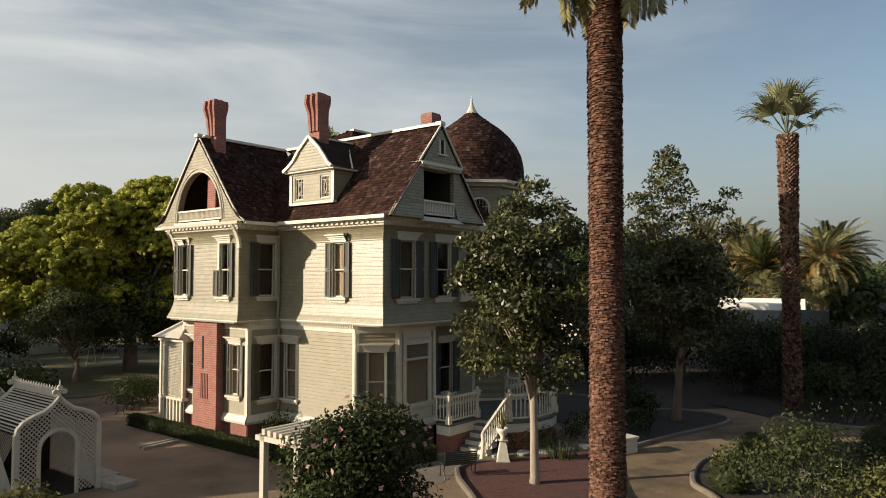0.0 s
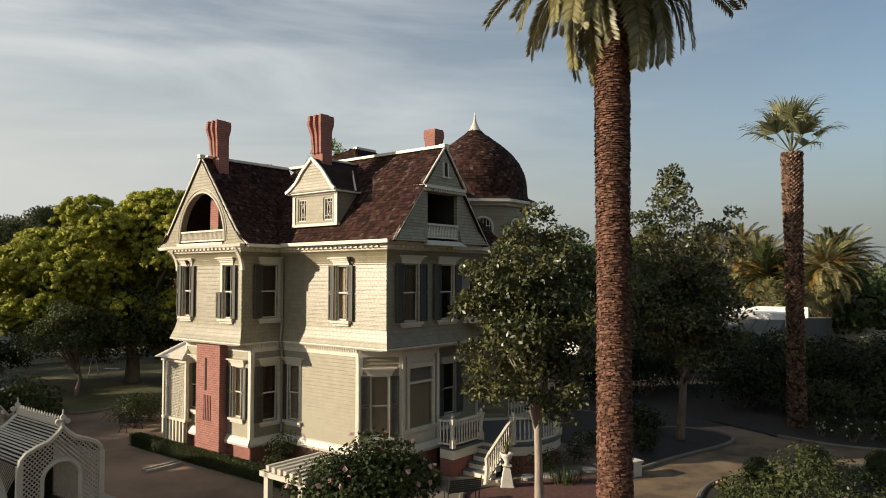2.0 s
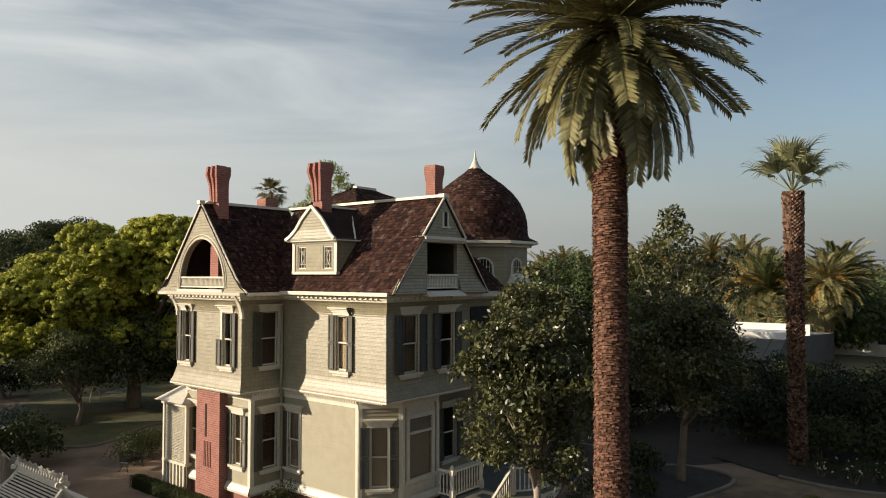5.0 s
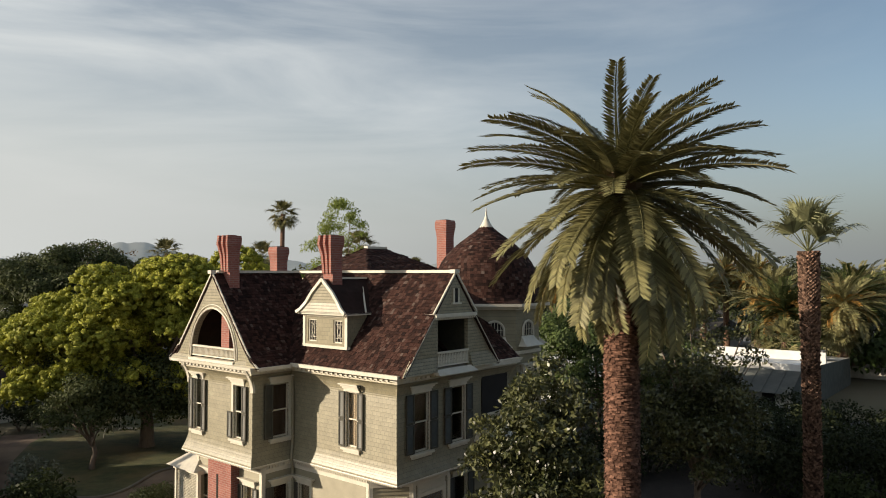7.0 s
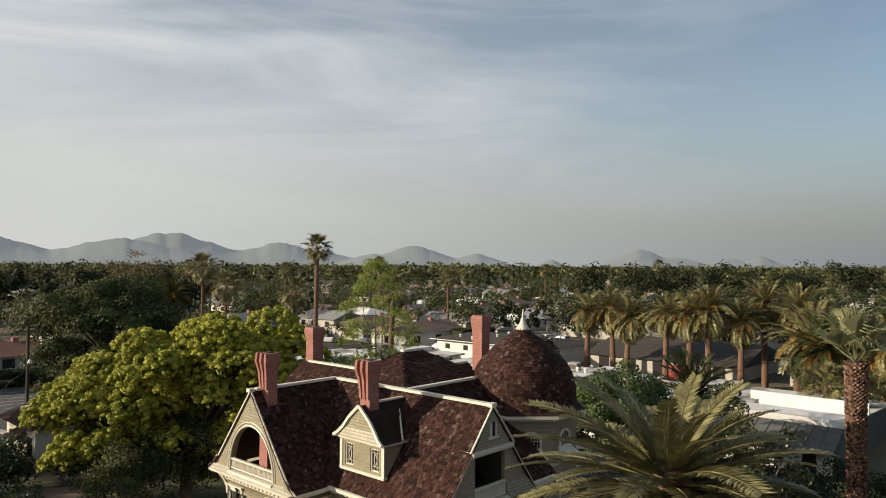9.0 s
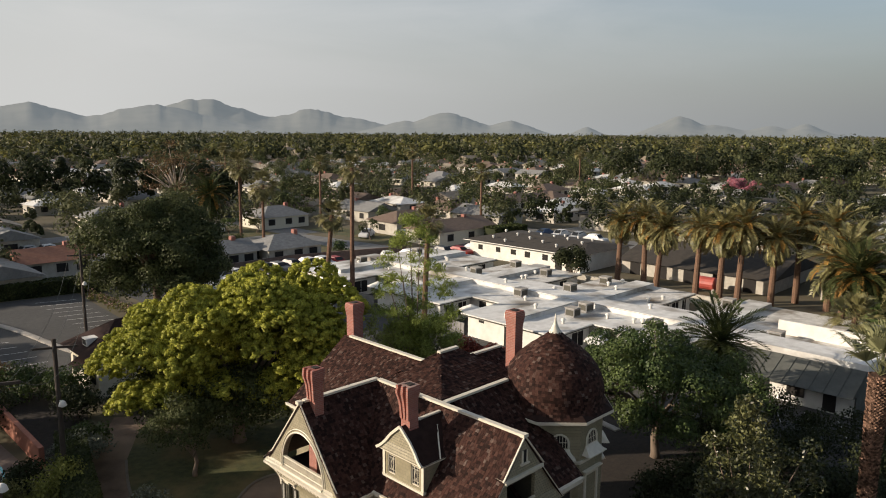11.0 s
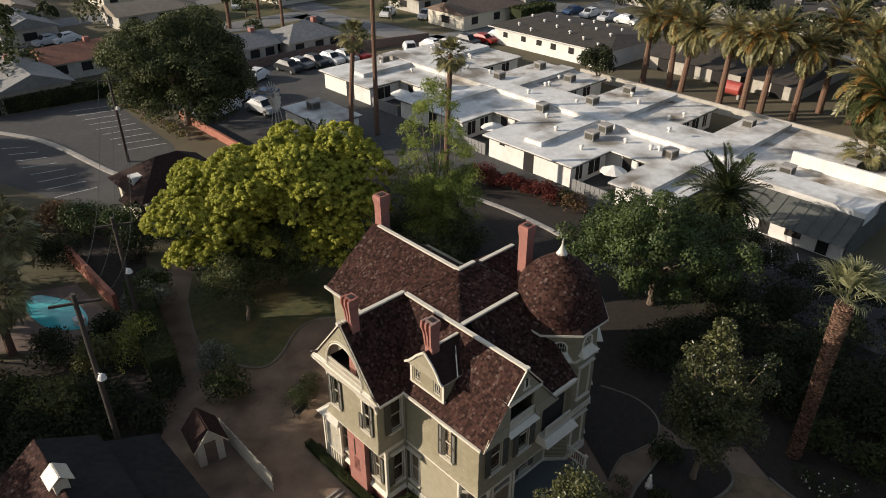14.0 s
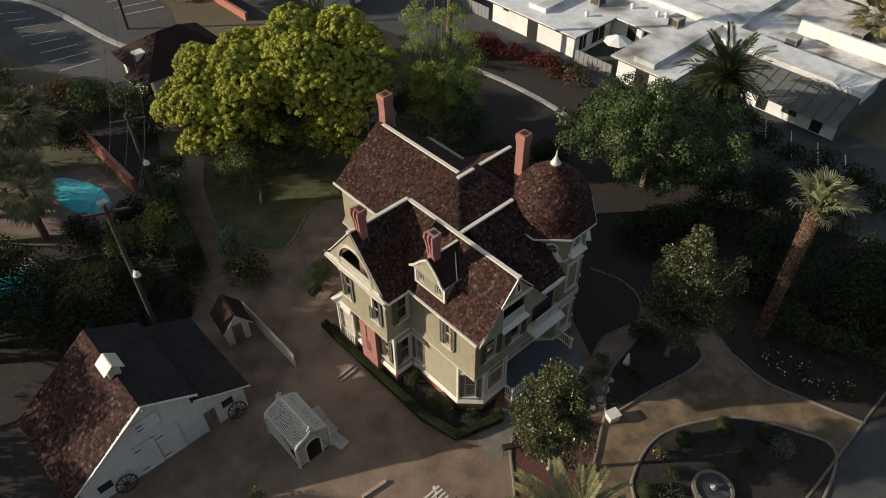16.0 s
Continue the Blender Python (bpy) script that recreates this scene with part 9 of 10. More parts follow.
single("block_wall", Mesh().add([(43.5, 78.4, GZ), (63.0, 72.9, GZ), (63.0, 72.9, 1.75), (43.5, 78.4, 1.75), (43.6, 78.7, GZ), (63.1, 73.2, GZ), (63.1, 73.2, 1.75), (43.6, 78.7, 1.75)], [(0, 1, 2, 3), (5, 4, 7, 6), (3, 2, 6, 7), (0, 3, 7, 4), (1, 5, 6, 2)]), BLOCK_BROWN, H, "brown block wall behind the car park", "wall", kind="structure")
single("block_wall", Mesh().box(29.5, 78.45, GZ, 43.5, 78.7, 1.7), BLOCK_BROWN, H, "brown block wall before the small houses", "wall", kind="structure")
single("planter_wall", Mesh().box(16.9, 50.5, GZ, 17.2, 66, 1.2), REDWALL, H, "low brick wall between the car parks", "wall", kind="structure")
single("pool_wall", Mesh().box(-4.2, 31.5, GZ, -3.9, 41.5, 1.7), REDWALL, H, "red painted block wall beside the pool", "wall", kind="structure")
tank = thing("red_tank", H @ Matrix.Translation((72.4, 25.2, GZ)), "red steel tank behind the wall", "tank")
part("shell", Mesh().tube([(0, -1.5, 1.2), (0, -1.25, 1.2), (0, -1.1, 1.2), (0, 1.1, 1.2), (0, 1.25, 1.2), (0, 1.5, 1.2)], [0.25, 0.7, 0.85, 0.85, 0.7, 0.25], 16), material("red_tank_paint", (0.30, 0.05, 0.04), (0.40, 0.08, 0.06), 2.0, 0.5), tank)
part("cradle", Mesh().box(-0.6, -1.2, 0.0, 0.6, -0.9, 0.7).box(-0.6, 0.9, 0.0, 0.6, 1.2, 0.7), CONCRETE, tank)
# the brown-roofed house by the car park
cot = thing("cottage", H, "cream cottage with a dark brown hipped roof", "house")
part("wall", Mesh().box(2.6, 40.8, GZ, 9.8, 47.0, 3.5), CREAM_PANEL, cot)
part("roof", Mesh().add([(2.0, 40.2, 3.4), (10.4, 40.2, 3.4), (10.4, 47.6, 3.4), (2.0, 47.6, 3.4), (5.2, 43.9, 5.6), (7.2, 43.9, 5.6)], [(0, 1, 5, 4), (1, 2, 5), (2, 3, 4, 5), (3, 0, 4), (3, 2, 1, 0)]), ROOF_BASE, cot)
dd = part("dormer", Mesh().box(2.7, 43.3, 3.9, 3.9, 44.3, 4.5), STUCCO, cot)
part("pane", Mesh().box(2.66, 43.45, 4.0, 2.69, 44.15, 4.4), UNLIT_BLACK, dd)
part("porch_hood", Mesh().add([(1.6, 42.6, 2.4), (1.6, 44.6, 2.4), (2.6, 44.6, 3.0), (2.6, 42.6, 3.0), (2.6, 43, 2.4), (2.6, 44.6, 2.4)], [(0, 3, 2, 1), (0, 1, 5, 4)]), ROOF_BASE, cot)
for y in (41.5, 45.4):
    part("window", Mesh().box(2.56, y, 1.3, 2.62, y + 0.9, 2.6), UNLIT_BLACK, cot)

# pool with paving
sheet("pool_deck", [(-12, 40), (-5.0, 37), (-4.6, 30), (-8.5, 28.5), (-14, 35)], GZ + 0.02, PINK_PAVING, "pinkish brown paving round the swimming pool", "paving", H)
sheet("swimming_pool", smooth_line([(-7.4, 37.2), (-6.0, 34.6), (-5.9, 32.2), (-6.6, 31.0), (-8.0, 32.0), (-8.6, 33.4), (-8.8, 35.6), (-8.4, 37.2)], 4, True), GZ + 0.04, POOL, "turquoise kidney-shaped swimming pool", "swimming pool", H)
single("pool_kerb", Mesh().box(-6.9, 31.4, GZ, -6.2, 32.0, GZ + 0.5), STUCCO, H, "white diving board base by the pool", "diving board")

sheet("terrace", [(-17.5, 31.0), (-12.6, 30.2), (-11.9, 27.0), (-14.2, 24.6), (-18.5, 25.5)], GZ + 0.022, CONCRETE, "pale terrace round a small pool", "paving", H)
sheet("garden_pool", smooth_line([(-17.0, 30.0), (-14.0, 29.6), (-13.2, 28.4), (-14.6, 26.4), (-17.0, 26.6)], 4, True), GZ + 0.04, POOL, "small turquoise garden pool", "swimming pool", H)

# utility poles
POLES = [(-20.5, 23.6, 11.2, 4.4), (-25.3, 34.2, 9.2, 3.4), (-42.0, 62.0, 9.0, 3.0)]
for x, y, h, drop in POLES:
    t = thing("utility_pole", Matrix.Translation((x, y, GZ)), "dark wooden utility pole with crossarm and lamp", "utility pole", "utility poles")
    part("pole", Mesh().lathe([(0.16, -0.1), (0.11, h)], 10), WOOD_POLE, t)
    part("crossarm", Mesh().beam((-1.0, -0.5, h - 0.5), (1.0, 0.5, h - 0.5), 0.1, 0.12), WOOD_POLE, t)
    part("lamp_head", Mesh().lathe([(0.05, h - drop - 0.4), (0.22, h - drop - 0.3), (0.16, h - drop - 0.1), (0.05, h - drop)], 10, (0.35, -0.2)).beam((0, 0, h - drop - 0.1), (0.35, -0.2, h - drop - 0.05), 0.05, 0.05), STUCCO, t)
for k, o in enumerate((-0.9, 0.0, 0.9)):
    for (xa, ya, ha, _a), (xb, yb, hb, _b) in zip(POLES, POLES[1:]):
        a, b = Vector((xa + o, ya + o * 0.5, GZ + ha - 0.4)), Vector((xb + o, yb + o * 0.5, GZ + hb - 0.4))
        pts = [a.lerp(b, s / 10) - Vector((0, 0, 1.0 * 4 * (s / 10) * (1 - s / 10))) for s in range(11)]
        single("cable", Mesh().tube(pts, [0.014] * 11, 4), STEEL_DARK, None, "thin dark overhead cable between poles", "cable", "cables")

# dark planting in front of the mansard
for k in range(7):
    p = H2(33.8 + 0.4 * (k % 2), -7.0 + 2.3 * k)
    shrub("shrub", p[0], p[1], 1.5, 1.4, (2.5 + 0.25 * (k % 3)) if k < 4 else 4.0, L_DARK, "tall dark evergreen shrub before the white building", 16, 150, (0.2, 0.11), k, group="lane shrubs", wood=False)

# -- cars
CAR_COLS = [("white_car_paint", (0.62, 0.62, 0.62)), ("grey_car_paint", (0.16, 0.165, 0.17)), ("dark_car_paint", (0.02, 0.022, 0.026)), ("red_car_paint", (0.30, 0.025, 0.02)), ("silver_car_paint", (0.40, 0.41, 0.42)), ("blue_car_paint", (0.03, 0.06, 0.13))]


CAR_GLASS = material("tinted_car_glass", (0.012, 0.014, 0.016), (0.018, 0.020, 0.022), 2.0, 0.35, 0.0, spec=0.25)


def car(name, paint, tall, label):
    t = thing(name, H @ Matrix.Translation((0, 0, 0)), label, "car", "parked cars")
    h = 0.25 if tall else 0.0
    side = [(-2.2, 0.35), (-2.25, 0.7), (-2.1, 0.9 + h * 0.3), (-1.2, 0.98 + h * 0.3), (-0.55, 1.42 + h), (0.95, 1.46 + h), (1.7, 1.02 + h * 0.6), (2.2, 0.95), (2.25, 0.6), (2.15, 0.35)]
    n = len(side)
    lo = [(-0.86 if z < 1.2 else -0.66) for x, z in side]
    body = Mesh().add([(x, w, z) for (x, z), w in zip(side, lo)] + [(x, -w, z) for (x, z), w in zip(side, lo)], [tuple(range(n)), tuple(range(n, 2 * n))[::-1]] + [((i + 1) % n, i, n + i, n + (i + 1) % n) for i in range(n)])
    part("body", body, paint, t)
    gl = Mesh().add([(-1.15, -0.7, 1.0 + h * 0.3), (-1.15, 0.7, 1.0 + h * 0.3), (-0.6, 0.62, 1.40 + h), (-0.6, -0.62, 1.40 + h)], [(0, 1, 2, 3)]).add([(1.65, -0.68, 1.06 + h * 0.6), (1.65, 0.68, 1.06 + h * 0.6), (1.0, 0.62, 1.43 + h), (1.0, -0.62, 1.43 + h)], [(3, 2, 1, 0)])
    for v in range(len(gl.v)):
        x, y, z = gl.v[v]
        gl.v[v] = (x + (-0.02 if x < 0 else 0.02), y, z + 0.025)
    for s in (-1, 1):
        gl.add([(-0.85, s * 0.83, 1.02 + h * 0.4), (1.3, s * 0.83, 1.02 + h * 0.4), (0.9, s * 0.69, 1.38 + h), (-0.5, s * 0.69, 1.36 + h)], [(0, 1, 2, 3)])
    part("glazing", gl, CAR_GLASS, t)
    for x in (-1.4, 1.4):
        for s in (-1, 1):
            wh = part("wheel", Mesh().tube([(x, s * 0.70, 0.33), (x, s * 0.90, 0.33)], [0.33, 0.33], 14), STEEL_DARK, t)
            part("rim", Mesh().tube([(x, s * 0.89, 0.33), (x, s * 0.91, 0.33)], [0.2, 0.19], 10), LEAD, wh)
    return t


CARS = [car("car", material(nm, tuple(c * 0.92 for c in col), col, 2.0, 0.4, 0.0, spec=0.35), k % 2 == 0, "parked " + nm.split("_")[0] + (" estate car" if k % 2 == 0 else " saloon car")) for k, (nm, col) in enumerate(CAR_COLS)]
spots = [(0, 31.2, 73.0, 25), (2, 37.0, 73.9, 100), (1, 39.4, 74.5, 100), (2, 41.3, 73.8, 100), (0, 43.9, 73.3, 96), (4, 46.1, 72.8, 96), (3, 48.2, 72.6, 96), (0, 56.1, 69.5, 60), (0, 21.6, 63.9, 20), (4, 19.2, 64.4, 20),
         (4, 25.2, 61.2, 100), (5, 27.9, 65.0, 30), (2, 29.0, 73.8, 30), (0, 24.6, 66.4, 22), (0, 52.8, 117.3, 60), (4, 16.8, 112.8, 10), (0, 19.5, 112.2, 10), (2, 17.5, 104.0, 90), (1, 56, 96, 5), (0, 70, 92, 30), (4, 74, 86, 30),
         (5, 97, 70, 0), (0, 97, 66, 0), (4, 97, 62, 0), (0, 97, 58, 90), (2, 62, 132, 90), (1, 40, 140, 0)]
for k, x, y, a in spots:
    copy_thing(CARS[k], H @ pose(x, y, GZ, 0, 0, a))
for k, c in enumerate(CARS):
    c.matrix_basis = H @ pose(60 + k * 3.0, 68.6 - k * 0.75, GZ, 0, 0, 96)

# -- streets of the suburb
for k, (pts, w) in enumerate((([(9, 200), (12, 104), (60, 104), (64, 72), (200, 66)], 7.0), ([(64, 104), (64, 260)], 7.0), ([(100, -60), (100, 250)], 8.0), ([(60, 142), (300, 142)], 7.0), ([(190, -120), (190, 330)], 8.0), ([(10, 128), (60, 128)], 7.0))):
    ms = Mesh()
    for (xa, ya), (xb, yb) in zip(pts, pts[1:]):
        d = Vector((xb - xa, yb - ya)).normalized() * w / 2
        z = GZ + 0.014 + 0.004 * k
        ms.add([(xa - d.y, ya + d.x, z), (xa + d.y, ya - d.x, z), (xb + d.y, yb - d.x, z), (xb - d.y, yb + d.x, z)], [(0, 1, 2, 3)])
    single("road", ms, STREET, H, "grey suburban street", "road", kind="structure")

# -- palms
for k, (x, y, h, lx) in enumerate(((69.6, 36.7, 7.4, 0.3), (70.2, 33.0, 7.8, -0.2), (69.6, 30.9, 7.0, 0.8), (68.7, 25.0, 7.7, 0.3), (67.4, 21.4, 7.9, 0.2), (67.9, 19.4, 8.5, 0.4), (69.8, 16.2, 7.2, 0.2), (74.5, 15.0, 9.2, 0.0), (73.0, 11.0, 8.6, 0.3), (76.0, 8.6, 7.6, 0.1))):
    p = H2(x, y)
    far_palm(p, h + 1.15, 0.34, 1.06 + 0.06 * (k % 3), "tall date palm in a row with orange-brown old fronds", True, (lx, 0.2), "palm row", seed=k, bark=PALM_TRUNK_ROW)
for k, (x, y, h, s, lx, fan) in enumerate(((-18.4, 73.4, 16.5, 1.0, 0.1, True), (-20.2, 68.8, 12.0, 1.05, 0.9, True), (-8.85, 60.7, 12.6, 1.0, 0.4, True), (-52.9, 127.3, 14, 1.9, 0, True), (-45.0, 118.0, 11, 1.8, 0, True), (-55.3, 119.5, 9, 1.5, 0, None),
                                           (-20.4, 57.5, 3.2, 1.25, 0.0, None), (14.6, 50.6, 5.6, 1.2, -0.6, None), (*H2(71.0, 7.4), 4.4, 1.3, 0.0, None), (*H2(69.0, 4.0), 4.0, 1.2, 0.2, None), (*H2(73.5, 3.0), 5.0, 1.3, 0.0, None), (-37.0, 38.0, 5.2, 1.5, 0, True), (-33.0, 31.6, 4.6, 1.5, 0, True), (-38.5, 33.0, 4.0, 1.5, 0, True), (33.6, 73.6, 6.4, 1.35, 0, None), (39.4, 72, 7.4, 1.4, 0, None), (36, 68, 5.0, 1.6, 0, True), (42, 75, 8.4, 1.3, 0, False), (34.0, 78, 7.0, 1.6, 0, False), (30.0, 66.0, 4.0, 1.5, 0, True),
                                           (36.2, 67.5, 7.2, 1.2, 0, False), (45.5, 66.0, 6.8, 1.2, 0.3, False), (-70, 170, 13, 1.4, 0, True), (-30, 190, 15, 1.4, 0, True), (70, 300, 15, 1.8, 0, True), (-100, 230, 14, 1.6, 0, True), (-44, 150, 13.5, 1.2, 0, True), (20, 260, 13, 1.6, 0, True), (-9, 150, 12, 1.3, 0, True))):
    far_palm((x, y), h, 0.24 if fan else 0.3, s, "slender fan palm with a shaggy crown" if fan else "feather palm with a dark arching crown", not fan and h > 6, (lx, 0.2), "neighbourhood palms", "fan_palm" if fan else "palm_tree", FAR_FAN if fan else FAR_DARK if fan is None else FAR_DATE, seed=k + 3)

# named trees and hedges of the neighbourhood
tree("flowering_tree", (64.0, 218), (64, 218, 4.0, 4.5, 4.0, 3.0), 26, 1.0, 1.8, 40, (0.7, 0.5), foliage("magenta_blossom", (0.30, 0.10, 0.13), (0.42, 0.17, 0.20), 0.3), BARK, 0.3, 2.5, 8, "tree in full pink blossom", seed=31)
tree("bare_tree", (-82, 160), (-80, 160, 9.5, 10, 8, 8.0), 60, 1.2, 2.2, 16, (0.5, 0.25), L_BROWN, BARK_PALE, 0.5, 5.0, 40, "thin brown half-bare tree", seed=32, shell=0.1)
p = H2(63.5, 40.0)
tree("round_tree", p, (p[0], p[1], 3.0, 2.6, 2.6, 2.2), 24, 0.8, 1.2, 160, (0.3, 0.18), L_DARK, BARK, 0.2, 1.6, 6, "dense dark round tree beside the white building", seed=33)
hedge("hedge", [(-2, 83.0), (14.5, 80.6), (16, 78)], 2.0, 1.9, L_HEDGE, "long clipped hedge behind the car park", H, (0.3, 0.2), 40, 6)
hedge("hedge", [(82, 71), (90, 70)], 3.0, 3.0, L_HEDGE, "tall clipped green hedge", H, (0.4, 0.3), 30, 7)
for k in range(9):
    p = H2(14.2 - 0.06 * k, 59.5 + 2.0 * k)
    shrub("shrub", p[0], p[1], 1.1, 1.0, 1.2, L_OLIVE, "dusty pink-flowered shrub in the car park bed", 9, 60, (0.3, 0.18), k, group="car park shrubs", flowers=(L_PINK, 40), wood=False)
for k in range(11):
    p = H2(30.2 + 0.17 * k + 0.3 * (k % 2), 30.4 - 1.12 * k)
    shrub("shrub", p[0], p[1], 1.35, 1.2, 1.5 + 0.3 * (k % 3 == 1), L_DARK if k in (0, 9) else L_BROWN if k == 10 else L_RED, "dense dark-red shrub along the lane", 14, 170, (0.2, 0.12), k, group="lane shrubs", wood=False)
for k in range(9):
    p = H2(-5.0 - 0.2 * k, 47.0 + 2.6 * k)
    shrub("shrub", p[0], p[1], 1.2, 1.1, 1.6, L_OLIVE if k % 2 else L_BROWN, "dusty shrub along the car park edge", 9, 60, (0.3, 0.18), k + 40, group="car park shrubs", flowers=(L_PINK, 26), wood=False)


def wood(name, spots, mat, label, seed, leaf, per, clumps=5):
    """Many far trees, uneven in height and width, as one object."""
    rg = np.random.default_rng(seed)
    out = []
    for x, y, r, h in spots:
        cl = []
        slim = rg.random() < 0.14
        for _ in range(clumps):
            a, q = rg.uniform(0, 6.28), rg.random() ** 0.5
            rr_ = r * (0.35 if slim else 1.0)
            cl.append((x + q * rr_ * 0.75 * math.cos(a), y + q * rr_ * 0.75 * math.sin(a), GZ + h * rg.uniform(0.3, 0.86) * (1 - 0.25 * q), rr_ * rg.uniform(0.4, 0.62)))
        for c in cl:
            k = per
            d = unit(rg.normal(size=(k, 3)))
            d[:, 2] = np.where(d[:, 2] < -0.3, -d[:, 2], d[:, 2])
            p = np.array([c[:3]]) + d * c[3] * rg.uniform(0.7, 1.1, (k, 1)) * np.array([[1, 1, 1.25]])
            p[:, 2] = np.maximum(p[:, 2], GZ + 0.3)
            out.append(leaf_quads(rg, p, d, leaf, leaf * 0.7, 0.1, 0.82))
    return single(name, quads(name, np.concatenate(out)), mat, None, label, "trees", kind="stuff")


rr = random.Random(123)


def scatter(n, d0, d1, spread, ok=None, power=1.0, size=(2.0, 4.6)):
    out = []
    while len(out) < n:
        d = d0 + (d1 - d0) * rr.random() ** power
        a = radians(rr.uniform(-spread, spread) + 6)
        x, y = -d * math.sin(a), d * math.cos(a)
        if ok is None or ok(H.inverted() @ Vector((x, y, 0))):
            r = rr.uniform(*size)
            out.append((x, y, r, r * rr.uniform(1.5, 2.6)))
    return out


def free(p):
    return not (-12 < p.x < 112 and -30 < p.y < 79) and not (112 < p.x < 180 and 8 < p.y < 75) and not (26 < p.x < 90 and p.y < 114)


for k, m in enumerate((L_OAK, L_FAR, L_OAK, L_FAR)):
    wood("suburb_trees", scatter(160, 100, 460, 38, free, 0.8, (2.2, 4.8)), m, "scattered suburban garden trees", 60 + k, 0.62, 60, 7)
for k, m in enumerate((L_FAR, L_OLIVE, L_DARK)):
    wood("far_woods", scatter(1300, 430, 2600, 40, None, 1.35, (4.0, 8.0)), m, "distant tree-covered plain", 70 + k, 2.6, 9, 4)
wood("suburb_trees", [(*H2(c + rr.uniform(-1.6, 1.6), 2 + 5.2 * i + rr.uniform(-2, 2)), rr.uniform(2.2, 3.4), rr.uniform(5.5, 9.0)) for c in (106, 127, 145, 162.5, 184) for i in range(16)], L_DARK, "dark trees between the long buildings", 84, 0.6, 60, 7)
wood("dark_grove", [(-108 + 7.5 * i + rr.uniform(-2, 2), 164 + rr.uniform(-5, 9), 5.5, rr.uniform(12, 16)) for i in range(-3, 6)], L_DARK, "dark grove of large evergreen trees", 81, 0.9, 120, 9)
wood("dark_grove", [(40 + 11 * i + rr.uniform(-3, 3), 262 + 3 * i + rr.uniform(-10, 10), 7.5, rr.uniform(13, 19)) for i in range(0, 11)], L_DARK, "dark grove of large evergreen trees", 82, 1.1, 90, 9)
wood("green_grove", [(*H2(86 + rr.uniform(0, 22), -20 + rr.uniform(0, 30)), 3.6, rr.uniform(6, 9)) for i in range(14)] + [(*H2(60 + rr.uniform(0, 10), -16 + rr.uniform(0, 20)), 2.6, rr.uniform(4, 6.5)) for i in range(12)], L_GREEN, "clump of green garden trees", 83, 0.5, 110, 8)

# small trees and lawns between the houses behind the car park
for k, (x, y, h, mat) in enumerate(((50.4, 109.5, 4.2, L_GREEN), (68.5, 89.0, 4.6, L_OAK), (58.0, 112.0, 3.4, L_OLIVE), (74.0, 118.0, 4.0, L_OAK), (44.0, 95.0, 3.2, L_OAK), (54.5, 79.5, 2.6, L_GREEN), (31.0, 82.0, 3.0, L_OLIVE), (84.0, 103.0, 4.4, L_GREEN))):
    p = H2(x, y)
    tree("garden_tree", p, (p[0], p[1], h * 0.66, h * 0.45, h * 0.45, h * 0.33), 14, 0.5, 0.9, 90, (0.3, 0.2), mat, BARK, 0.14, h * 0.35, 6, "small leafy garden tree on a lawn", group="garden trees", seed=150 + k)
for x0, y0, x1, y1 in ((30, 107.8, 60.2, 119), (67.8, 82, 75, 110), (30, 79, 59, 99.8)):
    sheet("lawn", [(x0, y0), (x1, y0), (x1, y1), (x0, y1)], GZ + 0.012, GRASS_BED, "worn suburban front lawn", "lawn", H)

# distant houses, roofs only a few metres across
ms = Mesh()
for x, y, r, h in scatter(420, 430, 1500, 38, None, 1.2):
    w, dd_ = rr.uniform(5, 9), rr.uniform(4, 6)
    ms.box(-w, -dd_, 0, w, dd_, 3.2, Matrix.Translation((x, y, GZ)) @ Matrix.Rotation(radians(51.4), 4, 'Z'))
    m = Matrix.Translation((x, y, GZ)) @ Matrix.Rotation(radians(51.4), 4, 'Z')
    ms.add([m @ Vector(q) for q in ((-w, -dd_, 3.2), (w, -dd_, 3.2), (w, dd_, 3.2), (-w, dd_, 3.2), (-w, 0, 5), (w, 0, 5))], [(0, 1, 5, 4), (2, 3, 4, 5), (1, 2, 5), (3, 0, 4)])
single("distant_houses", ms, TAN_ROOF, None, "pale roofs of distant houses among trees", "houses", kind="stuff")

# trees west of the yard, at or past the view's edge, added to shade it
for k, (x, y, r, h) in enumerate(((-33.5, 20.5, 3.4, 8.5), (-36, 14.5, 3.6, 9.5), (-33, 9.0, 3.4, 8.5), (-37.5, 26, 3.6, 8.5), (-40, 20, 4.0, 10), (-42, 29.5, 3.6, 12.5), (-49, 45.5, 4.0, 17.0), (-41, 33.4, 3.0, 7.5), (-47, 40.6, 3.6, 16.5), (-43.5, 37.6, 2.6, 10.5))):
    tree("boundary_tree", (x, y), (x, y, h * 0.6, r, r, h * 0.36), 40, 0.9, 1.4, 150, (0.26, 0.15), L_DARK, BARK, 0.25, 2.8, 10, "dark evergreen tree added on the boundary to shade the yard", group="boundary trees", seed=90 + k)

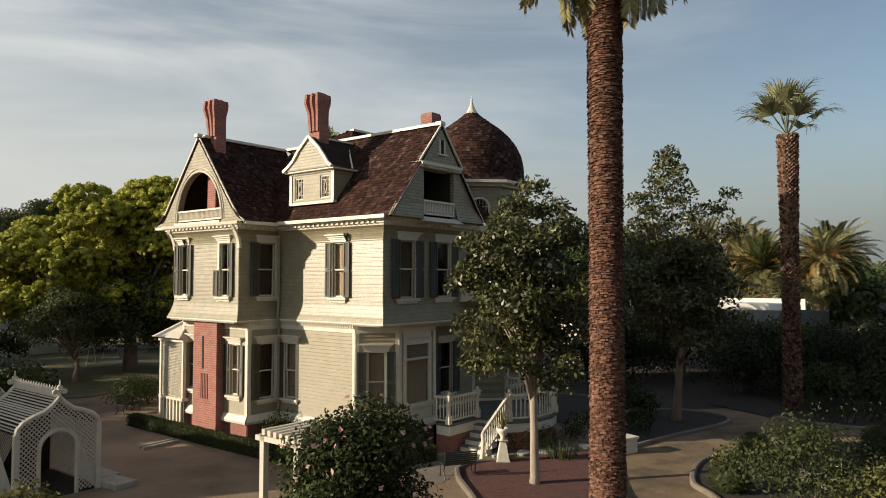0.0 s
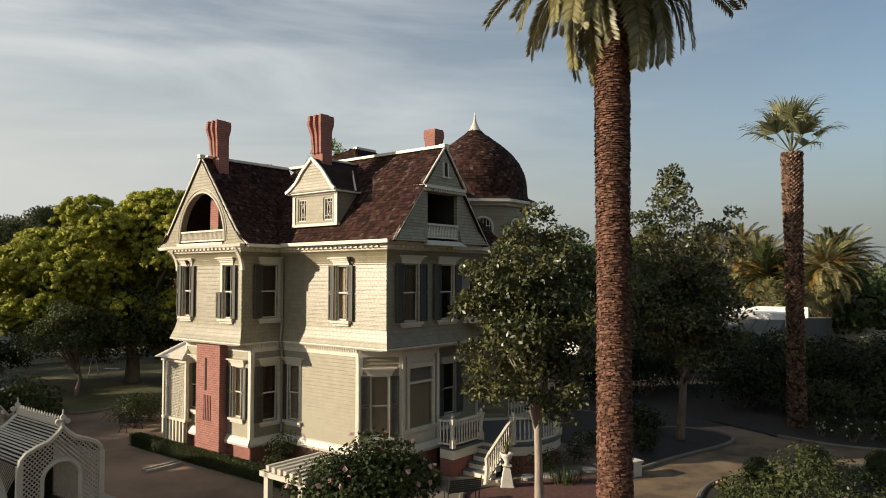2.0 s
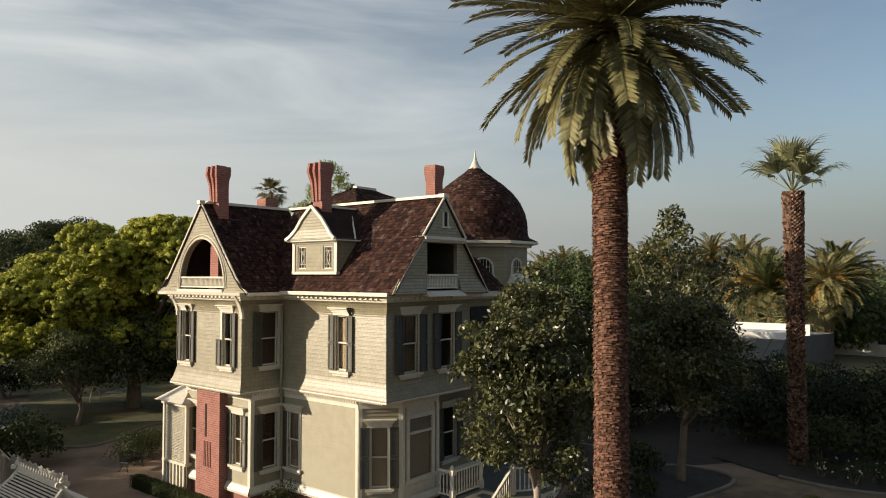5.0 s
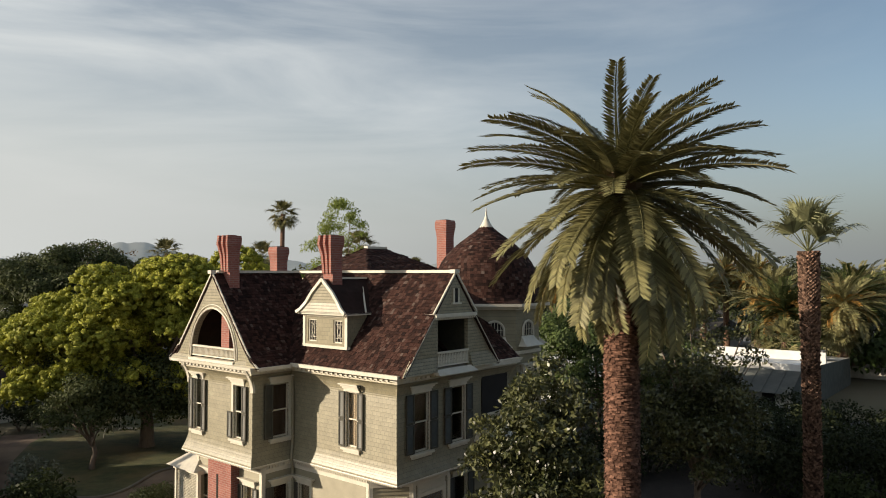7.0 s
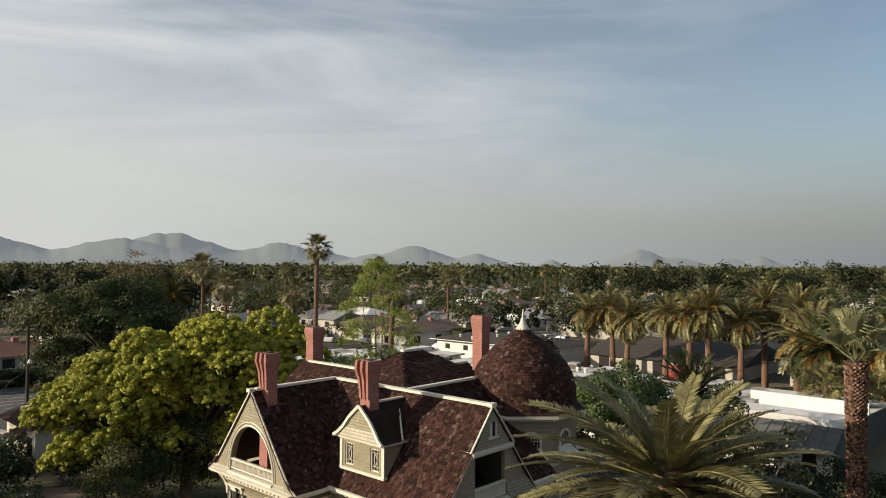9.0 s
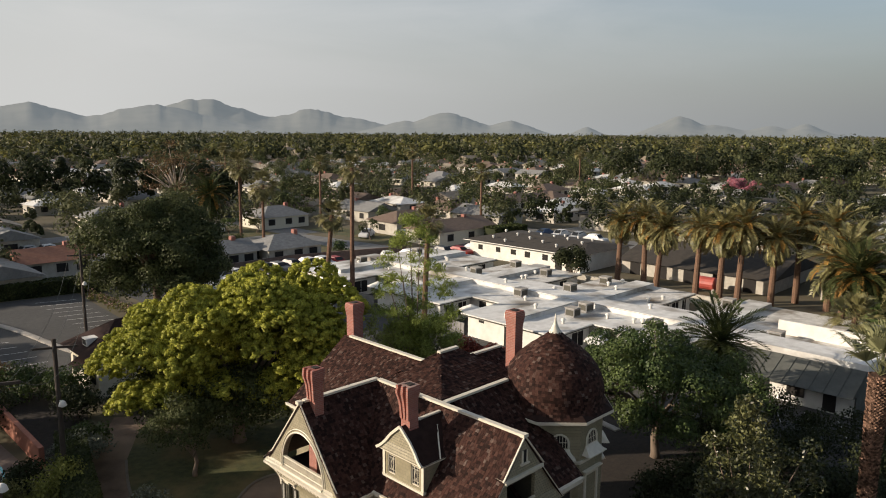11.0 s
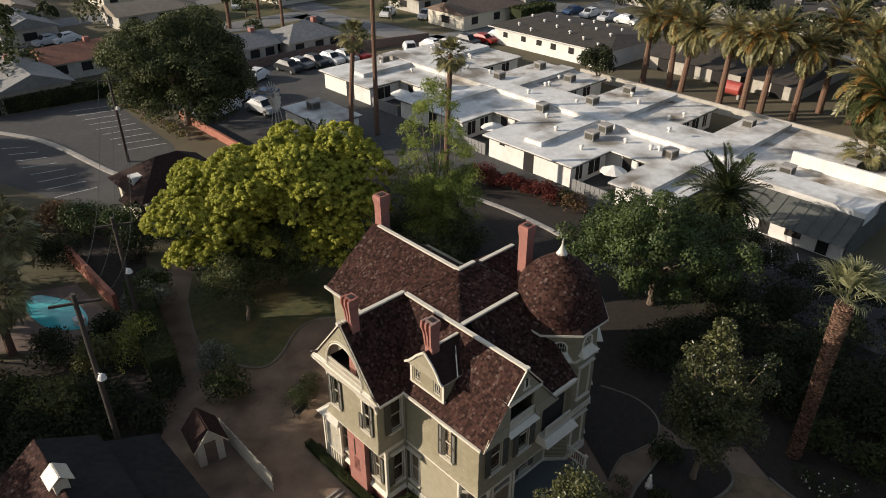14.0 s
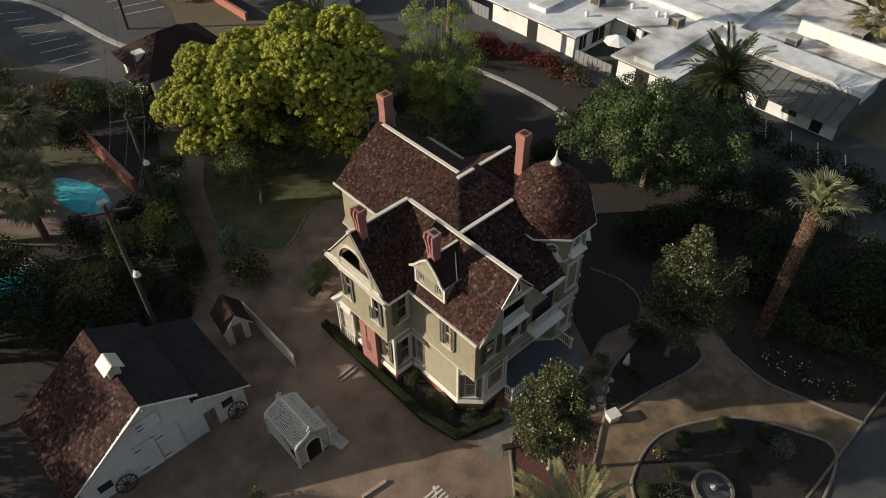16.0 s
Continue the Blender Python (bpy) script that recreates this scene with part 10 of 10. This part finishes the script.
# unseen trees added to the west to cast shade on the car park
for k, (x, y, h) in enumerate(((-63, 46, 7.5), (-66.5, 53, 7.5), (-69, 59, 6.0), (-75, 73, 6.0))):
    tree("car_park_tree", (x, y), (x, y, h * 0.58, 3.8, 3.8, h * 0.38), 40, 1.0, 1.7, 90, (0.36, 0.22), L_DARK, BARK, 0.3, 3.0, 10, "large dark evergreen tree out of view, added to shade the car park", group="car park trees", seed=130 + k)
# unseen trees added to dim the sky light on the entrance front
for k, (x, y, h) in enumerate(((21, 2, 13), (27, 10, 14), (33, 17, 13), (14, -7, 14), (40, 25, 13), (3, -12, 14))):
    tree("street_tree", (x, y), (x, y, h * 0.58, 4.6, 4.6, h * 0.4), 46, 1.2, 1.9, 60, (0.42, 0.26), L_DARK, BARK, 0.35, 3.0, 10, "large dark evergreen tree out of view, added to block sky light", group="street trees", seed=110 + k)

# ---------------------------------------------------------------- hills on the horizon
HAZE = bpy.data.materials.new("hillside_haze_glow")
HAZE.use_nodes = True
hn, hl = HAZE.node_tree.nodes, HAZE.node_tree.links
hb = hn["Principled BSDF"]
h_noise = hn.new("ShaderNodeTexNoise")
h_noise.inputs["Scale"].default_value, h_noise.inputs["Detail"].default_value = 0.012, 8.0
h_tc = hn.new("ShaderNodeTexCoord")
hl.new(h_tc.outputs["Object"], h_noise.inputs["Vector"])
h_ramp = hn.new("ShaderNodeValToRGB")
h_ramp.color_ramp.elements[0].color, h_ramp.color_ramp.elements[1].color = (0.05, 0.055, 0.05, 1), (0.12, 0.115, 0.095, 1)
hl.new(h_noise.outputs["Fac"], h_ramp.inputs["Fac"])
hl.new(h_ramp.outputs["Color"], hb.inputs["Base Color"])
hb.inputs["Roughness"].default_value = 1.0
# even blue glow on the slopes stands in for haze in the air
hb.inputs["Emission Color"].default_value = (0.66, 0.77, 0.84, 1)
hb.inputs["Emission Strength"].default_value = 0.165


def hills(name, radius, peaks, seed):
    """peaks: (azimuth to the right of north, height, half-width in degrees)."""
    ms = Mesh()
    az = [a * 0.25 for a in range(-200, 180)]
    rows = 9
    for a in az:
        h = 0.0
        for p, hh, w in peaks:
            t = max(0.0, 1.14 - math.hypot((a - p) / w, 0.14))
            h = max(h, hh * t ** 1.25)
        h *= 1 + 0.10 * noise.noise(Vector((a * 0.9, seed, 0))) + 0.05 * noise.noise(Vector((a * 3.3, seed, 4)))
        for k in range(rows):
            f = k / (rows - 1)
            rad = radius + 500 * f
            z = GZ - 2 + h * f ** 0.9 * (1 + 0.12 * (1 - f) * noise.noise(Vector((a * 1.5, f * 3, seed))))
            ms.v.append((rad * math.sin(radians(a)), rad * math.cos(radians(a)), z))
    n = rows
    for i in range(len(az) - 1):
        for k in range(rows - 1):
            ms.f.append((i * n + k, (i + 1) * n + k, (i + 1) * n + k + 1, i * n + k + 1))
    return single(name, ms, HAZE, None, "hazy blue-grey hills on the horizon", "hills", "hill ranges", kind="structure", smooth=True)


def bearing(px):
    return math.degrees(math.atan((px - 784) / 1254.7)) - 6.43


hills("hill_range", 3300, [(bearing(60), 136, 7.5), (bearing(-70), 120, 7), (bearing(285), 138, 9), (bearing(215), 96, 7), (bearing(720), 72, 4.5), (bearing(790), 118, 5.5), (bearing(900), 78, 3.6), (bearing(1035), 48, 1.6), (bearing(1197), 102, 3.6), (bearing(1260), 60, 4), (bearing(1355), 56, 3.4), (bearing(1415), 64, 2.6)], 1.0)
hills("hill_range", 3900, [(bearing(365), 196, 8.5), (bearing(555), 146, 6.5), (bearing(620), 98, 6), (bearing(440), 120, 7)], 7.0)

# ---------------------------------------------------------------- single shingles on the sunny slope
for bot, top in pieces:
    c = (bot[0] + bot[2]) / 2
    part("shingle", Mesh().add([p - c for p in bot[:2] + top + bot[2:]], [(2, 3, 4, 5), (0, 1, 3, 2), (1, 6, 4, 3), (0, 2, 5, 7), (7, 6, 1, 0), (5, 4, 6, 7)]), ROOF_PIECE, roof).location = c
